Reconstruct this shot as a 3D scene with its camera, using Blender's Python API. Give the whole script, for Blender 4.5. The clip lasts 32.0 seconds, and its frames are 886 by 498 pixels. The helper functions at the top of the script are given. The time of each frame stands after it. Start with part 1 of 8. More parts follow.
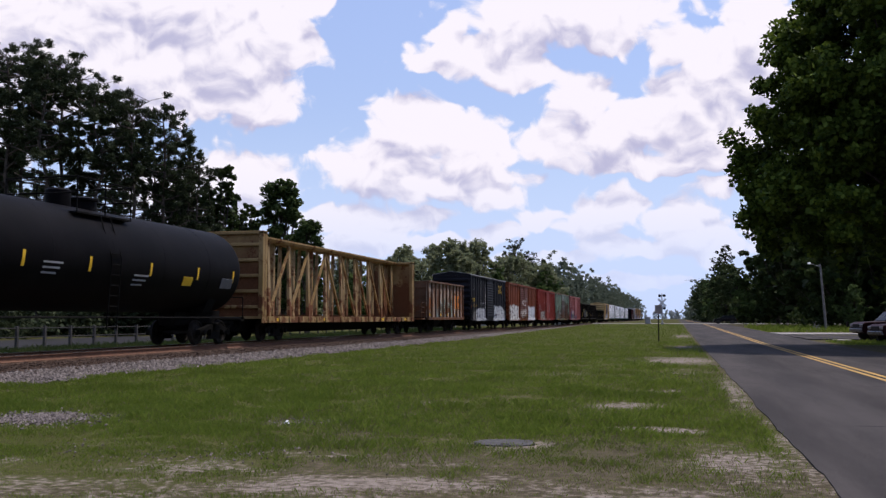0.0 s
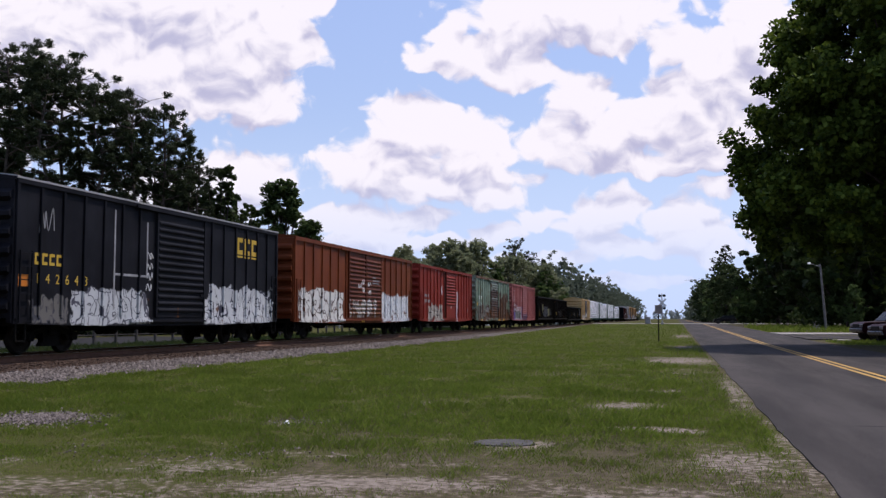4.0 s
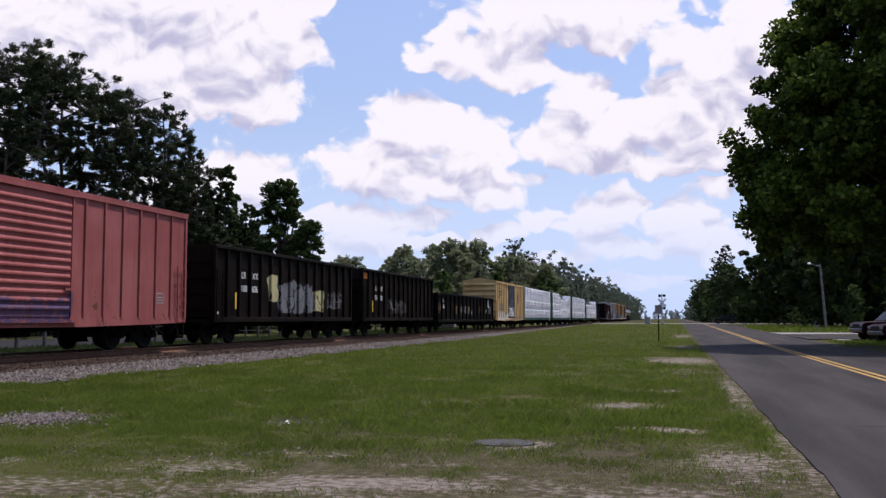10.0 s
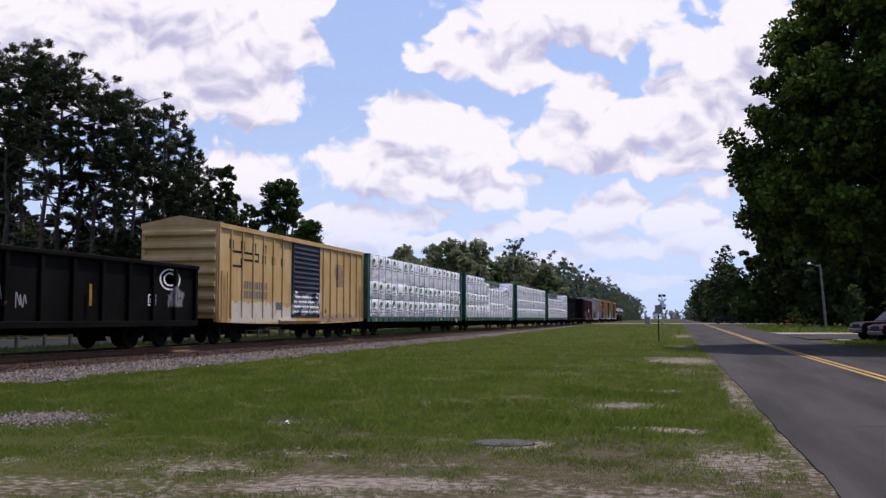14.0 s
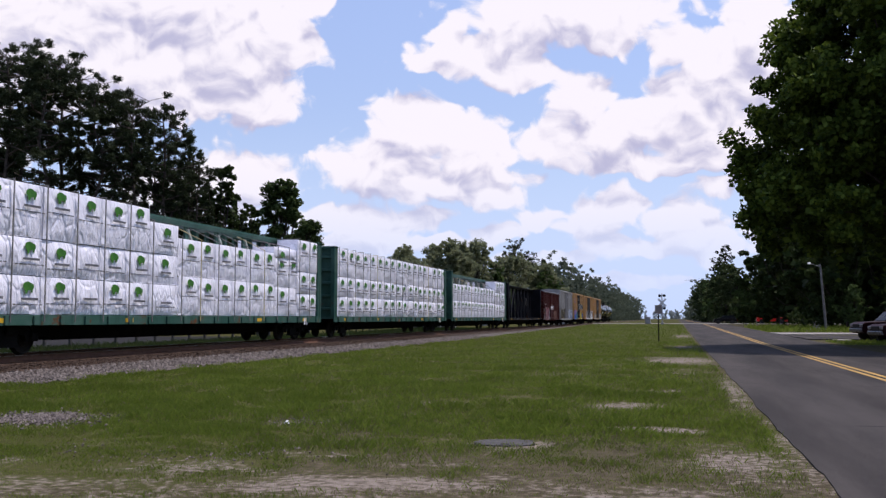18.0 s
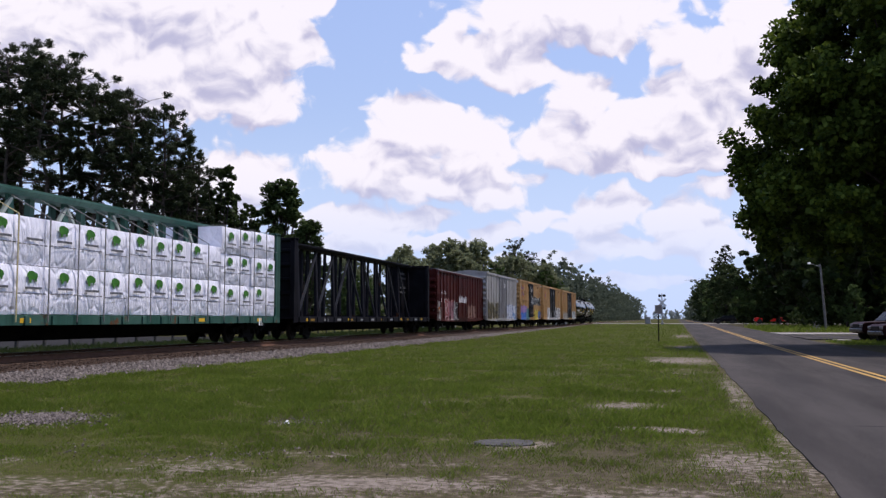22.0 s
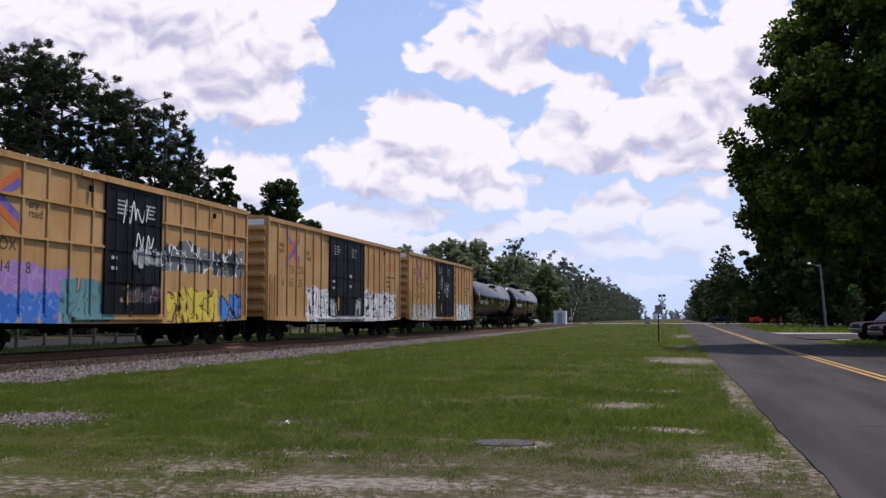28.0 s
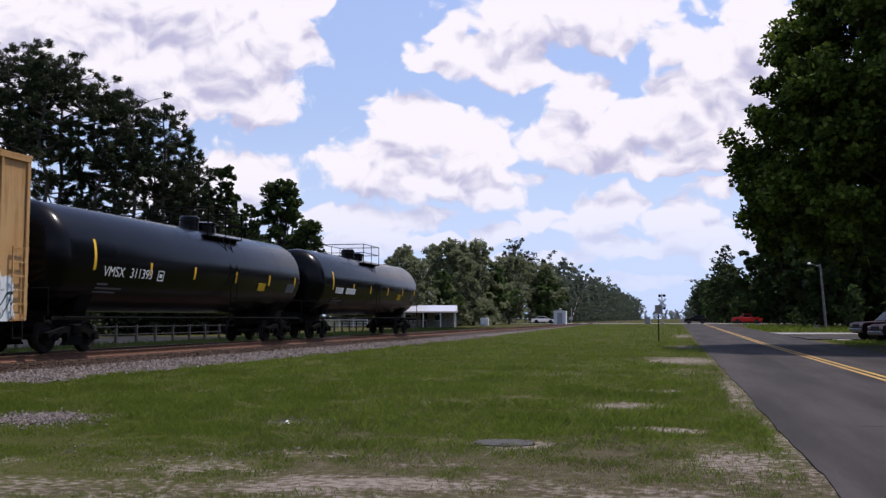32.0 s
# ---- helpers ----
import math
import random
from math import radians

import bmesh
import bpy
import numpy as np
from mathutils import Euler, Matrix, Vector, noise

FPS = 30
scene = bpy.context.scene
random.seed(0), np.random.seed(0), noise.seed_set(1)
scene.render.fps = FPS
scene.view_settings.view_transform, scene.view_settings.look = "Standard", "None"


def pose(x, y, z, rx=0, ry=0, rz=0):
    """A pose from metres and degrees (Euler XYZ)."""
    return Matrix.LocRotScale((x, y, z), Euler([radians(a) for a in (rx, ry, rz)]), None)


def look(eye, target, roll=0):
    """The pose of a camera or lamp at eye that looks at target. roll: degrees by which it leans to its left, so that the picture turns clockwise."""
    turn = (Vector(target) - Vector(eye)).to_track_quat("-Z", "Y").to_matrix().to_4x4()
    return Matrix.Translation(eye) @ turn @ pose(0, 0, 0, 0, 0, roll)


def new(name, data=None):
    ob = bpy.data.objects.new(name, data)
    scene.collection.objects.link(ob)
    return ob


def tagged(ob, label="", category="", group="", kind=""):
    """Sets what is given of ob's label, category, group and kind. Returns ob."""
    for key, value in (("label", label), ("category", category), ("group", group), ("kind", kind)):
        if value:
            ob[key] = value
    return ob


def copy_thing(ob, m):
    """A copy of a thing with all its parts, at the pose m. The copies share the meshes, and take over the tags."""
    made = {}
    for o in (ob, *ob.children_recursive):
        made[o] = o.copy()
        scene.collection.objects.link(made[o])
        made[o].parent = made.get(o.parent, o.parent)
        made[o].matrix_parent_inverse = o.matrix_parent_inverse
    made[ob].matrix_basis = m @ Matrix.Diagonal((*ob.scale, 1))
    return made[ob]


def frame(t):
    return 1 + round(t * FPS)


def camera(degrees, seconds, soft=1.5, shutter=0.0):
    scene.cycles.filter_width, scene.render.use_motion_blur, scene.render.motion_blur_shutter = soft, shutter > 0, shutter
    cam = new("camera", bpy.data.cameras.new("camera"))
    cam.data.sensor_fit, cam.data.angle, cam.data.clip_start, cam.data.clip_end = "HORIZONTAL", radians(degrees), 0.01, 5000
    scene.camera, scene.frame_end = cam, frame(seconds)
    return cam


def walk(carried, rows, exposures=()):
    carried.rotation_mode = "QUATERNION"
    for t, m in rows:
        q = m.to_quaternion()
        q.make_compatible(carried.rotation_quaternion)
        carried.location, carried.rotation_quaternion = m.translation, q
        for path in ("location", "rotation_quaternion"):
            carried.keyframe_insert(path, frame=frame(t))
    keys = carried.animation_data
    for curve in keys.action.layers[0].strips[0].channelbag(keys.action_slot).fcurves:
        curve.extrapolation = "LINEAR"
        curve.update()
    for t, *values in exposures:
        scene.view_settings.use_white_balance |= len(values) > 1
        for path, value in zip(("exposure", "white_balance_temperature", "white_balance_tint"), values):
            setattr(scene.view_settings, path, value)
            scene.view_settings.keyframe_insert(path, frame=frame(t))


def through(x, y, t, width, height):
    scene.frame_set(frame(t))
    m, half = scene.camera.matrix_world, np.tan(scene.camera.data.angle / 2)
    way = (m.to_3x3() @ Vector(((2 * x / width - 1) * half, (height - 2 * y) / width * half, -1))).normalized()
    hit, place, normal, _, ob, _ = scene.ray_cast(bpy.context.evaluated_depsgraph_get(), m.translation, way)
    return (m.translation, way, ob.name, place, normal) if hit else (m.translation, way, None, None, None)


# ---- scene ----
import functools
from collections import defaultdict

# The track runs along +y; the ground by the road is z = 0, the top of the rail RAIL_Z.
EYE_Z = 1.5
RAIL_Z = 0.55
TRACK_X = -17.26
cam = camera(49.73, 32.0, soft=1.4)
CAMERA_POSE = pose(0, 0, EYE_Z, 94.158, 0, 13.65)
walk(cam, [(0.0, CAMERA_POSE), (32.0, CAMERA_POSE)], exposures=[(0.0, 0.0, 6400, 18.0), (32.0, 0.0, 6400, 18.0)])

# ---- world and sun ----
SUN_TO = Vector((0.32, 0.24, 0.93)).normalized()
sun = new("sun", bpy.data.lights.new("sun", "SUN"))
sun.data.energy, sun.data.angle, sun.data.color = 3.9, radians(0.6), (1.0, 0.95, 0.87)
sun.matrix_world = look((0, 0, 60), Vector((0, 0, 60)) - SUN_TO)

# Cumulus banks: azimuth from the track to the right, elevation, half width, half height, in degrees.
CLOUDS_LEFT = [(-26.0, 15.6, 4.3, 3.4), (-23.6, 16.6, 2.6, 2.4), (-32.1, 14.2, 8.9, 3.7), (-29.9, 18.1, 8.9, 2.8), (-37.2, 16.1, 8.7, 4.4), (-24.6, 12.7, 2.8, 2.0), (-25.6, 8.2, 3.2, 1.6),
               (-27.8, 7.0, 4.8, 2.0), (-21.4, 18.6, 1.7, 0.9), (-44.1, 9.2, 6.6, 5.8)]
CLOUDS_MID = [(-15.3, 11.3, 3.8, 1.9), (-17.5, 9.2, 4.3, 1.6), (-11.6, 10.0, 3.0, 2.1), (-14.0, 8.1, 5.9, 1.4), (-10.7, 7.2, 2.1, 1.0),
              (-18.3, 5.9, 3.1, 1.2), (-15.0, 5.8, 2.1, 0.8), (-21.2, 6.0, 1.7, 1.1), (-19.2, 4.5, 4.7, 0.9), (-16.4, 12.3, 1.7, 1.2)]
CLOUDS_TOP = [(-6.2, 17.8, 7.3, 2.0), (-11.4, 15.6, 4.8, 1.2), (-14.6, 15.2, 1.9, 0.8), (-8.8, 14.5, 2.7, 0.9), (-3.4, 16.3, 2.1, 1.1),
              (0.4, 15.7, 1.4, 1.3), (2.4, 14.1, 2.3, 1.6), (5.0, 16.0, 2.6, 2.9), (6.6, 13.1, 4.2, 2.8), (-13.4, 16.8, 1.4, 0.7)]
CLOUDS_RIGHT = [(1.2, 12.6, 3.6, 1.9), (3.2, 14.9, 2.6, 1.9), (-5.3, 12.9, 2.1, 1.9), (-1.5, 11.8, 2.4, 1.4), (-3.4, 10.9, 4.1, 1.6), (-6.8, 10.3, 2.2, 1.3), (1.6, 10.8, 2.9, 2.0),
                (-1.3, 9.0, 6.2, 0.7), (4.4, 9.8, 2.8, 2.5), (-3.5, 6.6, 2.4, 1.3), (-4.8, 5.5, 1.8, 1.3), (0.7, 5.4, 2.9, 1.8)]
CLOUDS_LOW = [(-8.2, 5.9, 1.7, 0.9), (-10.4, 5.1, 1.7, 0.7), (-2.4, 4.1, 3.6, 0.8), (1.8, 4.0, 2.4, 1.0), (-7.7, 3.4, 4.2, 0.6),
              (-14.5, 4.5, 4.3, 0.5), (-3.1, 2.1, 5.3, 0.5), (2.2, 7.6, 1.6, 0.6), (-22.5, 3.8, 4.2, 0.8), (6.4, 4.6, 3.1, 2.3)]


class Nodes:
    """Short hand for building node trees."""

    def __init__(self, tree):
        self.t = tree

    def add(self, kind, operation="", use_clamp=False, interpolation_type="", data_type="", blend_type="", noise_dimensions="",
            feature="", sky_type="", sun_disc=None, attribute_name=""):
        n = self.t.nodes.new(kind)
        if operation:
            n.operation = operation
        if use_clamp:
            n.use_clamp = True
        if interpolation_type:
            n.interpolation_type = interpolation_type
        if data_type:
            n.data_type = data_type
        if blend_type:
            n.blend_type = blend_type
        if noise_dimensions:
            n.noise_dimensions = noise_dimensions
        if feature:
            n.feature = feature
        if sky_type:
            n.sky_type = sky_type
        if sun_disc is not None:
            n.sun_disc = sun_disc
        if attribute_name:
            n.attribute_name = attribute_name
        return n

    def put(self, socket, v):
        if isinstance(v, bpy.types.NodeSocket):
            self.t.links.new(v, socket)
        elif v is not None:
            socket.default_value = v

    def math(self, op, a, b=None, c=None, clamp=False):
        n = self.add("ShaderNodeMath", operation=op, use_clamp=clamp)
        for s, v in zip(n.inputs, (a, b, c)):
            self.put(s, v)
        return n.outputs[0]

    def ramp(self, v, lo, hi, to_lo=0.0, to_hi=1.0):
        n = self.add("ShaderNodeMapRange", interpolation_type="SMOOTHSTEP")
        for s, x in zip(n.inputs, (v, lo, hi, to_lo, to_hi)):
            self.put(s, x)
        return n.outputs[0]

    def mix(self, f, a, b):
        n = self.add("ShaderNodeMix", data_type="RGBA")
        self.put(n.inputs[0], f)
        self.put(n.inputs[6], (*a, 1) if isinstance(a, tuple) else a)
        self.put(n.inputs[7], (*b, 1) if isinstance(b, tuple) else b)
        return n.outputs[2]

    def noise(self, vec, scale, detail=3.0, rough=0.55, dim="3D"):
        n = self.add("ShaderNodeTexNoise", noise_dimensions=dim)
        self.put(n.inputs["Vector"], vec)
        n.inputs["Scale"].default_value = scale
        n.inputs["Detail"].default_value = detail
        n.inputs["Roughness"].default_value = rough
        return n.outputs[0]

    def scaled(self, vec, sx, sy, sz, off=(0, 0, 0)):
        n = self.add("ShaderNodeMapping")
        self.put(n.inputs[0], vec)
        n.inputs["Scale"].default_value = (sx, sy, sz)
        n.inputs["Location"].default_value = off
        return n.outputs[0]

    def voronoi(self, vec, scale, feature="F1", rand=1.0):
        n = self.add("ShaderNodeTexVoronoi", feature=feature)
        self.put(n.inputs["Vector"], vec)
        n.inputs["Scale"].default_value = scale
        n.inputs["Randomness"].default_value = rand
        return n


def build_world():
    w = bpy.data.worlds.new("sky")
    scene.world = w
    w.use_nodes = True
    n = Nodes(w.node_tree)
    w.node_tree.nodes.clear()
    out = n.add("ShaderNodeOutputWorld")
    sky = n.add("ShaderNodeTexSky", sky_type="NISHITA", sun_disc=False)
    sky.sun_elevation = math.asin(SUN_TO.z)
    sky.sun_rotation = math.atan2(SUN_TO.x, SUN_TO.y)
    sky.dust_density, sky.ozone_density = 1.6, 1.4
    co = n.add("ShaderNodeTexCoord").outputs["Generated"]
    xyz = n.add("ShaderNodeSeparateXYZ")
    n.put(xyz.inputs[0], co)
    x, y, z = xyz.outputs
    az = n.math("MULTIPLY", n.math("ARCTAN2", x, y), 180 / math.pi)
    el = n.math("MULTIPLY", n.math("ARCSINE", z), 180 / math.pi)
    comb = n.add("ShaderNodeCombineXYZ")
    n.put(comb.inputs[0], az)
    n.put(comb.inputs[1], el)
    flat = comb.outputs[0]
    outside = n.math("MAXIMUM", n.ramp(n.math("ABSOLUTE", n.math("ADD", az, 13.6)), 32, 44), n.ramp(el, 25, 34))
    wob = n.add("ShaderNodeTexNoise", noise_dimensions="2D")
    n.put(wob.inputs["Vector"], flat)
    wob.inputs["Scale"].default_value, wob.inputs["Detail"].default_value = 0.30, 2.0
    shift = n.add("ShaderNodeVectorMath", operation="SUBTRACT")
    n.put(shift.inputs[0], wob.outputs["Color"])
    shift.inputs[1].default_value = (0.5, 0.5, 0.5)
    bent = n.add("ShaderNodeVectorMath", operation="MULTIPLY_ADD")
    n.put(bent.inputs[0], shift.outputs[0])
    bent.inputs[1].default_value = (2.6, 1.6, 0)
    n.put(bent.inputs[2], flat)
    wild = n.math("MULTIPLY", n.math("SUBTRACT", n.noise(n.scaled(co, 1, 1, 2.2), 2.6, 5, 0.55), 0.60), 5.0)

    def lifted(v, up):
        m = n.add("ShaderNodeVectorMath", operation="ADD")
        n.put(m.inputs[0], v)
        m.inputs[1].default_value = (0.25 * up, up, 0)
        return m.outputs[0]

    def bulk(up):
        """The banks' depth of cloud, at a point lifted by that many degrees: 1 in a bank's heart, 0 at its edge."""
        v = lifted(bent.outputs[0], up)
        far = None
        for a, e, ra, re in CLOUDS_LEFT + CLOUDS_MID + CLOUDS_TOP + CLOUDS_RIGHT + CLOUDS_LOW:
            off = n.add("ShaderNodeVectorMath", operation="SUBTRACT")
            n.put(off.inputs[0], v)
            off.inputs[1].default_value = (a, e, 0)
            size = n.add("ShaderNodeVectorMath", operation="MULTIPLY")
            n.put(size.inputs[0], off.outputs[0])
            size.inputs[1].default_value = (1 / ra, 1 / re, 0)
            ln = n.add("ShaderNodeVectorMath", operation="LENGTH")
            n.put(ln.inputs[0], size.outputs[0])
            far = ln.outputs["Value"] if far is None else n.math("SMOOTH_MIN", far, ln.outputs["Value"], 0.30)
        d = n.math("SUBTRACT", 1.0, far)
        return n.math("ADD", n.math("MULTIPLY", d, n.math("SUBTRACT", 1.0, outside)), n.math("MULTIPLY", wild, outside))

    def billow(up):
        """Rounded puffs, broken up by finer ones."""
        v = lifted(bent.outputs[0], up)
        big = n.add("ShaderNodeTexVoronoi", feature="SMOOTH_F1")
        big.voronoi_dimensions = "2D"
        n.put(big.inputs["Vector"], n.scaled(v, 1, 1.25, 1))
        big.inputs["Scale"].default_value = 0.72
        big.inputs["Detail"].default_value = 1.0
        big.inputs["Roughness"].default_value = 0.45
        big.inputs["Smoothness"].default_value = 0.6
        fluff = n.noise(n.scaled(v, 1, 1.2, 1), 0.8, 7, 0.60, "2D")
        return n.math("ADD", n.math("MULTIPLY", n.math("SUBTRACT", 0.50, big.outputs["Distance"]), 0.75), n.math("MULTIPLY", n.math("SUBTRACT", fluff, 0.5), 1.1))

    b0, b1, p0, p1 = bulk(0.0), bulk(1.9), billow(0.0), billow(0.8)
    dens = n.math("ADD", n.math("ADD", n.math("MINIMUM", n.math("MULTIPLY", b0, 1.7), 0.9), n.ramp(el, 3.5, 10.0, -0.08, 0.09)), n.math("MULTIPLY", p0, 0.85))
    alpha = n.math("MULTIPLY", n.ramp(dens, -0.14, 0.34), n.ramp(el, 0.0, 9.5, 0.18, 1.0))
    # undersides, with more cloud above them, are grey; tops are white
    under = n.math("ADD", n.math("MULTIPLY", n.math("SUBTRACT", b1, b0), 0.75), n.math("MULTIPLY", n.math("SUBTRACT", p1, p0), 0.55))
    grey = n.math("MULTIPLY", n.ramp(n.math("ADD", under, n.math("MULTIPLY", b0, 0.30)), -0.10, 0.74), n.ramp(el, 1.0, 9.0, 0.55, 1.0))
    cloud = n.mix(grey, (1.04, 1.02, 1.055), (0.56, 0.57, 0.75))
    bg_sky = n.add("ShaderNodeBackground")
    tint = n.mix(n.ramp(el, 0, 22), (1.0, 1.0, 1.0), (0.86, 0.98, 1.2))
    mul = n.add("ShaderNodeMix", data_type="RGBA", blend_type="MULTIPLY")
    mul.inputs[0].default_value = 1.0
    n.put(mul.inputs[6], sky.outputs[0])
    n.put(mul.inputs[7], tint)
    thin = n.add("ShaderNodeMix", data_type="RGBA", blend_type="MULTIPLY")
    thin.inputs[0].default_value = 1.0
    n.put(thin.inputs[6], mul.outputs[2])
    thin.inputs[7].default_value = (0.13, 0.13, 0.13, 1)
    # summer haze over the blue, thicker towards the horizon
    haze = n.mix(n.ramp(el, 0.5, 13.0, 0.92, 0.42), thin.outputs[2], (0.59, 0.745, 1.045))
    # the deep blue overhead
    haze = n.mix(n.ramp(el, 20, 48, 0.0, 0.75), haze, thin.outputs[2])
    n.put(bg_sky.inputs[0], haze)
    bg_sky.inputs[1].default_value = 1.0
    bg_cloud = n.add("ShaderNodeBackground")
    n.put(bg_cloud.inputs[0], cloud)
    bg_cloud.inputs[1].default_value = 0.91
    mixed = n.add("ShaderNodeMixShader")
    n.put(mixed.inputs[0], alpha)
    n.put(mixed.inputs[1], bg_sky.outputs[0])
    n.put(mixed.inputs[2], bg_cloud.outputs[0])
    n.put(out.inputs[0], mixed.outputs[0])


build_world()

# ---- materials ----
def start_material(name):
    m = bpy.data.materials.new(name)
    m.use_nodes = True
    n = Nodes(m.node_tree)
    return m, n, m.node_tree.nodes["Principled BSDF"]


def where(n):
    return n.add("ShaderNodeTexCoord").outputs["Object"]


def bump(n, bsdf, height, strength=0.3, distance=0.02):
    b = n.add("ShaderNodeBump")
    b.inputs["Strength"].default_value = strength
    b.inputs["Distance"].default_value = distance
    n.put(b.inputs["Height"], height)
    n.put(bsdf.inputs["Normal"], b.outputs[0])


def plain(name, a, b, rough=0.7, metal=0.0, scale=3.0, fine=40.0, relief=0.2, spec=0.2):
    """A surface that varies between two colours, by broad patches and by fine grain."""
    m, n, p = start_material(name)
    co = where(n)
    broad, grain = n.noise(co, scale, 4), n.noise(co, fine, 3)
    f = n.ramp(n.math("ADD", n.math("MULTIPLY", broad, 0.7), n.math("MULTIPLY", grain, 0.3)), 0.34, 0.66)
    n.put(p.inputs["Base Color"], n.mix(f, a, b))
    n.put(p.inputs["Roughness"], n.ramp(broad, 0.3, 0.7, rough * 0.88, min(1, rough * 1.1)))
    p.inputs["Metallic"].default_value = metal
    p.inputs["Specular IOR Level"].default_value = spec
    bump(n, p, grain, relief, 0.01)
    return m


def letter_strokes(n, co, y, z, seed, z0, z1, width):
    """How far a point lies from the strokes of a row of bent, sprayed letters, in letter widths, and a tone for each letter."""
    sway = n.math("MULTIPLY", n.math("SUBTRACT", n.noise(co, 1.1, 2), 0.5), 0.9 * width)
    rise = n.math("MULTIPLY", n.math("SUBTRACT", n.noise(n.scaled(co, 1, 1, 1, (4.4, 8.8, 1.1)), 1.3, 2), 0.5), 0.5)
    c = n.math("DIVIDE", n.math("ADD", y, sway), width)
    cell = n.math("FLOOR", c)
    f = n.math("SUBTRACT", n.math("SUBTRACT", c, cell), 0.5)
    v = n.math("ADD", n.math("DIVIDE", n.math("SUBTRACT", z, z0), z1 - z0), rise)
    chance = []
    for k in (0.0, 777.0):
        wn = n.add("ShaderNodeTexWhiteNoise", noise_dimensions="1D")
        n.put(wn.inputs["W"], n.math("ADD", cell, seed * 31.7 + k))
        sep = n.add("ShaderNodeSeparateColor")
        n.put(sep.inputs[0], wn.outputs["Color"])
        chance += list(sep.outputs)[:3]
    tall = (z1 - z0) / width
    slope = lambda r, k: n.math("MULTIPLY", n.math("SUBTRACT", r, 0.5), k)
    vm = n.math("SUBTRACT", v, 0.5)
    left = n.math("ABSOLUTE", n.math("SUBTRACT", f, n.math("ADD", n.math("MULTIPLY", slope(chance[0], 0.7), vm), -0.27)))
    right = n.math("ABSOLUTE", n.math("SUBTRACT", f, n.math("ADD", n.math("MULTIPLY", slope(chance[1], 1.1), vm), 0.25)))
    right = n.math("ADD", right, n.math("MULTIPLY", n.math("GREATER_THAN", chance[2], 0.62), 2.0))
    vc = n.math("MULTIPLY", n.math("SUBTRACT", v, n.math("ADD", n.math("MULTIPLY", chance[3], 0.5), 0.25)), tall)
    ring = n.math("ABSOLUTE", n.math("SUBTRACT", n.math("SQRT", n.math("ADD", n.math("MULTIPLY", f, f), n.math("MULTIPLY", vc, vc))), 0.30))
    bar = n.math("ABSOLUTE", n.math("ADD", n.math("MULTIPLY", n.math("SUBTRACT", v, n.math("ADD", n.math("MULTIPLY", chance[4], 0.6), 0.2)), tall), n.math("MULTIPLY", slope(chance[5], 1.0), f)))
    bar = n.math("MAXIMUM", bar, n.math("SUBTRACT", n.math("ABSOLUTE", f), 0.30))
    d = n.math("MINIMUM", n.math("MINIMUM", left, right), n.math("MINIMUM", ring, bar))
    return d, chance[2]


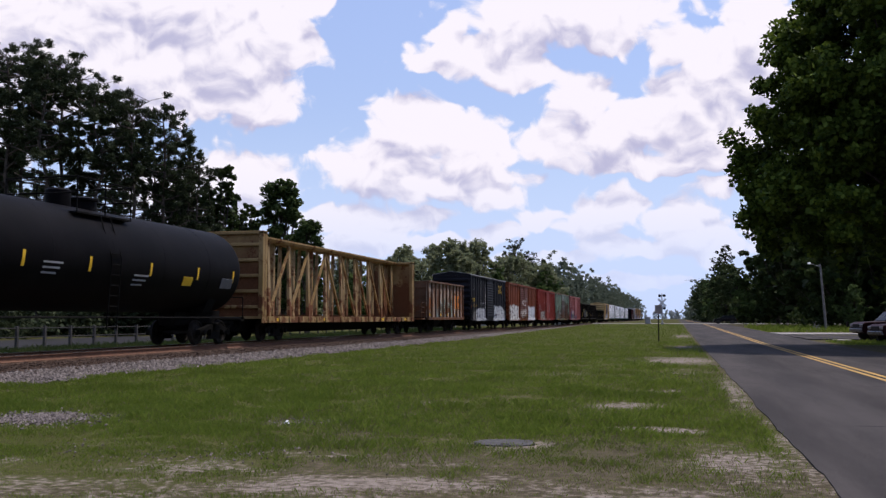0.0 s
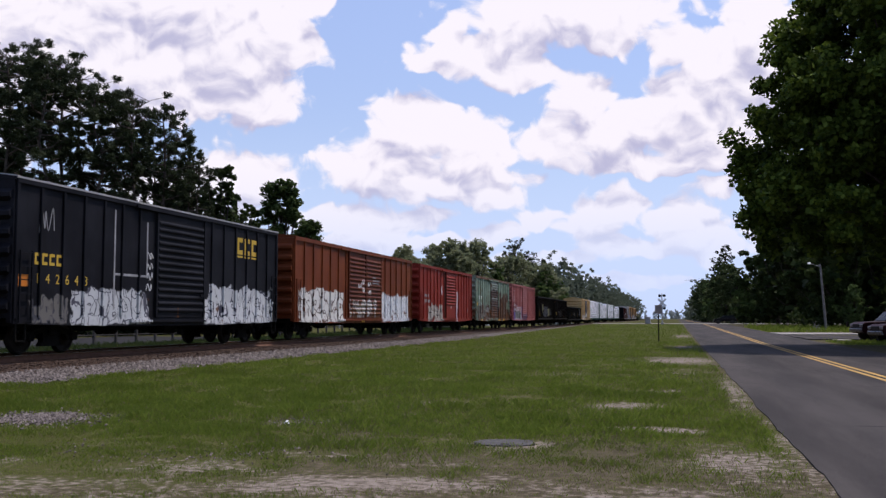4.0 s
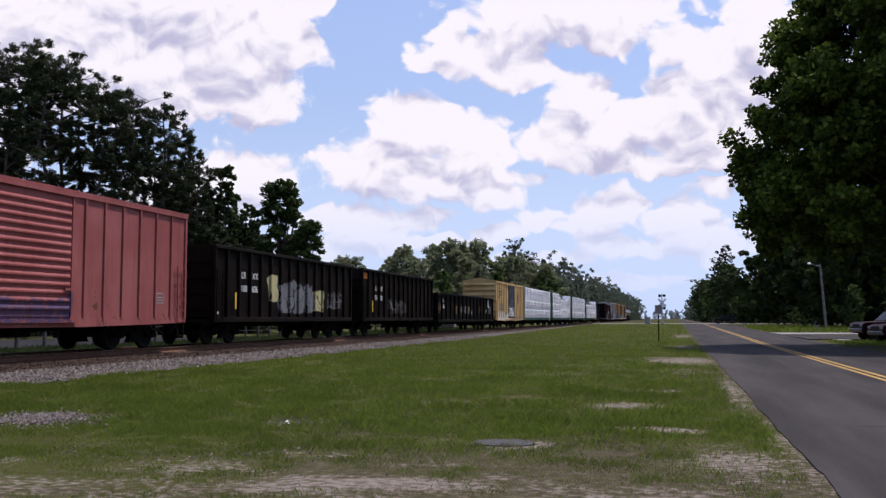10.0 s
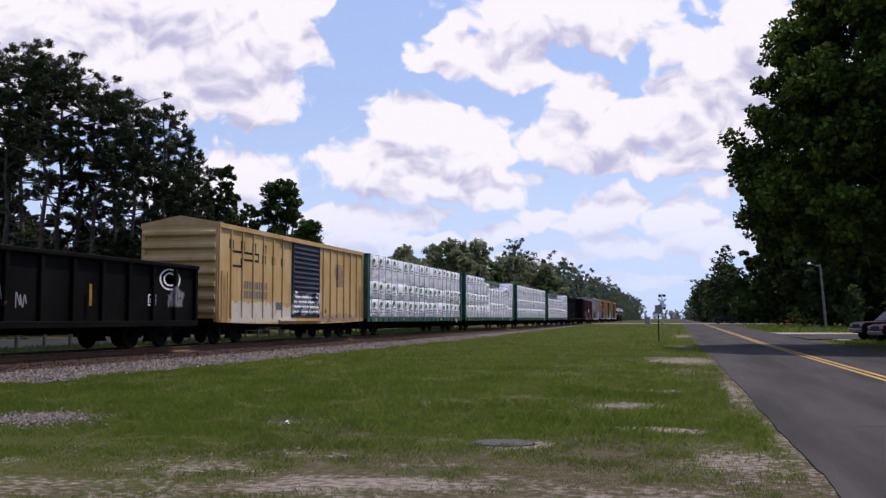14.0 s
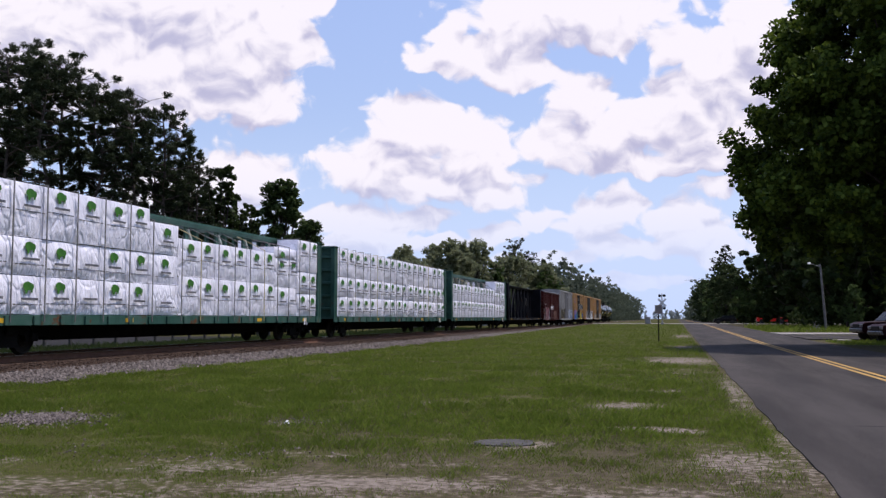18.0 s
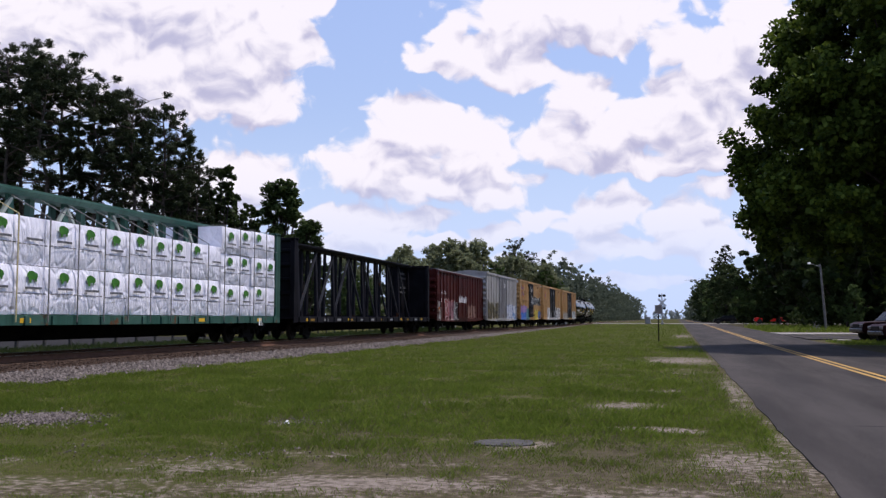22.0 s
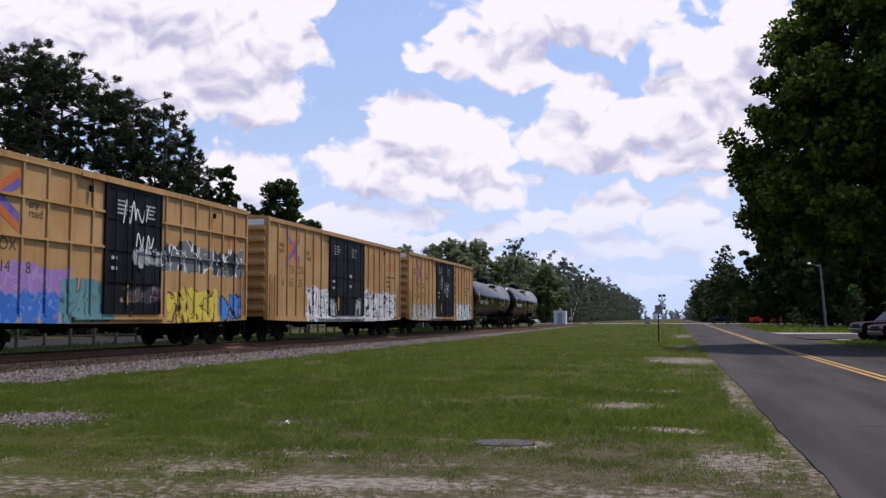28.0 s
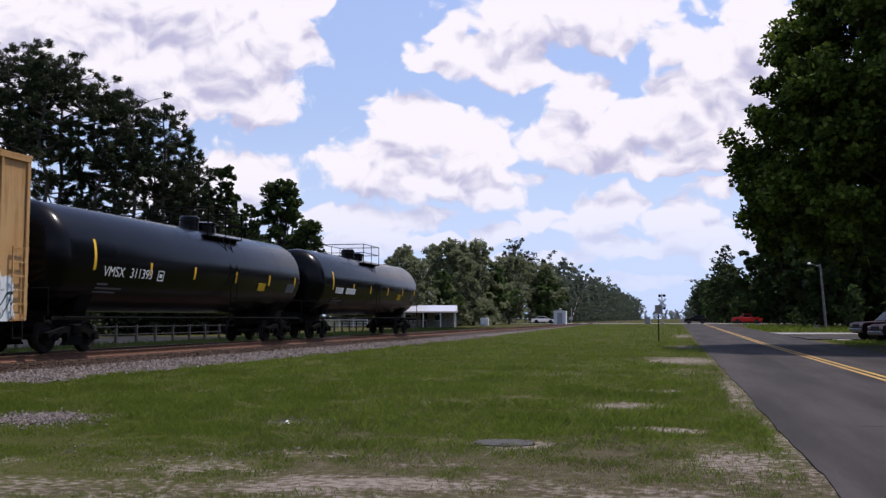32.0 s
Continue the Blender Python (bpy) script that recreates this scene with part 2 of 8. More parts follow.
def painted_car(name, base, worn, rust=0.3, rust_low=0.3, tags=(), rough=0.55, streak=0.5, blotch=0.0, spec=0.13):
    """Weathered paint of a railway car: faded patches, dirt streaks, rust, and sprayed paint.
    tags: (y0, y1, z0, z1, fill, line, letter width) in the car's own metres, on the side towards +x."""
    m, n, p = start_material(name)
    co = where(n)
    xyz = n.add("ShaderNodeSeparateXYZ")
    n.put(xyz.inputs[0], co)
    x, y, z = xyz.outputs
    broad = n.noise(co, 0.7, 4)
    run = n.noise(n.scaled(co, 1, 7, 0.45), 1.0, 4, 0.6)
    grain = n.noise(co, 22, 3)
    col = n.mix(n.ramp(broad, 0.35, 0.7), base, worn)
    dirt = n.math("MULTIPLY", n.ramp(run, 0.48, 0.75), streak)
    col = n.mix(dirt, col, tuple(c * k + 0.006 for c, k in zip(base, (0.46, 0.36, 0.30))))
    side = n.math("GREATER_THAN", x, 1.2)
    for i, (y0, y1, z0, z1, fill, line, w, *solid) in enumerate(tags):
        edge, tone = letter_strokes(n, co, y, z, i, z0, z1, 1.7 * w)
        ragged = n.math("MULTIPLY", n.math("SUBTRACT", n.noise(co, 1.6, 3), 0.5), 0.9)
        my = n.math("MULTIPLY", n.ramp(n.math("ADD", y, ragged), y0, y0 + 0.08), n.ramp(n.math("ADD", y, ragged), y1, y1 - 0.08))
        mz = n.math("MULTIPLY", n.ramp(n.math("ADD", z, n.math("MULTIPLY", ragged, 0.3)), z0, z0 + 0.06), n.ramp(n.math("ADD", z, ragged), z1, z1 - 0.06))
        mask = n.math("MULTIPLY", n.math("MULTIPLY", my, mz), side)
        swirl = n.add("ShaderNodeTexNoise")
        n.put(swirl.inputs["Vector"], n.scaled(co, 0, 1, 0.8, (i * 3.7, 0, 0)))
        swirl.inputs["Scale"].default_value, swirl.inputs["Detail"].default_value = 0.62 / w, 0.0
        swirl.inputs["Distortion"].default_value = 1.2
        turn = n.math("SUBTRACT", swirl.outputs[0], 0.5)
        second = tuple(0.84 * f + 0.16 * b for f, b in zip(fill, line))
        inner = n.mix(n.ramp(turn, 0.02, 0.05), fill, second)
        if solid:
            drawn = n.math("MAXIMUM", n.ramp(n.math("ABSOLUTE", turn), 0.030, 0.016), n.ramp(n.math("ABSOLUTE", n.math("SUBTRACT", edge, 0.19)), 0.036, 0.018))
            paint = n.mix(drawn, n.mix(0.7, inner, fill), line)
            cover = n.ramp(n.noise(co, 1.3, 3), 0.27, 0.33)
        else:
            drawn = n.math("MAXIMUM", n.ramp(edge, 0.17, 0.19), n.ramp(n.math("ABSOLUTE", turn), 0.018, 0.010))
            paint = n.mix(drawn, inner, line)
            cover = n.ramp(edge, 0.265, 0.240)
        wear = n.ramp(n.noise(co, 3.5, 4), 0.28, 0.42, 0.65, 0.98)
        col = n.mix(n.math("MULTIPLY", n.math("MULTIPLY", mask, cover), wear), col, paint)
    low = n.ramp(z, 2.4, 0.9, 0.0, rust_low)
    spots = n.ramp(n.math("ADD", n.noise(co, 1.6, 6, 0.68), n.math("MULTIPLY", low, 0.16)), 0.72 - 0.3 * rust, 0.80 - 0.3 * rust)
    if blotch:
        run2 = n.noise(n.scaled(co, 1, 2.2, 0.7, (0, 4.2, 0)), 0.8, 6, 0.62)
        spots = n.math("MAXIMUM", spots, n.math("MULTIPLY", n.ramp(run2, 0.60 - 0.25 * blotch, 0.66 - 0.25 * blotch), n.ramp(z, 4.2, 2.6, 0.25, 1.0)))
    col = n.mix(spots, col, n.mix(grain, (0.050, 0.020, 0.011), (0.20, 0.085, 0.038)))
    n.put(p.inputs["Base Color"], col)
    n.put(p.inputs["Roughness"], n.ramp(spots, 0, 1, rough, 0.9))
    p.inputs["Specular IOR Level"].default_value = spec
    bump(n, p, n.math("ADD", broad, n.math("MULTIPLY", grain, 0.3)), 0.25, 0.02)
    return m


def leaf_material(name, a, b, through=0.28, patch=0.5):
    m, n, p = start_material(name)
    geo = n.add("ShaderNodeNewGeometry")
    rnd = geo.outputs["Random Per Island"]
    col = n.mix(rnd, a, b)
    shade = n.noise(where(n), 0.35, 2)
    col = n.mix(n.ramp(shade, 0.35, 0.65, 0.0, patch), col, tuple(c * 0.55 for c in a))
    n.put(p.inputs["Base Color"], col)
    p.inputs["Roughness"].default_value = 0.55
    p.inputs["Specular IOR Level"].default_value = 0.06
    tr = n.add("ShaderNodeBsdfTranslucent")
    n.put(tr.inputs[0], col)
    mx = n.add("ShaderNodeMixShader")
    mx.inputs[0].default_value = through
    n.put(mx.inputs[1], p.outputs[0])
    n.put(mx.inputs[2], tr.outputs[0])
    out = m.node_tree.nodes["Material Output"]
    n.put(out.inputs[0], mx.outputs[0])
    return m


def ground_material():
    """Mown grass with bare sand, dry straw and clover; sand follows the mesh's own 'bare' layer."""
    m, n, p = start_material("grass_and_sand")
    co = where(n)
    att = n.add("ShaderNodeAttribute", attribute_name="bare").outputs["Fac"]
    rough = n.noise(co, 0.9, 6, 0.66)
    fine = n.noise(co, 9, 5, 0.65)
    grain = n.noise(co, 70, 3)
    bare = n.ramp(n.math("ADD", att, n.math("MULTIPLY", n.math("SUBTRACT", n.math("ADD", n.math("MULTIPLY", rough, 0.5), n.math("MULTIPLY", fine, 0.5)), 0.5), 4.2)), 0.30, 0.95)
    dry = n.add("ShaderNodeAttribute", attribute_name="dry").outputs["Fac"]
    green = n.mix(n.ramp(n.noise(co, 0.22, 4), 0.35, 0.65), (0.046, 0.052, 0.014), (0.068, 0.070, 0.024))
    green = n.mix(n.ramp(fine, 0.40, 0.72, 0, 0.6), green, (0.078, 0.060, 0.030))
    thatch = n.mix(n.ramp(fine, 0.35, 0.65), (0.056, 0.047, 0.029), (0.102, 0.085, 0.055))
    green = n.mix(n.ramp(n.math("ADD", dry, n.math("MULTIPLY", n.math("SUBTRACT", n.math("ADD", rough, fine), 1.0), 0.9)), 0.25, 0.75), green, thatch)
    sand = n.mix(n.ramp(fine, 0.35, 0.65), (0.145, 0.118, 0.096), (0.24, 0.203, 0.172))
    sand = n.mix(n.ramp(grain, 0.55, 0.7, 0, 0.7), sand, (0.16, 0.13, 0.10))
    n.put(p.inputs["Base Color"], n.mix(bare, green, sand))
    p.inputs["Roughness"].default_value = 0.95
    p.inputs["Specular IOR Level"].default_value = 0.02
    bump(n, p, n.math("ADD", n.math("MULTIPLY", fine, 0.6), grain), 0.35, 0.03)
    return m


def asphalt_material():
    m, n, p = start_material("asphalt")
    co = where(n)
    xyz = n.add("ShaderNodeSeparateXYZ")
    n.put(xyz.inputs[0], co)
    patch = n.noise(n.scaled(co, 1, 0.12, 1), 0.8, 5, 0.6)
    grain = n.noise(co, 60, 4, 0.7)
    track = n.math("PINGPONG", n.math("ADD", xyz.outputs[0], 0.2), 0.95)
    col = n.mix(n.ramp(patch, 0.3, 0.7), (0.032, 0.029, 0.028), (0.068, 0.060, 0.056))
    col = n.mix(n.ramp(track, 0.1, 0.8, 0.0, 0.22), col, (0.035, 0.034, 0.035))
    col = n.mix(n.ramp(grain, 0.5, 0.75, 0, 0.55), col, (0.12, 0.112, 0.105))
    crack = n.voronoi(n.scaled(co, 0.25, 0.12, 1), 1.0, "DISTANCE_TO_EDGE").outputs["Distance"]
    col = n.mix(n.math("MULTIPLY", n.ramp(crack, 0.006, 0.002), n.ramp(patch, 0.5, 0.6)), col, (0.02, 0.02, 0.02))
    n.put(p.inputs["Base Color"], col)
    p.inputs["Roughness"].default_value = 0.85
    p.inputs["Specular IOR Level"].default_value = 0.05
    bump(n, p, grain, 0.35, 0.008)
    return m


def glossy(name, col, rough=0.25, metal=0.0, coat=0.0, spec=0.5):
    m, n, p = start_material(name)
    f = n.noise(where(n), 6, 4)
    n.put(p.inputs["Base Color"], n.mix(f, col, tuple(c * 0.75 for c in col)))
    n.put(p.inputs["Roughness"], n.ramp(f, 0.3, 0.7, rough * 0.85, rough * 1.25))
    p.inputs["Metallic"].default_value = metal
    p.inputs["Coat Weight"].default_value = coat
    p.inputs["Specular IOR Level"].default_value = spec
    return m


def wrap_material():
    """White lumber wrap: shiny plastic film with folds and slack."""
    m, n, p = start_material("white_plastic_wrap")
    co = where(n)
    info = n.add("ShaderNodeObjectInfo").outputs["Random"]
    off = n.add("ShaderNodeCombineXYZ")
    n.put(off.inputs[0], n.math("MULTIPLY", info, 40.0))
    add = n.add("ShaderNodeVectorMath", operation="ADD")
    n.put(add.inputs[0], co)
    n.put(add.inputs[1], off.outputs[0])
    v = add.outputs[0]
    fold = n.noise(n.scaled(v, 1, 2.2, 0.9), 1.6, 5, 0.6)
    crease = n.voronoi(n.scaled(v, 1, 1.5, 0.8), 1.9, "DISTANCE_TO_EDGE").outputs["Distance"]
    col = n.mix(n.ramp(fold, 0.35, 0.65), (0.84, 0.825, 0.905), (0.92, 0.905, 0.97))
    n.put(p.inputs["Base Color"], col)
    p.inputs["Roughness"].default_value = 0.32
    p.inputs["Specular IOR Level"].default_value = 0.55
    bump(n, p, n.math("ADD", fold, n.math("MULTIPLY", n.ramp(crease, 0.0, 0.14), 0.16)), 0.85, 0.13)
    return m


def lit_lens():
    """A red crossing lamp that is on."""
    m, n, p = start_material("lit_red_lens")
    p.inputs["Base Color"].default_value = (0.3, 0.01, 0.01, 1)
    p.inputs["Emission Color"].default_value = (1.0, 0.04, 0.02, 1)
    p.inputs["Emission Strength"].default_value = 3.0
    return m


def ballast_material():
    """Crushed stone, stained brown by rust and oil along the rails."""
    m, n, p = start_material("ballast_stone")
    co = where(n)
    xyz = n.add("ShaderNodeSeparateXYZ")
    n.put(xyz.inputs[0], co)
    lump = n.voronoi(co, 16)
    tone = n.add("ShaderNodeSeparateColor")
    n.put(tone.inputs[0], lump.outputs["Color"])
    col = n.mix(tone.outputs[0], (0.055, 0.047, 0.043), (0.25, 0.22, 0.20))
    col = n.mix(n.ramp(lump.outputs["Distance"], 0.4, 0.75, 0, 0.8), col, (0.03, 0.026, 0.022))
    off = n.math("ADD", n.math("ABSOLUTE", n.math("ADD", xyz.outputs[0], -TRACK_X)), n.math("MULTIPLY", n.noise(co, 1.3, 4), 0.5))
    col = n.mix(n.ramp(off, 2.0, 2.5, 0.85, 0.0), col, (0.042, 0.026, 0.018))
    n.put(p.inputs["Base Color"], col)
    p.inputs["Roughness"].default_value = 0.95
    p.inputs["Specular IOR Level"].default_value = 0.1
    bump(n, p, lump.outputs["Distance"], 0.9, 0.05)
    return m


MAT = {
    "ground": ground_material(),
    "asphalt": asphalt_material(),
    "lane": plain("old_dark_asphalt", (0.022, 0.022, 0.024), (0.042, 0.041, 0.042), 0.95, scale=0.6, fine=40, spec=0.02),
    "yellow_line": plain("road_paint_yellow", (0.40, 0.24, 0.055), (0.50, 0.32, 0.10), 0.8, fine=30),
    "concrete": plain("concrete", (0.34, 0.31, 0.27), (0.48, 0.45, 0.40), 0.9, scale=1.2, fine=25),
    "ballast": ballast_material(),
    "tie": plain("creosoted_wood", (0.075, 0.045, 0.03), (0.15, 0.095, 0.062), 0.9, scale=4, fine=30, relief=0.5),
    "rail_rust": plain("rusty_steel", (0.10, 0.050, 0.031), (0.17, 0.088, 0.055), 0.8, scale=5, fine=60),
    "rail_top": glossy("worn_rail_head", (0.42, 0.40, 0.38), 0.28, 1.0),
    "under": plain("grimy_black_steel", (0.004, 0.004, 0.004), (0.012, 0.011, 0.010), 0.85, scale=3, fine=25, spec=0.04),
    "wheel": plain("wheel_steel", (0.008, 0.007, 0.007), (0.026, 0.022, 0.019), 0.7, 0.0, spec=0.08),
    "tank": painted_car("black_tank_paint", (0.0022, 0.0021, 0.0026), (0.0045, 0.0042, 0.005), 0.02, 0.1, rough=0.22, streak=0.3, spec=0.15),
    "roof_grey": plain("galvanised_roof", (0.30, 0.29, 0.28), (0.42, 0.40, 0.38), 0.5, 0.4, scale=1.5),
    "white": plain("white_paint", (0.66, 0.66, 0.66), (0.80, 0.80, 0.79), 0.6),
    "yellow": plain("safety_yellow_tape", (0.62, 0.36, 0.02), (0.75, 0.46, 0.04), 0.5),
    "orange_mark": plain("orange_paint", (0.55, 0.16, 0.02), (0.65, 0.22, 0.04), 0.6),
    "tape": plain("dull_yellow_tape", (0.22, 0.12, 0.012), (0.36, 0.21, 0.03), 0.6),
    "tape_bright": plain("mustard_paint", (0.46, 0.29, 0.03), (0.56, 0.37, 0.06), 0.6),
    "print_pale": plain("pale_worn_paint", (0.20, 0.20, 0.21), (0.34, 0.34, 0.35), 0.7),
    "black": plain("black_paint", (0.008, 0.008, 0.009), (0.018, 0.017, 0.017), 0.6, spec=0.1),
    "chrome": glossy("chrome", (0.14, 0.14, 0.15), 0.3, 1.0),
    "glass": glossy("dark_glass", (0.004, 0.005, 0.006), 0.3, 0.0, 0.0, 0.15),
    "lens": glossy("lamp_lens", (0.22, 0.21, 0.22), 0.15, 0.0, 0.2),
    "signal_lens": lit_lens(),
    "red_lens": glossy("red_lens", (0.30, 0.01, 0.01), 0.2, 0.0, 0.4),
    "rubber": plain("tyre_rubber", (0.012, 0.012, 0.012), (0.03, 0.03, 0.03), 0.85),
    "wrap": wrap_material(),
    "logo": plain("green_print", (0.030, 0.13, 0.018), (0.06, 0.20, 0.03), 0.5),
    "print": plain("grey_print", (0.09, 0.09, 0.10), (0.14, 0.14, 0.15), 0.5),
    "strap": plain("lashing_cable", (0.10, 0.10, 0.10), (0.20, 0.19, 0.18), 0.7),
    "strap_tan": plain("tan_webbing", (0.38, 0.32, 0.16), (0.48, 0.41, 0.22), 0.8),
    "bark": plain("bark", (0.035, 0.027, 0.021), (0.10, 0.08, 0.065), 0.95, scale=3, fine=18, relief=0.8),
    "pole": plain("weathered_pole", (0.12, 0.11, 0.10), (0.22, 0.20, 0.18), 0.9, fine=30),
    "maroon": glossy("maroon_car_paint", (0.022, 0.003, 0.005), 0.5, 0.0, 0.0, 0.10),
    "red_car": glossy("red_car_paint", (0.42, 0.022, 0.018), 0.3, 0.0, 0.0, 0.2),
    "black_car": glossy("black_car_paint", (0.003, 0.003, 0.004), 0.4, 0.0, 0.0, 0.12),
    "white_car": glossy("white_car_paint", (0.86, 0.86, 0.86), 0.25, 0.0, 0.8),
    "grey_metal": plain("grey_metal", (0.30, 0.30, 0.31), (0.42, 0.42, 0.43), 0.55, 0.3),
    "siding": plain("white_siding", (0.50, 0.49, 0.47), (0.64, 0.63, 0.60), 0.8),
    "leaf_pine": leaf_material("pine_needles", (0.028, 0.040, 0.018), (0.060, 0.074, 0.036), 0.25),
    "leaf_gum": leaf_material("gum_leaves", (0.040, 0.068, 0.018), (0.095, 0.125, 0.045), 0.3),
    "leaf_oak": leaf_material("oak_leaves", (0.026, 0.046, 0.011), (0.066, 0.088, 0.030)),
    "leaf_near": leaf_material("sycamore_leaves", (0.022, 0.042, 0.007), (0.150, 0.205, 0.030), 0.27, 0.5),
    "leaf_light": leaf_material("young_leaves", (0.075, 0.120, 0.034), (0.140, 0.195, 0.072), 0.5, 0.3),
    # mossy olive, lightened further to put distance haze into the colour
    "leaf_olive": leaf_material("moss_and_haze_oak_leaves", (0.17, 0.195, 0.10), (0.27, 0.285, 0.17), 0.55, 0.2),
    # greyed leaf colour: the haze of distance is painted in
    "leaf_far": leaf_material("distant_leaves_haze_tinted", (0.085, 0.105, 0.072), (0.125, 0.148, 0.105), 0.5, 0.2),
    "leaf_mid": leaf_material("mid_green_leaves", (0.050, 0.072, 0.026), (0.115, 0.145, 0.062), 0.4, 0.35),
    # almost all haze: pale blue-grey painted into the farthest leaves
    "leaf_haze": leaf_material("leaves_coloured_as_haze", (0.30, 0.34, 0.33), (0.40, 0.44, 0.44), 0.5, 0.1),
    "blade": leaf_material("grass_blades", (0.124, 0.182, 0.023), (0.216, 0.268, 0.050), 0.55, 0.34),
    "straw": leaf_material("dry_grass", (0.14, 0.126, 0.062), (0.22, 0.19, 0.115), 0.45, 0.2),
}


# ---- geometry ----
class Geo:
    """Collects boxes, prisms and tubes for one mesh."""

    def __init__(self):
        self.v, self.f = [], []

    def face_set(self, verts, faces):
        k = len(self.v)
        self.v += [tuple(p) for p in verts]
        self.f += [tuple(i + k for i in f) for f in faces]
        return self

    def box(self, x0, x1, y0, y1, z0, z1, b=0.0):
        if b <= 0:
            vs = [(x, y, z) for z in (z0, z1) for y in (y0, y1) for x in (x0, x1)]
            return self.face_set(vs, [(0, 2, 3, 1), (4, 5, 7, 6), (0, 1, 5, 4), (2, 6, 7, 3), (0, 4, 6, 2), (1, 3, 7, 5)])
        lo, hi = (x0, y0, z0), (x1, y1, z1)
        vs, index = [], {}
        for c in range(8):
            s = [(c >> a) & 1 for a in range(3)]
            for axis in range(3):
                p = [(hi[a] if s[a] else lo[a]) + (0 if a == axis else (-b if s[a] else b)) for a in range(3)]
                index[(c, axis)] = len(vs)
                vs.append(p)
        fs = []
        for axis in range(3):
            a1, a2 = [a for a in range(3) if a != axis]
            for side in (0, 1):
                cs = [(side << axis) | (i << a1) | (j << a2) for i, j in ((0, 0), (1, 0), (1, 1), (0, 1))]
                fs.append([index[(c, axis)] for c in cs])
            for i in (0, 1):
                for j in (0, 1):
                    c0 = (i << a1) | (j << a2)
                    c1 = c0 | (1 << axis)
                    fs.append([index[(c0, a1)], index[(c1, a1)], index[(c1, a2)], index[(c0, a2)]])
        for c in range(8):
            fs.append([index[(c, a)] for a in range(3)])
        return self.face_set(vs, fs)

    def prism(self, pts, c0, c1, axis="y"):
        """A closed outline pushed from c0 to c1. axis y: points are (x, z); x: (y, z); z: (x, y)."""
        put = {"y": lambda p, c: (p[0], c, p[1]), "x": lambda p, c: (c, p[0], p[1]), "z": lambda p, c: (p[0], p[1], c)}[axis]
        n = len(pts)
        vs = [put(p, c0) for p in pts] + [put(p, c1) for p in pts]
        fs = [tuple(range(n)), tuple(range(2 * n - 1, n - 1, -1))]
        fs += [(i, (i + 1) % n, n + (i + 1) % n, n + i) for i in range(n)]
        return self.face_set(vs, fs)

    def tube(self, a, b, r, r2=None, n=8):
        a, b = Vector(a), Vector(b)
        r2 = r if r2 is None else r2
        d = (b - a).normalized()
        u = d.orthogonal().normalized()
        w = d.cross(u)
        ring = [(math.cos(2 * math.pi * i / n), math.sin(2 * math.pi * i / n)) for i in range(n)]
        vs = [a + r * (c * u + s * w) for c, s in ring] + [b + r2 * (c * u + s * w) for c, s in ring]
        fs = [(i, (i + 1) % n, n + (i + 1) % n, n + i) for i in range(n)]
        fs += [tuple(range(n - 1, -1, -1)), tuple(range(n, 2 * n))]
        return self.face_set(vs, fs)

    def lathe(self, prof, n=32, axis="y", at=(0, 0, 0)):
        """Turns (along, radius) pairs round an axis through at."""
        vs, fs = [], []
        for a, r in prof:
            for i in range(n):
                c, s = math.cos(2 * math.pi * i / n) * r, math.sin(2 * math.pi * i / n) * r
                p = {"y": (c, a, s), "x": (a, c, s), "z": (c, s, a)}[axis]
                vs.append((p[0] + at[0], p[1] + at[1], p[2] + at[2]))
        for k in range(len(prof) - 1):
            fs += [(k * n + i, k * n + (i + 1) % n, (k + 1) * n + (i + 1) % n, (k + 1) * n + i) for i in range(n)]
        fs += [tuple(range(n)), tuple(range(len(vs) - 1, len(vs) - n - 1, -1))]
        return self.face_set(vs, fs)

    def mesh(self, name, material, smooth=0.0):
        me = bpy.data.meshes.new(name)
        me.from_pydata(self.v, [], self.f)
        if len(self.f) < 6000:
            bm = bmesh.new()
            bm.from_mesh(me)
            bmesh.ops.recalc_face_normals(bm, faces=bm.faces)
            bm.to_mesh(me)
            bm.free()
        if smooth:
            me.shade_smooth()
            me.set_sharp_from_angle(angle=radians(smooth))
        me.materials.append(material)
        return me


def part(name, geo, material, parent, label="", smooth=0.0):
    ob = new(name, geo if isinstance(geo, bpy.types.Mesh) else geo.mesh(name, material, smooth))
    ob.parent = parent
    if label:
        tagged(ob, label)
    return ob


def thing(name, label, category, group="", at=None):
    ob = new(name)
    ob.empty_display_size = 0.3
    if at is not None:
        ob.matrix_world = at
    return tagged(ob, label, category, group)


def setting(name, geo, material, label="", smooth=0.0, kind="structure"):
    ob = new(name, geo if isinstance(geo, bpy.types.Mesh) else geo.mesh(name, material, smooth))
    return tagged(ob, label, "", "", kind)


def letters(name, text, size, material, parent, m, label=""):
    """Painted writing as a thin mesh. m: pose of its lower left corner; it reads along local x."""
    cu = bpy.data.curves.new(name, "FONT")
    cu.body, cu.size, cu.extrude = text, size, 0.002
    tmp = bpy.data.objects.new(name, cu)
    scene.collection.objects.link(tmp)
    me = bpy.data.meshes.new_from_object(tmp.evaluated_get(bpy.context.evaluated_depsgraph_get()))
    bpy.data.objects.remove(tmp)
    me.transform(m)
    me.materials.clear()
    me.materials.append(material)
    return part(name, me, material, parent, label)


# ---- ground, road, track ----
ROAD_L, ROAD_MID, ROAD_R = 1.34, 5.05, 8.75
CROSS_Y0, CROSS_Y1 = 186.0, 193.5


def ground_z(y):
    """The land rises half a metre towards the level crossing."""
    return 0.5 * min(max((y - 60) / 130, 0), 1)


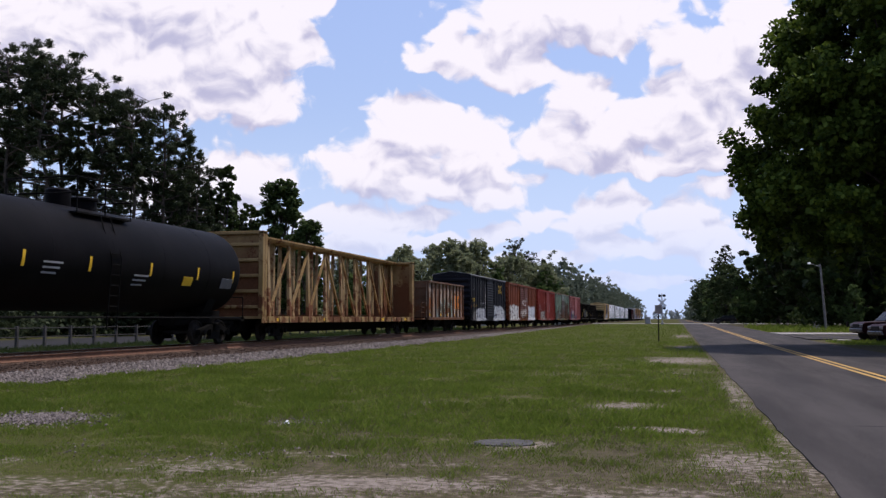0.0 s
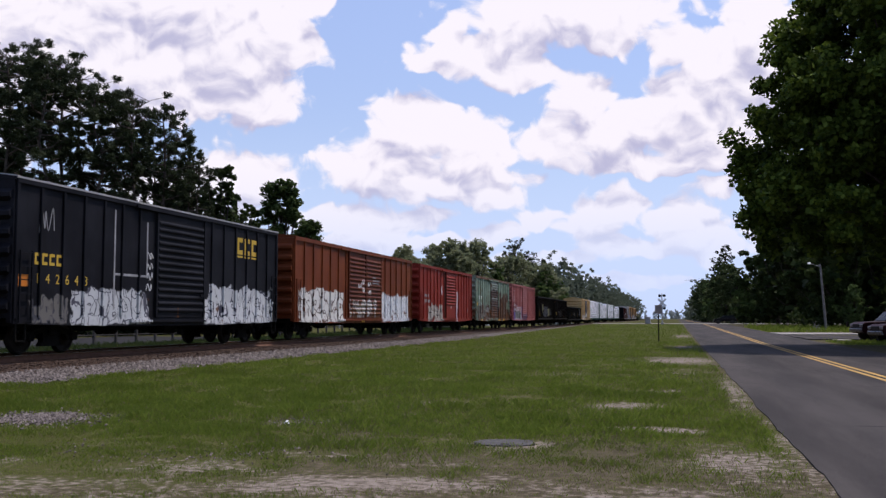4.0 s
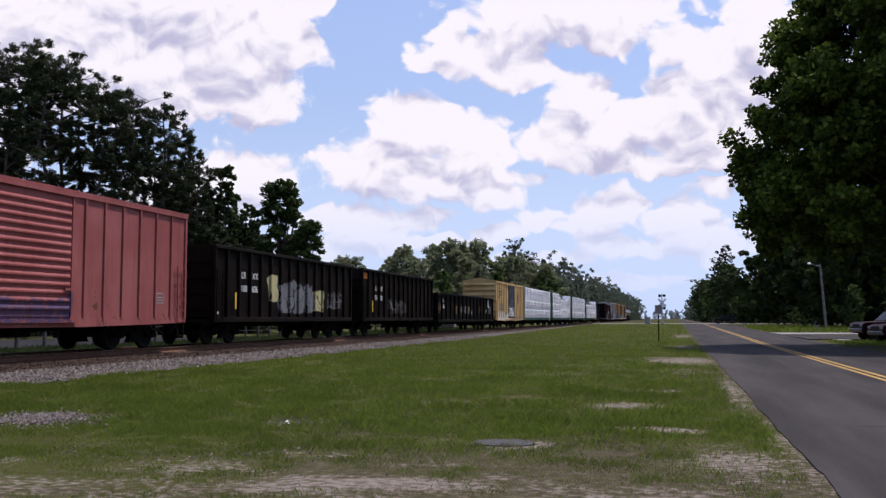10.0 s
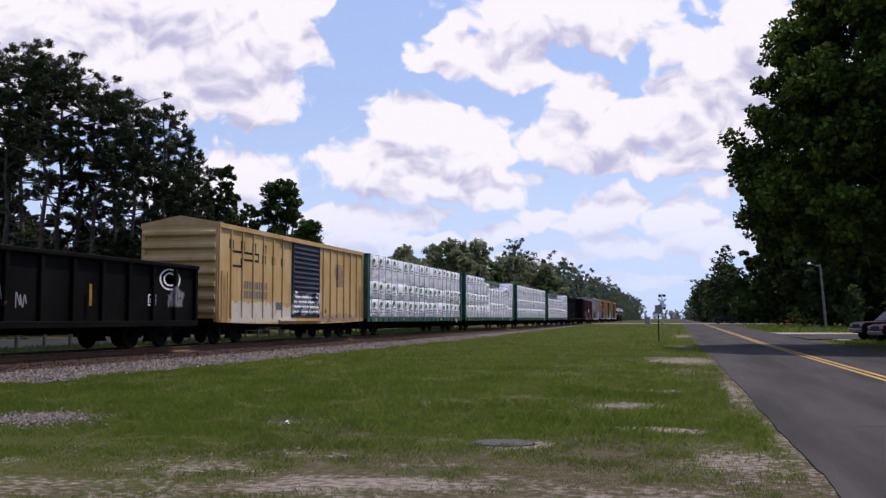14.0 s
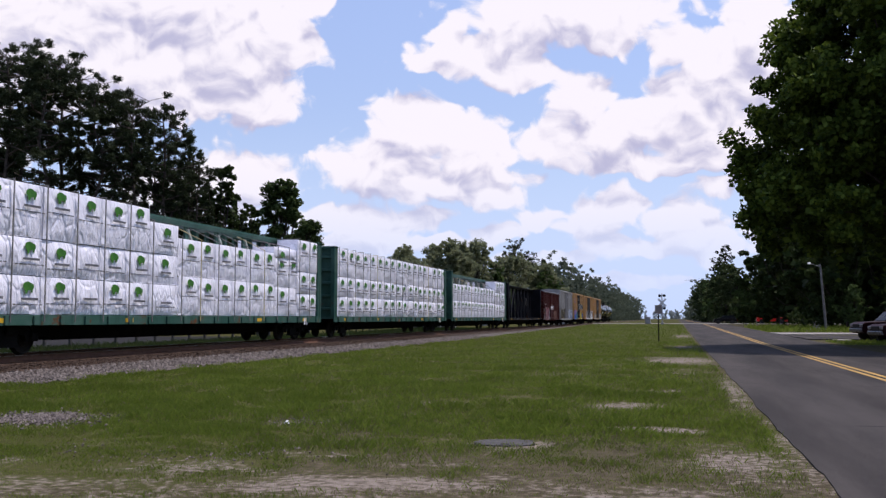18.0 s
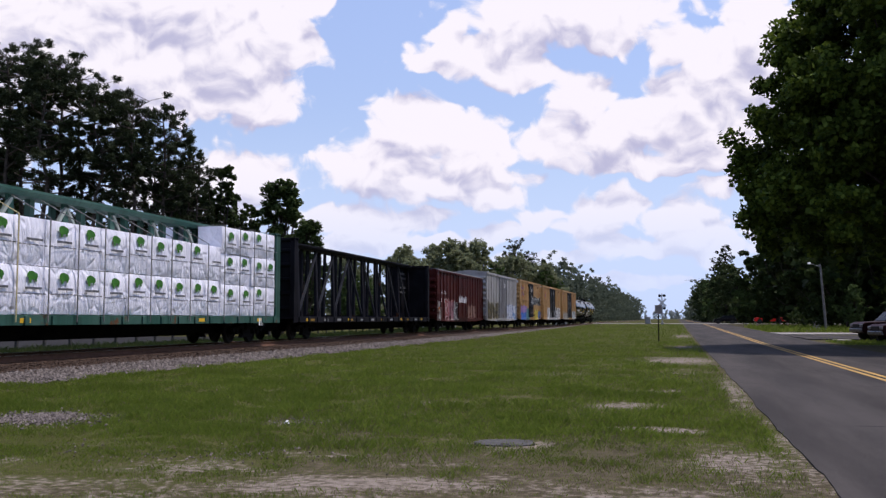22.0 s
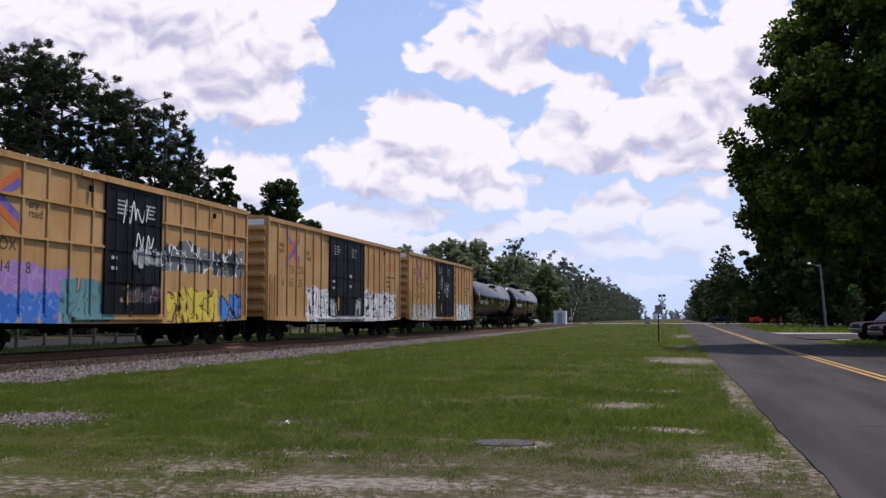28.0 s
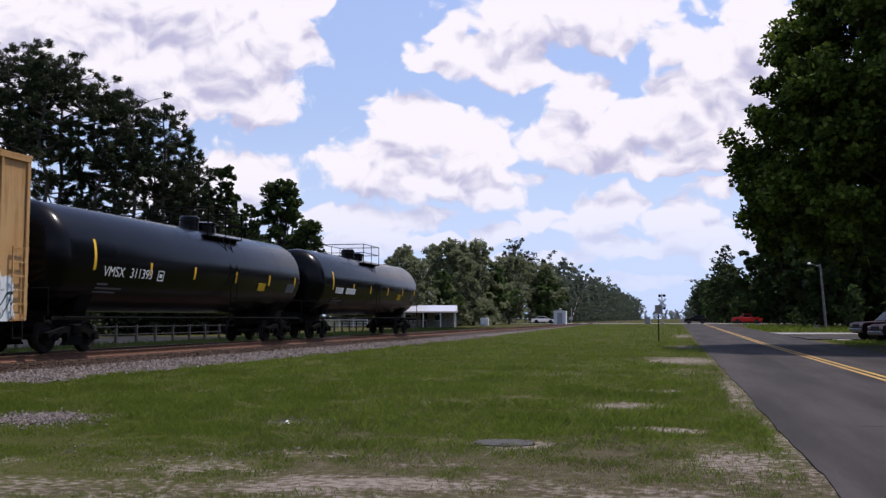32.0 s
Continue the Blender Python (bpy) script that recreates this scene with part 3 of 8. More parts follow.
def spaced(marks):
    """Grid lines from (end, step) pairs."""
    out = [marks[0][0]]
    for end, step in marks[1:]:
        k = max(1, round((end - out[-1]) / step))
        a = out[-1]
        out += [a + (end - a) * (i + 1) / k for i in range(k)]
    return out


# Bare places in the grass: x, y, half length across, half length along, depth of bareness.
BARE = [(0.1, 35.5, 1.5, 3.2, 1.0), (0.3, 28, 0.9, 2.2, 0.5), (-0.95, 17.0, 0.62, 0.75, 0.95), (-0.2, 13.3, 0.85, 0.42, 1.0), (0.65, 10.6, 0.55, 1.4, 0.85),
        (1.25, 12.5, 0.2, 5.0, 0.6), (-2.7, 8.5, 1.2, 0.5, 0.95), (-4.9, 8.05, 1.2, 0.35, 0.6), (-0.9, 8.5, 0.9, 0.32, 0.65), (-2.0, 11.5, 0.62, 0.5, 1.0)]
BARE_MORE = [(1.15, 21, 0.3, 6, 0.75), (-9.3, 12.7, 0.75, 0.95, 1.0), (-5.3, 13.2, 0.5, 0.5, 0.7), (-3.9, 10.2, 0.9, 0.3, 0.7), (-4.2, 16.6, 0.5, 0.7, 0.7),
             (-3.0, 26, 2.2, 0.8, 0.5), (0.4, 52, 0.9, 3, 0.9), (0.5, 80, 0.9, 8, 0.8), (-6.6, 8.5, 0.9, 0.3, 0.45), (-0.2, 20.6, 0.5, 0.4, 0.6)]


@functools.lru_cache(maxsize=None)
def bareness_at(i, j):
    return bareness(i / 8, j / 8)


@functools.lru_cache(maxsize=None)
def dryness_at(i, j):
    return dryness(i / 8, j / 8)


def bareness(x, y):
    b = 0.0
    for px, py, rx, ry, k in BARE + BARE_MORE:
        d = ((x - px) / rx) ** 2 + ((y - py) / ry) ** 2
        if d < 4:
            b = max(b, k * math.exp(-d * 0.9))
    if -14 < x < 1.4 and y < 11:
        b = max(b, 0.40 * min(1, (10.3 - y) / 1.8) + 0.35 * noise.noise((x * 0.7, y * 1.6, 5)))
    return b


def dryness(x, y):
    """Share of dry straw in the grass: most near the viewpoint and along the road's edge, patchy farther on."""
    d = 0.22 + 0.35 * noise.noise((x * 0.35, y * 0.25, 11)) + 0.25 * noise.noise((x * 1.1, y * 0.9, 12))
    near = min(max((13.4 - y - 0.10 * (x + 5) + 2.2 * noise.noise((x * 0.6, y * 0.5, 21))) / 3.6, 0), 1)
    edge = min(max((x - 0.2) / 1.2, 0), 1) * 0.4
    d *= 1 - 0.35 * min(max((y - 14) / 6, 0), 1)
    return min(1.0, max(0.0, d + 0.52 * near * min(max((x + 8.5) / 5.0, 0.15), 1) + edge - (0.1 if x < -6 else 0)))


def land(x, y):
    """The ground's height: the rise, with hollows and hummocks in the grass."""
    rough = 0.030 * noise.noise((x * 0.6, y * 0.6, 0)) + 0.012 * noise.noise((x * 2.3, y * 2.3, 4))
    if x > 0.8 or x < -14.5:
        rough = min(rough, 0.0) * (0.3 if x > 0.8 else 1)
    return ground_z(y) + rough - 0.01


def build_ground():
    xs = spaced([(-1500, 1), (-200, 130), (-60, 20), (-24, 3), (-15, 0.9), (2, 0.22), (12, 1.0), (40, 4), (200, 20), (1500, 130)])
    ys = spaced([(-1200, 1), (-40, 160), (4, 4), (22, 0.22), (45, 0.5), (110, 2.2), (240, 10), (700, 60), (2600, 300)])
    vs, bare, dry = [], [], []
    for y in ys:
        for x in xs:
            vs.append((x, y, land(x, y)))
            bare.append(bareness(x, y))
            dry.append(dryness(x, y))
    n = len(xs)
    fs = [(j * n + i, j * n + i + 1, (j + 1) * n + i + 1, (j + 1) * n + i) for j in range(len(ys) - 1) for i in range(n - 1)]
    me = bpy.data.meshes.new("ground")
    me.from_pydata(vs, [], fs)
    layer = me.attributes.new("bare", "FLOAT", "POINT")
    layer.data.foreach_set("value", bare)
    layer = me.attributes.new("dry", "FLOAT", "POINT")
    layer.data.foreach_set("value", dry)
    me.shade_smooth()
    me.materials.append(MAT["ground"])
    setting("ground", me, MAT["ground"], "green mown grass with bare sandy patches")


def strip(name, x0, x1, ys, lift, material, label, wavy=0.0, thick=0.08):
    """A paved strip along y that follows the land, with real thickness at its edges."""
    g = Geo()
    vs, fs = [], []
    for k, y in enumerate(ys):
        w0 = wavy * noise.noise((y * 0.8, 1.5, 0)) + 0.4 * wavy * noise.noise((y * 3.1, 7.5, 0))
        z = ground_z(y) + lift
        vs += [(x0 + w0, y, z - thick), (x0 + w0, y, z), (x1, y, z), (x1, y, z - thick)]
        if k:
            a, b = 4 * (k - 1), 4 * k
            fs += [(a + i, a + i + 1, b + i + 1, b + i) for i in range(3)]
    g.face_set(vs, fs)
    return setting(name, g, material, label)


build_ground()
ROAD_YS = spaced([(-60, 1), (4, 8), (40, 0.35), (110, 2), (CROSS_Y0, 6), (700, 60)])
strip("road", ROAD_L, ROAD_R, ROAD_YS, 0.004, MAT["asphalt"], "worn grey asphalt two-lane road", 0.045)
strip("road_marking", ROAD_MID - 0.20, ROAD_MID - 0.08, ROAD_YS, 0.009, MAT["yellow_line"], "painted yellow centre line", 0.006, 0.004)
strip("road_marking", ROAD_MID + 0.08, ROAD_MID + 0.20, ROAD_YS, 0.009, MAT["yellow_line"], "painted yellow centre line", 0.006, 0.004)
setting("road", Geo().box(-70, 90, CROSS_Y0, CROSS_Y1, 0.42, 0.535), MAT["concrete"], "pale cross road over the railway")
# the drives and the verge beyond the road
g = Geo()
g.prism([(ROAD_R + 0.004, 86), (20, 90), (30, 92), (30, 99), (20, 98), (ROAD_R + 0.004, 97)], 0.0, 0.165, "z")
setting("pavement", g, plain("worn_drive_concrete", (0.19, 0.17, 0.15), (0.28, 0.26, 0.235), 0.9, scale=1.0, fine=25), "pale concrete driveway beside the road")
g = Geo()
g.prism([(ROAD_R + 0.004, 70), (12, 69), (26, 70), (26, 83), (ROAD_R + 0.004, 84)], -0.02, 0.115, "z")
setting("pavement", g, MAT["asphalt"], "asphalt apron beside the road")
setting("kerb", Geo().box(9.9, 11.1, 66.2, 67.0, 0.0, 0.14, 0.03), MAT["concrete"], "short concrete kerb at the drive")
setting("road", Geo().prism([(-44, -60), (-31.8, -60), (-31.8, 100), (-44, 100)], -0.05, 0.03, "z"), MAT["lane"],
        "grey paved lane beyond the railway")

# ballast bed, ties and rails
g = Geo()
BED = [(-20.9, -0.1), (-20.0, 0.10), (-18.8, 0.345), (-15.72, 0.345), (-15.05, 0.12), (-14.35, -0.06)]
ys = spaced([(-80, 1), (10, 6), (70, 0.5), (CROSS_Y0, 8), (720, 60)])
vs, fs = [], []
for k, y in enumerate(ys):
    fade = 1 - 0.35 * min(max((y - 60) / 130, 0), 1)
    for x, z in BED:
        wob = (1.0 * math.exp(-((y - 17.3) / 1.6) ** 2) if x > TRACK_X and z < 0.0 else 0.0) + 0.25 * noise.noise((y * 0.25, x, 0)) + 0.12 * noise.noise((y * 1.1, x, 3)) if z < 0.34 else 0.0
        vs.append((TRACK_X + (x - TRACK_X) * (fade if z < 0.34 else 1) + wob, y, z + ground_z(y) * (1 if z < 0.2 else 0.0) + 0.03 * noise.noise((x * 3, y * 2, 9))))
    if k:
        a, b, m = len(BED) * (k - 1), len(BED) * k, len(BED)
        fs += [(a + i, a + i + 1, b + i + 1, b + i) for i in range(m - 1)]
g.face_set(vs, fs)
ballast = setting("ballast_bed", g, MAT["ballast"], "rusty grey crushed stone bed under the track", 60)

RAIL = [(-0.075, 0), (0.075, 0), (0.075, 0.012), (0.012, 0.035), (0.010, 0.125), (0.036, 0.140), (0.036, 0.166), (-0.036, 0.166),
        (-0.036, 0.140), (-0.010, 0.125), (-0.012, 0.035), (-0.075, 0.012)]
for side in (-0.7535, 0.7535):
    rail = thing("rail", "rust-brown steel rail with a polished head", "rail", "rails of the track", pose(TRACK_X + side, 0, RAIL_Z - 0.172))
    part("rail_web", Geo().prism(RAIL, -80, 720), MAT["rail_rust"], rail)
    part("rail_head", Geo().box(-0.034, 0.034, -80, 720, 0.167, 0.172), MAT["rail_top"], rail, "polished running surface")

setting("crossing_panel", Geo().box(TRACK_X - 1.6, TRACK_X - 0.83, CROSS_Y0, CROSS_Y1, 0.45, 0.56), MAT["concrete"], "concrete panel of the level crossing")
setting("crossing_panel", Geo().box(TRACK_X + 0.83, TRACK_X + 1.6, CROSS_Y0, CROSS_Y1, 0.45, 0.56), MAT["concrete"], "concrete panel of the level crossing")


# ---- railway cars: own metres, y from the end nearer the road's start, x = 0 on the track's middle, z = 0 on the rail ----
BODY = {}          # car -> (object, y at t = 0)
WHEELSETS = []     # (wheelset object, y in its car, its car's y at t = 0)


def train_way(t):
    """How far the train has come since t = 0."""
    return 0.985 * (13.6165 * t + 0.00471 * t * t - 0.0000707 * t ** 3)


def wheelset_mesh():
    g = Geo()
    prof = [(-0.06, 0.05), (-0.06, 0.22), (-0.02, 0.24), (-0.02, 0.37), (-0.065, 0.39), (-0.065, 0.455), (-0.035, 0.46), (0.065, 0.42), (0.065, 0.38), (0.02, 0.36),
            (0.02, 0.24), (0.07, 0.22), (0.07, 0.05)]
    for s in (-1, 1):
        g.lathe([(s * 0.75 + (a if s > 0 else -a), r) for a, r in prof], 24, "x")
    g.lathe([(-0.95, 0.075), (0.95, 0.075)], 10, "x")
    return g.mesh("wheelset", MAT["wheel"], 35)


WHEELSET = None
TRUCK = None


def truck_mesh():
    """Cast side frames, bolster, springs and bearing caps of a freight truck, round y = 0."""
    g = Geo()
    for s in (-1, 1):
        x0, x1 = (0.90, 1.06) if s > 0 else (-1.06, -0.90)
        top = [(-1.15, 0.36), (-1.15, 0.56), (-0.62, 0.68), (-0.35, 0.74), (0.35, 0.74), (0.62, 0.68), (1.15, 0.56), (1.15, 0.36),
               (0.72, 0.36), (0.60, 0.52), (0.34, 0.58), (0.34, 0.34), (0.45, 0.22), (-0.45, 0.22), (-0.34, 0.34), (-0.34, 0.58), (-0.60, 0.52), (-0.72, 0.36)]
        g.prism(top, x0, x1, "x")
        for y in (-0.89, 0.89):
            g.tube((x1 if s > 0 else x0, y, 0.46), ((x1 if s > 0 else x0) + s * 0.07, y, 0.46), 0.12, 0.10, 12)
        for y in (-0.2, 0, 0.2):
            g.tube((s * 0.98, y, 0.30), (s * 0.98, y, 0.58), 0.075, None, 10)
    g.box(-1.15, 1.15, -0.17, 0.17, 0.52, 0.80, 0.03)
    return g.mesh("truck_frame", MAT["under"], 30)


def running_gear(car, length, y0, centres):
    global WHEELSET, TRUCK
    WHEELSET = WHEELSET or wheelset_mesh()
    TRUCK = TRUCK or truck_mesh()
    for c in centres:
        t = part("truck", TRUCK, None, car, "black cast-steel truck")
        t.location = (0, c, 0)
        for d in (-0.89, 0.89):
            w = part("wheelset", WHEELSET, None, car, "steel wheels on an axle")
            w.location = (0, c + d, 0.46)
            WHEELSETS.append((w, y0))
    for e, s in ((0, -1), (length, 1)):
        g = Geo()
        g.box(-0.11, 0.11, *sorted((e - s * 0.3, e + s * 0.55)), 0.74, 0.98, 0.02)
        g.box(-0.17, 0.17, *sorted((e + s * 0.55, e + s * 0.86)), 0.70, 1.02, 0.05)
        g.tube((0.2, e + s * 0.1, 0.78), (0.24, e + s * 0.75, 0.42), 0.035)
        part("coupler", g, MAT["under"], car)


def new_car(name, label, y0, length, category="freight car"):
    car = thing(name, label, category, "cars of the freight train")
    BODY[car] = y0
    car.location = (TRACK_X, y0, RAIL_Z)
    return car


def ladder(car, y, z0, z1, x, material, width=0.45):
    g = Geo()
    for d in (0, width):
        g.box(x + 0.01, x + 0.05, y + d - 0.02, y + d + 0.02, z0, z1)
    k = max(2, round((z1 - z0) / 0.38))
    for i in range(k + 1):
        z = z0 + 0.04 + (z1 - z0 - 0.08) * i / k
        g.box(x + 0.015, x + 0.045, y, y + width, z - 0.015, z + 0.015)
    part("ladder", g, material, car)


def bars(car, y, z, x, lines, material, name="lettering_bar", label=""):
    """Writing that cannot be read or must not be spelt: bars. lines: (offset down, length, height)."""
    rnd = random.Random(round(y * 100))
    for d, w, h in lines:
        a = y
        while a < y + w - 0.02:
            b = min(y + w, a + (h * rnd.uniform(1.2, 4.0) if h < 0.15 else h * 0.5))
            part(name, Geo().box(x, x + 0.004, a, b, z - d - h, z - d), material, car, label)
            a = b + (h * 0.5 if h < 0.15 else h * 0.28)


def blocks(car, y, z, x, n, h, material, label="", under=0.0):
    """A brand's letters as plain notched blocks, each underlined where the mark has a line below."""
    for i in range(n):
        a, w = y + i * h * 0.98, h * 0.72
        q = a + w * 0.34
        pts = [(a, z - h), (a + w, z - h), (a + w, z - h * 0.74), (q, z - h * 0.74), (q, z - h * 0.26), (a + w, z - h * 0.26), (a + w, z), (a, z)]
        part("owner_mark", Geo().prism(pts, x, x + 0.004, "x"), material, car, label)
        if under:
            part("underline", Geo().box(x, x + 0.004, a, a + w, z - h - under * 2.4, z - h - under), material, car)


def placard(car, y, z, x, size, material):
    """A stencilled square frame with lines in it."""
    b, h = size * 0.09, size * 0.8
    out = [(y, z - h), (y + size, z - h), (y + size, z), (y, z)]
    inn = [(y + b, z - h + b), (y + size - b, z - h + b), (y + size - b, z - b), (y + b, z - b)]
    vs = [(x + d, p, q) for d in (0, 0.004) for p, q in out + inn]
    fs = []
    for i in range(4):
        k = (i + 1) % 4
        fs += [(8 + i, 8 + k, 12 + k, 12 + i), (k, i, 4 + i, 4 + k), (i, k, 8 + k, 8 + i), (4 + k, 4 + i, 12 + i, 12 + k)]
    frame_ = part("placard", Geo().face_set(vs, fs), material, car, "stencilled square placard")
    for k in (0.3, 0.5):
        part("placard_line", Geo().box(x, x + 0.004, y + size * 0.2, y + size * 0.8, z - size * k - b, z - size * k), material, frame_)


def scrawl(car, y, z, w, h, x, material, seed, loops=7, wide=0.03, label="sprayed scribble"):
    """A sprayed line that loops across a patch w by h, from its upper left corner: one thin ribbon."""
    rnd = random.Random(seed)
    pts = [(y + w * (i + rnd.uniform(-0.6, 0.6)) / loops, z - h * (rnd.uniform(0.0, 0.3) if i % 2 else rnd.uniform(0.7, 1.0))) for i in range(loops + 1)]
    fine = []
    for i in range(loops):
        p0, p1, p2, p3 = pts[max(0, i - 1)], pts[i], pts[i + 1], pts[min(loops, i + 2)]
        for k in range(6):
            t = k / 6
            fine.append(tuple(0.5 * (2 * b + (c - a) * t + (2 * a - 5 * b + 4 * c - d) * t * t + (3 * b - a - 3 * c + d) * t ** 3) for a, b, c, d in zip(p0, p1, p2, p3)))
    vs, fs = [], []
    for i, (a, b) in enumerate(fine):
        (a0, b0), (a1, b1) = fine[max(0, i - 1)], fine[min(len(fine) - 1, i + 1)]
        ln = math.hypot(a1 - a0, b1 - b0) or 1
        u, v = (a1 - a0) / ln * wide * 0.5, (b1 - b0) / ln * wide * 0.5
        vs += [(x, a - v, b + u), (x + 0.003, a - v, b + u), (x + 0.003, a + v, b - u), (x, a + v, b - u)]
        if i:
            m, n = 4 * (i - 1), 4 * i
            fs += [(m + e, m + (e + 1) % 4, n + (e + 1) % 4, n + e) for e in range(4)]
    part("scribble", Geo().face_set(vs, fs), material, car, label)


def on_barrel(r, zc, z):
    """A pose that lays things flat on a tank's side at that height: local x out, z up along the plate."""
    a = math.asin((z - zc) / r)
    return Matrix.Translation((math.cos(a) * r, 0, z)) @ Matrix.Rotation(-a, 4, "Y")


def barrel_bars(car, r, zc, y, z, w, h, material, name="lettering_bar", label=""):
    k = 1 if h < 0.15 or h > w * 0.4 else max(1, round(w / (h * 0.9)))
    for i in range(k):
        a = y + w * i / k
        me = Geo().box(-0.02, 0.012, a, a + w / k * (0.72 if k > 1 else 1.0), -h / 2, h / 2).mesh(name, material)
        me.transform(on_barrel(r, zc, z))
        part(name, me, material, car, label)


TEXT_ON_SIDE = Matrix(((0, 0, 1, 0), (1, 0, 0, 0), (0, 1, 0, 0), (0, 0, 0, 1)))


def side_text(car, text, y, z, size, x, material, label=""):
    letters("lettering", text, size, material, car, Matrix.Translation((x, y, z)) @ TEXT_ON_SIDE, label)


def boxcar(label, y0, L, H, paint, door_paint=None, doors=(0.45, 0.62), z0=0.74, half=1.50, rib=0.95, ribs=True, roof=None, peak=0.16,
           corrugated=False, double=False, open_gap=0.0, foot_plate=0.0, chord=None):
    """A boxcar: shell, end panels with ribs, side ribs, sliding or plug doors, roof with eaves, sill, ladders, running gear."""
    car = new_car("boxcar", label, y0, L)
    door_paint = door_paint or paint
    d0, d1 = doors[0] * L, doors[1] * L
    g = Geo()
    g.box(-half, half, 0.02, L - 0.02, z0 + 0.22, H - 0.10)
    part("body", g, paint, car)
    sill = Geo()
    for s in (-1, 1):
        a, b = sorted((s * (half - 0.06), s * (half + 0.03)))
        sill.prism([(0.0, z0 + 0.25), (0.0, z0 + 0.08), (2.6, z0 + 0.02), (d0 - 0.6, z0 - 0.02), (d1 + 0.6, z0 - 0.02), (L - 2.6, z0 + 0.02), (L, z0 + 0.08), (L, z0 + 0.25)], a, b, "x")
    part("side_sill", sill, paint, car)
    g = Geo()
    g.box(-half + 0.15, half - 0.15, 0.3, L - 0.3, z0 + 0.02, z0 + 0.20)
    g.box(-0.3, 0.3, 0.2, L - 0.2, z0 - 0.15, z0 + 0.03)
    g.tube((-0.5, L * 0.42, z0 - 0.12), (-0.5, L * 0.47, z0 - 0.12), 0.18, None, 12)
    g.box(0.3, 0.9, L * 0.52, L * 0.56, z0 - 0.28, z0)
    part("underframe", g, MAT["under"], car)
    # ribs on the sides
    if ribs:
        n = round(L / rib)
        for i in range(n + 1):
            y = 0.05 + (L - 0.1) * i / n
            if d0 - 0.08 < y < d1 + 0.08:
                continue
            w = 0.085 if 0 < i < n else 0.14
            for s in (1, -1):
                r = Geo()
                a, b = sorted((s * half, s * (half + 0.055)))
                r.box(a, b, max(0, y - w / 2), min(L, y + w / 2), z0 + 0.2, H - 0.16, 0.012)
                part("side_rib", r, paint, car)
    top = Geo()
    for s in (-1, 1):
        a, b = sorted((s * half, s * (half + 0.065)))
        top.box(a, b, 0, L, H - 0.17, H - 0.02, 0.01)
    part("top_chord", top, chord or paint, car)
    # roof sheets with raised seams
    rg = Geo()
    e = half + 0.07
    rg.prism([(-e, H - 0.05), (-e, H), (0, H + peak), (e, H), (e, H - 0.05)], -0.03, L + 0.03, "y")
    part("roof", rg, roof or paint, car, "weathered roof sheets")
    for y in (-0.036, L + 0.032):
        part("gable", Geo().prism([(-e + 0.02, H - 0.07), (-e + 0.02, H - 0.012), (0, H + peak - 0.012), (e - 0.02, H - 0.012), (e - 0.02, H - 0.07)], y, y + 0.004, "y"), paint, car)
    k = round(L / 1.2)
    for i in range(k + 1):
        y = L * i / k
        sg = Geo()
        sg.prism([(-e, H), (0, H + peak), (e, H), (e, H + 0.012), (0, H + peak + 0.012), (-e, H + 0.012)], max(-0.03, y - 0.04), min(L + 0.03, y + 0.04), "y")
        part("roof_seam", sg, roof or paint, car)
    # ends: horizontal pressed ribs
    for end, s in ((0.02, -1), (L - 0.02, 1)):
        z = z0 + 0.35
        while z < H - 0.5:
            a, b = end, end + s * 0.17
            part("end_rib", Geo().prism([(a, z), (b, z + 0.10), (b, z + 0.20), (a, z + 0.36)], -half + 0.06, half - 0.06, "x"), paint, car)
            z += 0.46
        part("end_top_plate", Geo().prism([(end, H - 0.42), (end + s * 0.05, H - 0.40), (end + s * 0.05, H - 0.08), (end, H - 0.06)], -half + 0.03, half - 0.03, "x"), paint, car)
        for q in (-1, 1):
            a, b = sorted((q * half, q * (half - 0.12)))
            part("corner_post", Geo().box(a, b, *sorted((end, end + s * 0.07)), z0 + 0.1, H - 0.08), paint, car)
    # doors
    x = half
    for s in (1, -1):
        def xs(p, q):
            return sorted((s * (x + p), s * (x + q)))
        leaves = [(d0, (d0 + d1) / 2), ((d0 + d1) / 2, d1)] if double else [(d0, d1)]
        for a, b in leaves:
            dg = Geo()
            dg.box(*xs(0.0, 0.05), a + 0.02, b - 0.02, z0 + 0.25, H - 0.20, 0.01)
            dr = part("door", dg, door_paint, car)
            if corrugated:
                z = z0 + 0.40 + foot_plate
                while z < H - 0.45:
                    q = (s * (x + 0.05), s * (x + 0.10))
                    rg = Geo()
                    rg.face_set([(q[0], a + 0.12, z), (q[1], a + 0.16, z + 0.05), (q[1], a + 0.16, z + 0.09), (q[0], a + 0.12, z + 0.15),
                                 (q[0], b - 0.12, z), (q[1], b - 0.16, z + 0.05), (q[1], b - 0.16, z + 0.09), (q[0], b - 0.12, z + 0.15)],
                                [(0, 1, 5, 4), (1, 2, 6, 5), (2, 3, 7, 6), (0, 3, 2, 1), (4, 5, 6, 7)])
                    part("door_rib", rg, door_paint, dr)
                    z += 0.21
                part("door_edge", Geo().box(*xs(0.05, 0.09), a + 0.02, a + 0.1, z0 + 0.25, H - 0.2), door_paint, dr)
                part("door_edge", Geo().box(*xs(0.05, 0.09), b - 0.1, b - 0.02, z0 + 0.25, H - 0.2), door_paint, dr)
            else:
                cols, rows = (2, 4) if not double else (1, 4)
                for i in range(cols + 1):
                    y = a + 0.05 + (b - a - 0.1) * i / cols
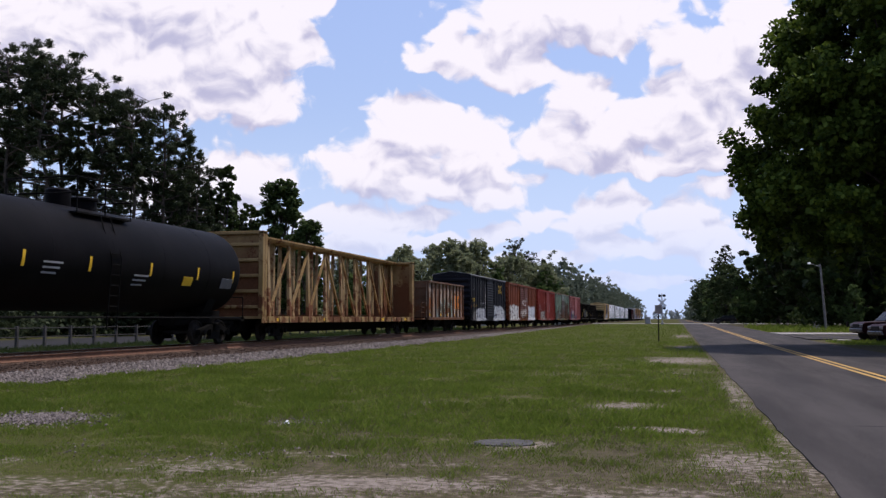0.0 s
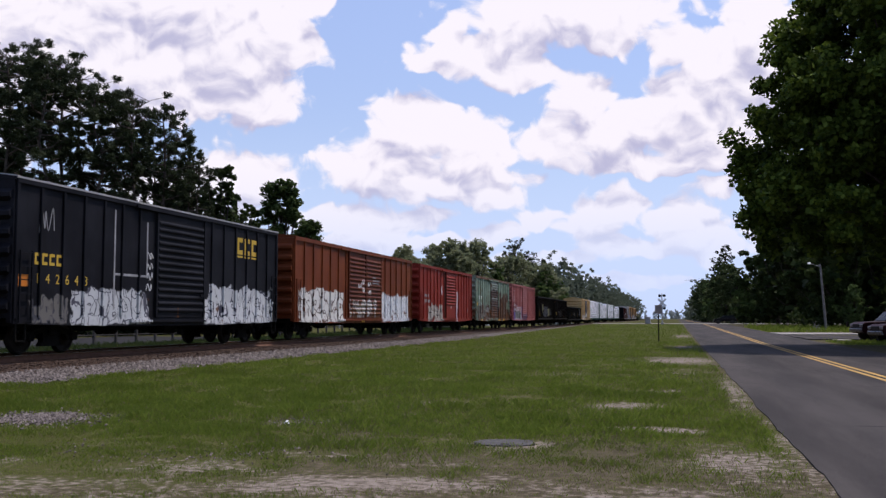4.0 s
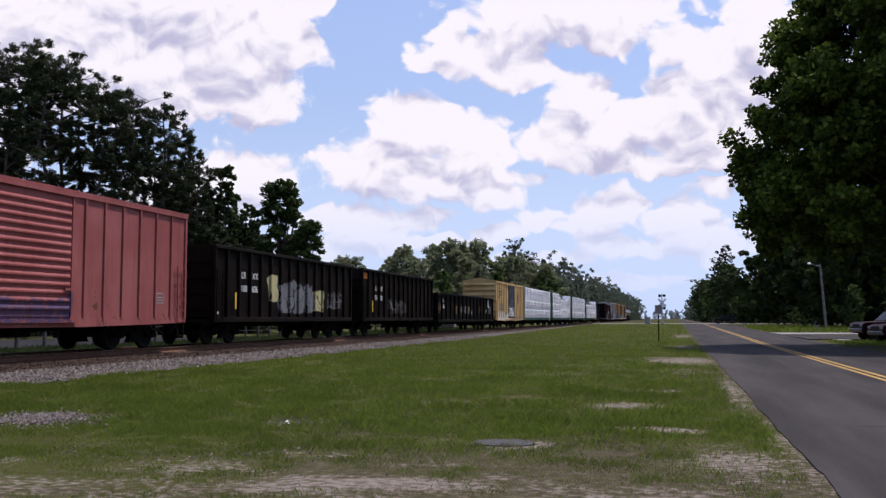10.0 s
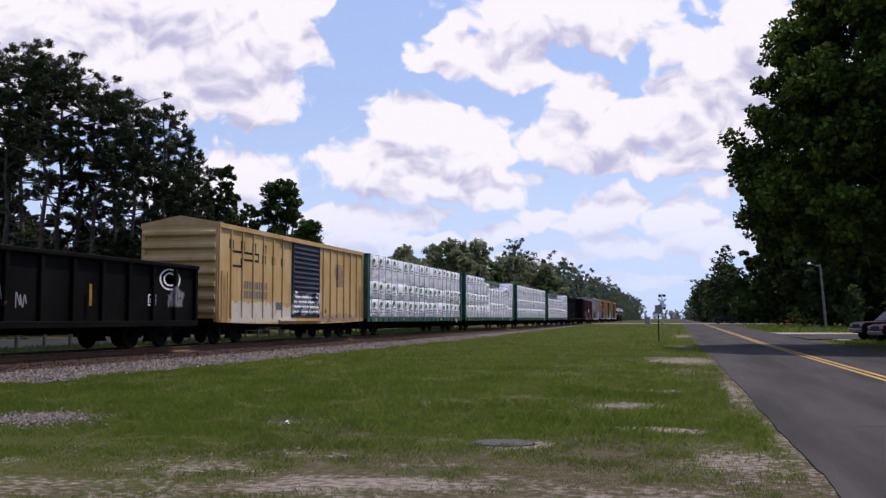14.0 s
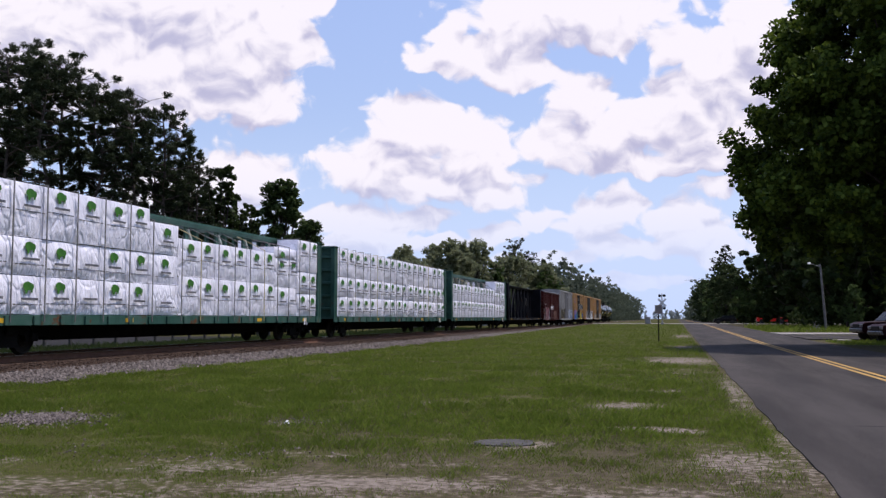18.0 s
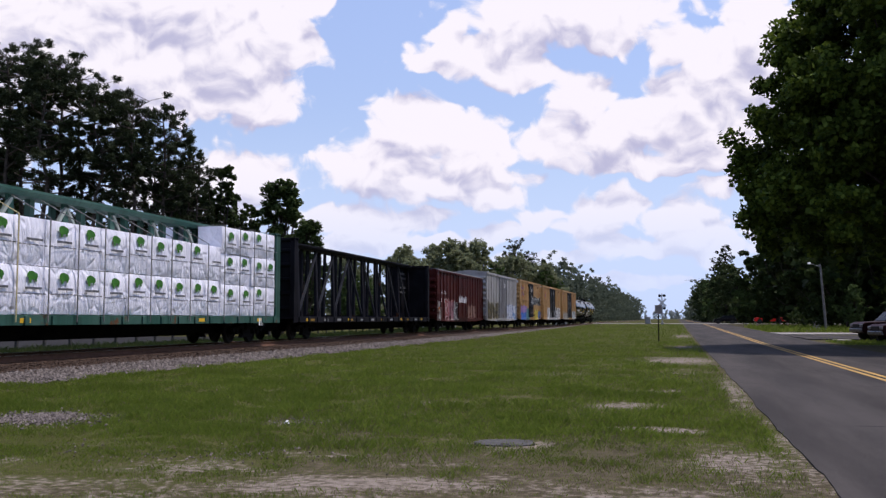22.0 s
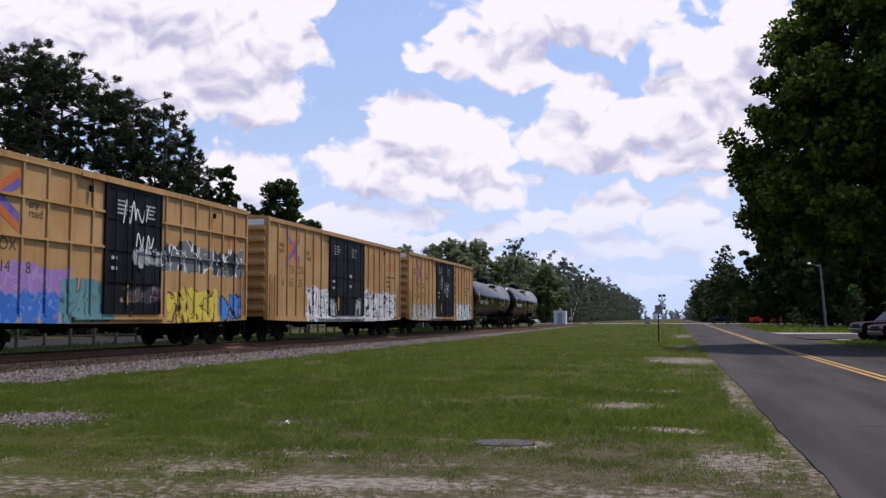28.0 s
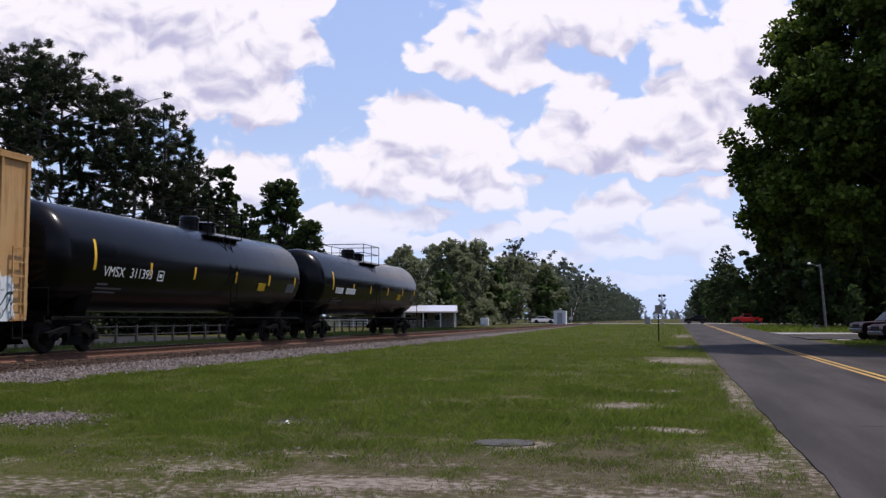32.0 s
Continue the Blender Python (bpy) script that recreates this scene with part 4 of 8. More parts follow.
                    part("door_stile", Geo().box(*xs(0.05, 0.085), y - 0.035, y + 0.035, z0 + 0.27, H - 0.22), door_paint, dr)
                for j in range(rows + 1):
                    z = z0 + 0.30 + (H - z0 - 0.56) * j / rows
                    part("door_rib", Geo().box(*xs(0.05, 0.08), a + 0.03, b - 0.03, z - 0.03, z + 0.03), door_paint, dr)
            rods = Geo()
            for y in (a + (b - a) * 0.3, a + (b - a) * 0.7):
                rods.tube((s * (x + 0.12), y, z0 + 0.3), (s * (x + 0.12), y, H - 0.3), 0.022, None, 6)
            if not corrugated:
                part("lock_rod", rods, door_paint, dr)
            hg = Geo()
            hg.box(*xs(0.10, 0.14), b - 0.42, b - 0.12, z0 + 0.95, z0 + 1.02)
            part("door_handle", hg, door_paint, dr)
        if open_gap:
            # no real opening: a near-black strip stands for the shade inside
            part("door_opening", Geo().box(*xs(0.0, 0.03), d0 - open_gap, d0 - 0.02, z0 + 0.25, H - 0.2), MAT["under"], car, "black strip for the shade in an open door's gap")
        part("door_track", Geo().box(*xs(0.03, 0.13), d0 - 1.4, d1 + 0.2, z0 + 0.10, z0 + 0.17), paint, car)
        part("door_track", Geo().box(*xs(0.05, 0.12), d0 - 1.2, d1 + 0.1, H - 0.19, H - 0.10), paint, car)
    ladder(car, 0.14, z0 + 0.1, z0 + 1.9, half + 0.055, paint)
    ladder(car, L - 0.62, z0 + 0.1, z0 + 1.9, half + 0.055, paint)
    for yy in (0.3, L - 0.3):
        g = Geo()
        g.box(half - 0.02, half + 0.03, yy - 0.2, yy - 0.16, z0 - 0.35, z0 + 0.1)
        g.box(half - 0.02, half + 0.03, yy + 0.16, yy + 0.2, z0 - 0.35, z0 + 0.1)
        g.box(half - 0.02, half + 0.03, yy - 0.2, yy + 0.2, z0 - 0.37, z0 - 0.33)
        part("step", g, MAT["under"], car)
    running_gear(car, L, y0, (2.15, L - 2.15))
    return car


def centerbeam(label, y0, L, H, paint, post_paint=None, brace_paint=None, z0=0.80, half=1.45, end_paint=None):
    """A centre-beam flat car: deck, tapered bulkheads, centre truss of paired posts and diagonals, top chord."""
    car = new_car("centerbeam_flat_car", label, y0, L)
    post_paint, brace_paint = post_paint or paint, brace_paint or paint
    g = Geo()
    g.prism([(-half, z0 - 0.02), (-half, z0 + 0.24), (half, z0 + 0.24), (half, z0 - 0.02), (half - 0.05, z0 - 0.02), (half - 0.05, z0 + 0.14), (-half + 0.05, z0 + 0.14), (-half + 0.05, z0 - 0.02)], 0, L, "y")
    part("deck", g, paint, car)
    g = Geo()
    g.box(-0.35, 0.35, 0.3, L - 0.3, z0 - 0.35, z0 + 0.12)
    g.prism([(3.6, z0 + 0.1), (L - 3.6, z0 + 0.1), (L - 5.2, z0 - 0.45), (5.2, z0 - 0.45)], -0.28, 0.28, "x")
    part("underframe", g, MAT["under"], car)
    for i in range(21):
        y = 0.6 + (L - 1.2) * i / 20
        part("stake_pocket", Geo().box(half - 0.01, half + 0.05, y - 0.09, y + 0.09, z0 - 0.02, z0 + 0.22, 0.01), paint, car)
    for e, s in ((0.0, 1), (L, -1)):
        bg = Geo()
        bg.box(-half, half, *sorted((e + s * 0.16, e + s * 0.22)), z0 + 0.2, H)
        part("bulkhead", bg, end_paint or paint, car)
        for q in (-1, 1):
            a, b = sorted((q * half, q * (half - 0.20)))
            part("bulkhead_post", Geo().box(a, b, *sorted((e, e + s * 0.42)), z0 + 0.2, H, 0.02), paint, car)
        z = z0 + 0.55
        while z < H - 0.2:
            part("bulkhead_rib", Geo().box(-half + 0.2, half - 0.2, *sorted((e + s * 0.04, e + s * 0.16)), z, z + 0.13, 0.02), paint, car)
            z += 0.62
        part("bulkhead_cap", Geo().box(-half, half, *sorted((e, e + s * 0.42)), H - 0.1, H + 0.02, 0.01), paint, car)
    # top chord and centre posts
    part("top_chord", Geo().prism([(-0.42, H - 0.05), (-0.42, H + 0.02), (0.42, H + 0.02), (0.42, H - 0.05), (0.34, H - 0.17), (-0.34, H - 0.17)], 0.4, L - 0.4, "y"), paint, car)
    n = 9
    ys = [0.9 + (L - 1.8) * i / n for i in range(n + 1)]
    for i, y in enumerate(ys):
        w = 0.24
        part("post", Geo().prism([(-0.36, z0 + 0.2), (0.36, z0 + 0.2), (0.24, H - 0.15), (0.16, H - 0.15), (0.2, z0 + 0.32), (-0.2, z0 + 0.32), (-0.16, H - 0.15), (-0.24, H - 0.15)], y - w / 2, y + w / 2, "y"), post_paint, car)
        if i < n:
            y += (L - 1.8) / n / 2
            part("middle_post", Geo().box(-0.16, 0.02, y - 0.10, y + 0.10, z0 + 0.2, H - 0.15), post_paint, car)
    for i in range(n):
        a, b = (ys[i], ys[i + 1]) if i < n // 2 else (ys[i + 1], ys[i])
        g = Geo()
        g.prism([(a - 0.06, z0 + 0.22), (a + 0.06, z0 + 0.22), (b + 0.06, H - 0.25), (b - 0.06, H - 0.25)], 0.20, 0.30, "x")
        part("diagonal_brace", g, brace_paint, car)
    part("end_wall", Geo().box(-0.06, 0.06, L - 1.9, L - 0.4, z0 + 0.2, H - 0.15), end_paint or post_paint, car)
    part("end_wall", Geo().box(-0.06, 0.06, 0.4, 1.0, z0 + 0.2, H - 0.15), post_paint, car)
    for yy in (1.4, L * 0.3, L * 0.7, L - 2.2):
        part("reflector", Geo().box(half + 0.002, half + 0.008, yy, yy + 0.42, z0 + 0.04, z0 + 0.16), MAT["yellow"], car, "yellow reflector")
    running_gear(car, L, y0, (2.3, L - 2.3))
    return car


def pack_mesh(length, height, depth, seed):
    """A wrapped bundle with slack, slightly bulging film."""
    nx, nz = 9, 6
    rnd = random.Random(seed)
    g = Geo()
    off = rnd.uniform(0, 50)

    def side(y, z, y01, z01):
        return 0.03 * noise.noise((y * 2.2 + off, z * 2.6, off)) + 0.035 * math.sin(math.pi * y01) * math.sin(math.pi * z01)
    vs, fs = [], []
    for j in range(nz + 1):
        for i in range(nx + 1):
            a, b = i / nx, j / nz
            y, z = a * length, b * height
            edge = 0.035 if (i in (0, nx) or j in (0, nz)) else 0.0
            hang = -0.03 * max(0, noise.noise((y * 1.4 + off, 3, 1))) if j == 0 else 0
            vs.append((side(y, z, a, b) - edge, y, z + hang))
    m = nx + 1
    fs += [(j * m + i, j * m + i + 1, (j + 1) * m + i + 1, (j + 1) * m + i) for j in range(nz) for i in range(nx)]
    k = len(vs)
    ring = [i for i in range(m)] + [j * m + nx for j in range(1, nz + 1)] + [nz * m + i for i in range(nx - 1, -1, -1)] + [j * m for j in range(nz - 1, 0, -1)]
    for r in ring:
        vs.append((-depth, vs[r][1], vs[r][2]))
    fs += [(ring[i], k + i, k + (i + 1) % len(ring), ring[(i + 1) % len(ring)]) for i in range(len(ring))]
    fs.append(tuple(range(k, k + len(ring))))
    g.face_set(vs, fs)
    return g.mesh("lumber_pack", MAT["wrap"], 60)


def logo_mesh(s):
    """A plain green blot, broad at the front and narrower behind, on two short stubs."""
    pts = [(-0.5, 0.05), (-0.46, 0.28), (-0.30, 0.42), (-0.05, 0.46), (0.22, 0.36), (0.44, 0.26), (0.5, 0.02), (0.40, -0.10), (0.36, -0.34), (0.24, -0.34),
           (0.20, -0.16), (-0.06, -0.20), (-0.12, -0.44), (-0.26, -0.44), (-0.32, -0.20)]
    return Geo().prism([(p[0] * s * 1.25, p[1] * s) for p in pts], 0, 0.004, "x").mesh("green_mark", MAT["logo"])


LOGO = logo_mesh(0.34)
PRINT = Geo().box(0, 0.004, -0.32, 0.32, -0.03, 0.03).mesh("print_bar", MAT["print"])
DASH = Geo()
for i in range(7):
    DASH.box(0, 0.004, -0.56 + i * 0.165, -0.56 + i * 0.165 + 0.12, -0.015, 0.015)
DASH = DASH.mesh("print_line", MAT["print"])


def lumber_load(car, L, z, plan, half=1.41):
    """Bundles strapped on both sides of the beam. plan: for each column (width, heights from below)."""
    width = sum(w for w, _ in plan)
    k = (L - 0.88) / width
    y = 0.44
    rnd = random.Random(int(car.location.y))
    for c, (w, tiers) in enumerate(plan):
        w *= k
        b = z
        for j, h in enumerate(tiers):
            me = pack_mesh(w - 0.03, h - 0.02, 0.98, rnd.random())
            jut = rnd.uniform(-0.03, 0.03)
            p = part("lumber_pack", me, None, car, "lumber bundle in white plastic wrap")
            p.location = (half + jut, y + 0.015, b)
            q = part("lumber_pack", me, None, car, "lumber bundle in white plastic wrap")
            q.location = (-half + 0.98, y + 0.015, b)
            marks = 2 if w > 1.9 else 1
            for i in range(marks):
                yy = w * (i + 0.5) / marks + rnd.uniform(-0.08, 0.08)
                up = h - 0.30 + rnd.uniform(-0.05, 0.05)
                if rnd.random() < 0.88:
                    m = part("green_mark", LOGO, None, p, "green printed mark")
                    m.location = (0.062, yy, up)
                m = part("print_bar", PRINT, None, p)
                m.location = (0.062, yy + 0.05, up - 0.28)
                m = part("print_line", DASH, None, p)
                m.location = (0.056, yy, up - 0.42)
            b += h
        n = max(1, round(w / 1.22))
        for i in range(n):
            ys = y + w * i / n + 0.02
            st = Geo()
            st.box(half + 0.095, half + 0.112, ys - 0.02, ys + 0.02, z - 0.2, b + 0.02)
            st.tube((half + 0.10, ys, b + 0.01), (0.3, ys, max(b, 4.2)), 0.014, None, 5)
            part("strap", st, MAT["strap"] if rnd.random() > 0.12 else MAT["strap_tan"], car)
        y += w


def open_car(name, label, y0, L, H, paint, z0=0.95, half=1.5, pitch=1.02, wall=0.08, floor_z=None, hopper=False, rib_paint=None, slope_end=False, ribw=0.12, end_paint=None):
    """A gondola or open hopper: walls, floor, side stakes, top rim, ends, and hopper chutes where it has them."""
    car = new_car(name, label, y0, L)
    rib_paint = rib_paint or paint
    inset = 1.1 if slope_end else 0.0
    for s in (-1, 1):
        a, b = sorted((s * half, s * (half - wall)))
        part("side_wall", Geo().box(a, b, inset, L - inset, z0, H - 0.05), paint, car)
        n = round((L - 2 * inset) / pitch)
        for i in range(n + 1):
            y = inset + ribw / 2 + (L - 2 * inset - ribw) * i / n
            a, b = sorted((s * half, s * (half + 0.10)))
            part("side_stake", Geo().box(a, b, y - ribw / 2, y + ribw / 2, z0, H - 0.1, 0.015), rib_paint, car)
        a, b = sorted((s * (half - 0.05), s * (half + 0.13)))
        part("top_rim", Geo().box(a, b, inset - 0.02, L - inset + 0.02, H - 0.12, H, 0.015), rib_paint, car)
        part("side_sill", Geo().box(*sorted((s * (half - 0.02), s * (half + 0.11))), 0, L, z0 - 0.16, z0 + 0.02, 0.01), rib_paint, car)
    for e, s in ((inset, 1), (L - inset, -1)):
        g = Geo()
        g.box(-half + 0.05, half - 0.05, *sorted((e, e + s * wall)), z0, H - 0.02)
        z = z0 + 0.3
        while z < H - 0.2:
            g.box(-half + 0.05, half - 0.05, *sorted((e - s * 0.09, e)), z, z + 0.12)
            z += 0.55
        part("end_wall", g, end_paint or paint, car)
        if slope_end:
            for q in (-1, 1):
                st = Geo()
                st.box(q * (half - 0.06) - 0.05, q * (half - 0.06) + 0.05, *sorted((e - s * 1.05, e - s * 0.95)), z0 - 0.1, z0 + 1.5)
                st.tube((q * (half - 0.06), e - s * 1.0, z0 + 1.45), (q * (half - 0.06), e, z0 + 1.45), 0.04)
                st.tube((q * (half - 0.06), e - s * 1.0, z0 + 0.8), (q * (half - 0.06), e, z0 + 0.8), 0.03)
                part("end_post", st, rib_paint, car)
    part("floor", Geo().box(-half + 0.05, half - 0.05, inset, L - inset, z0 - 0.05, z0 + 0.03), MAT["under"], car)
    g = Geo()
    g.box(-0.32, 0.32, 0.1, L - 0.1, z0 - 0.35, z0)
    g.box(-half + 0.1, half - 0.1, 0.0, 0.5, z0 - 0.18, z0)
    g.box(-half + 0.1, half - 0.1, L - 0.5, L, z0 - 0.18, z0)
    part("underframe", g, MAT["under"], car)
    if hopper:
        for f in (0.36, 0.64):
            c = L * f
            cg = Geo()
            cg.face_set([(-half + 0.15, c - 1.5, z0), (half - 0.15, c - 1.5, z0), (half - 0.15, c + 1.5, z0), (-half + 0.15, c + 1.5, z0),
                         (-half + 0.45, c - 0.35, 0.35), (half - 0.45, c - 0.35, 0.35), (half - 0.45, c + 0.35, 0.35), (-half + 0.45, c + 0.35, 0.35)],
                        [(0, 1, 5, 4), (1, 2, 6, 5), (2, 3, 7, 6), (3, 0, 4, 7), (4, 5, 6, 7)])
            part("hopper_chute", cg, MAT["under"], car)
    ladder(car, 0.12, z0 - 0.1, min(H, z0 + 1.7), half + 0.08, rib_paint)
    running_gear(car, L, y0, (1.9, L - 1.9))
    return car


def tank_car(label, y0, L, paint, r=1.53, zc=2.68, manway=0.5):
    """A tank car: barrel with dished heads, walkway and manway, railings, stub sills, saddles, ladder."""
    car = new_car("tank_car", label, y0, L, "tank car")
    prof = []
    d = 0.75
    for i in range(9):
        a = math.pi / 2 * i / 8
        prof.append((d - d * math.cos(a), max(0.02, r * math.sin(a) ** 0.75)))
    prof += [(L - p, q) for p, q in reversed(prof)]
    part("barrel", Geo().lathe(prof, 56, "y", (0, 0, zc)), paint, car, "black tank barrel", 40)
    for f in (0.17, 0.34, 0.5, 0.66, 0.83):
        part("weld_band", Geo().lathe([(L * f - 0.03, r - 0.01), (L * f - 0.03, r + 0.0012), (L * f + 0.03, r + 0.0012), (L * f + 0.03, r - 0.01)], 56, "y", (0, 0, zc)), paint, car)
    c = L * manway
    part("manway", Geo().lathe([(zc + r - 0.15, 0.45), (zc + r + 0.22, 0.45), (zc + r + 0.24, 0.52), (zc + r + 0.30, 0.52), (zc + r + 0.36, 0.30)], 20, "z", (0, c + 0.5, 0)), paint, car, "", 35)
    part("valve_housing", Geo().lathe([(zc + r - 0.15, 0.36), (zc + r + 0.42, 0.36), (zc + r + 0.48, 0.28)], 16, "z", (0, c - 0.6, 0)), paint, car, "", 35)
    g = Geo()
    for s in (-1, 1):
        g.box(*sorted((s * 0.5, s * 1.15)), c - 1.35, c + 1.35, zc + r - 0.32, zc + r - 0.27)
    part("walkway", g, MAT["under"], car)
    for s in (-1, 1):
        g = Geo()
        for y in (c - 1.35, c, c + 1.35):
            g.tube((s * 1.15, y, zc + r - 0.32), (s * 1.15, y, zc + r + 0.72), 0.02, None, 6)
        for z in (0.25, 0.70):
            g.tube((s * 1.15, c - 1.35, zc + r + z), (s * 1.15, c + 1.35, zc + r + z), 0.02, None, 6)
        part("railing", g, MAT["under"], car)
    for y in (c - 1.35, c + 1.35):
        g = Geo()
        for z in (0.25, 0.70):
            g.tube((-1.15, y, zc + r + z), (1.15, y, zc + r + z), 0.02, None, 6)
        part("railing", g, MAT["under"], car)
    g = Geo()
    for q in (-0.25, 0.25):
        g.tube((1.16, c + q, zc + r - 0.3), (1.58, c + q, zc), 0.02, None, 6)
        g.tube((1.58, c + q, zc), (1.45, c + q, 0.6), 0.02, None, 6)
    for i in range(8):
        z = 0.7 + i * 0.3
        x = 1.45 + 0.13 * min(1, (z - 0.6) / (zc - 0.6))
        g.tube((x, c - 0.25, z), (x, c + 0.25, z), 0.016, None, 5)
    part("ladder", g, MAT["under"], car)
    for e, s in ((0, 1), (L, -1)):
        g = Geo()
        g.box(-0.3, 0.3, *sorted((e - s * 0.2, e + s * 3.2)), 0.72, 1.25)
        g.box(-1.35, 1.35, *sorted((e - s * 0.15, e + s * 0.15)), 0.85, 1.02)
        for q in (-1, 1):
            g.box(q * 1.3 - 0.05, q * 1.3 + 0.05, *sorted((e - s * 0.1, e + s * 2.6)), 0.92, 1.02)
        g.prism([(-0.9, 1.15), (0.9, 1.15), (1.25, 1.95), (-1.25, 1.95)], *sorted((e + s * 1.7, e + s * 2.3)), "y")
        part("stub_sill", g, MAT["under"], car)
        hr = Geo()
        hr.tube((1.35, e, 1.0), (1.35, e, 1.75), 0.02, None, 6)
        hr.tube((1.35, e, 1.75), (-1.35, e, 1.75), 0.02, None, 6)
        hr.tube((-1.35, e, 1.0), (-1.35, e, 1.75), 0.02, None, 6)
        part("end_rail", hr, MAT["under"], car)
    part("side_rail", Geo().tube((1.42, 0.6, 0.98), (1.42, L - 0.6, 0.98), 0.03, None, 6), MAT["under"], car)
    for f in (0.10, 0.27, 0.43, 0.61, 0.78, 0.93):
        rise = 0.045 if f > 0.12 else 0.095
        a0 = math.radians(-16 if f > 0.12 else -14)
        g = Geo()
        pts = [(math.cos(a0 + k * rise) * (r + 0.008), zc + math.sin(a0 + k * rise) * (r + 0.008)) for k in range(7)]
        inner = [(math.cos(a0 + k * rise) * (r - 0.01), zc + math.sin(a0 + k * rise) * (r - 0.01)) for k in range(6, -1, -1)]
        g.prism(pts + inner, L * f, L * f + 0.11, "y")
        part("reflector", g, MAT["yellow"], car, "yellow reflective tape")
    barrel_bars(car, r, zc, L * 0.73, zc - 0.50, 0.62, 0.30, MAT["yellow"], "placard", "yellow placard")
    barrel_bars(car, r, zc, L * 0.885, zc - 0.48, 0.85, 0.36, MAT["print"], "placard", "grey placard")
    for d, w in ((0.75, 0.5), (0.86, 1.3), (0.97, 1.1)):
        barrel_bars(car, r, zc, L * 0.125, zc - d, w, 0.05, MAT["print"])
    running_gear(car, L, y0, (1.6, L - 1.6))
    return car


# ---- the train, from its head to its tail ----
def at0(a):
    """A car's place along the track at the start."""
    return 0.985 * a - 3.83


TANK_COLOUR = MAT["tank"]
TANK_MATT = painted_car("dull_black_tank_paint", (0.0030, 0.0026, 0.0029), (0.0060, 0.0052, 0.0056), 0.03, 0.1, rough=0.6, streak=0.3, spec=0.05)

# tank car at the head
c = tank_car("long black tank car with yellow tape marks", 15.8, 17.6, TANK_MATT, manway=0.5)
letters("lettering", "1482", 0.42, MAT["white"], c, on_barrel(1.53, 2.68, 2.45) @ Matrix.Translation((0.012, 3.0, -0.16)) @ TEXT_ON_SIDE)
for k in range(3):
    barrel_bars(c, 1.53, 2.68, 5.6, 2.42 - 0.14 * k, 0.8 - 0.1 * k, 0.05, MAT["print_pale"])
    barrel_bars(c, 1.53, 2.68, 9.9, 2.25 - 0.14 * k, 0.8 - 0.1 * k, 0.05, MAT["print_pale"])

# empty tan centre-beam car
tan = painted_car("tan_paint", (0.25, 0.160, 0.062), (0.32, 0.215, 0.095), 0.55, 0.7, streak=0.75, blotch=0.22)
tan_post = painted_car("tan_post_paint", (0.25, 0.165, 0.072), (0.32, 0.23, 0.12), 0.62, 0.8, streak=0.8)
tan_rusty = painted_car("rust_eaten_tan_paint", (0.24, 0.15, 0.06), (0.30, 0.20, 0.09), 0.72, 0.9, streak=0.8, blotch=0.85)
centerbeam("tan centre-beam flat car, empty and rusty", at0(39.4), 22.5, 4.41, tan, tan_post, tan, end_paint=tan_rusty)

# rusty open hopper
hop = painted_car("hopper_paint", (0.36, 0.29, 0.235), (0.27, 0.17, 0.115), 0.46, 0.5, streak=0.75, blotch=0.30,
                  tags=[(3.0, 7.3, 1.0, 2.35, (0.035, 0.055, 0.042), (0.50, 0.54, 0.46), 0.62), (2.3, 3.4, 1.0, 1.7, (0.16, 0.28, 0.28), (0.32, 0.40, 0.36), 0.5),
                        (0.2, 1.8, 1.5, 2.4, (0.36, 0.12, 0.035), (0.26, 0.09, 0.04), 0.5), (9.0, 10.6, 1.5, 3.2, (0.17, 0.075, 0.04), (0.24, 0.12, 0.07), 0.7, 1)])
hop_rib = painted_car("hopper_rib_paint", (0.085, 0.045, 0.028), (0.14, 0.078, 0.047), 0.6, 0.6)
c = open_car("hopper_car", "short open hopper car, white over rust with sprayed paint", at0(65.44), 10.7, 3.44, hop, 1.02, 1.46, 1.02, hopper=True, rib_paint=hop_rib, slope_end=False, ribw=0.10, end_paint=hop_rib)
for i in (0, 3, 5, 7, 9):
    part("reflector", Geo().box(1.465, 1.472, 0.3 + i * 1.02, 0.85 + i * 1.02, 1.14, 1.28), MAT["yellow"], c, "yellow reflector")
blocks(c, 7.35, 2.62, 1.466, 3, 0.78, MAT["orange_mark"], "three large faded orange blocks", 0.07)
placard(c, 7.6, 1.62, 1.466, 0.42, MAT["white"])
# end platforms with grab irons
for e, q in ((0, -1), (10.7, 1)):
    g = Geo()
    g.box(-1.35, 1.35, *sorted((e, e + q * 0.85)), 0.88, 0.98)
    for x in (-1.3, 1.3):
        for d in (0.1, 0.8):
            g.tube((x, e + q * d, 0.95), (x, e + q * d, 2.0), 0.035, None, 6)
        for z in (1.35, 1.68, 2.0):
            g.tube((x, e + q * 0.1, z), (x, e + q * 0.8, z), 0.025, None, 6)
    part("end_platform", g, hop_rib, c, "rusty end platform with grab irons")

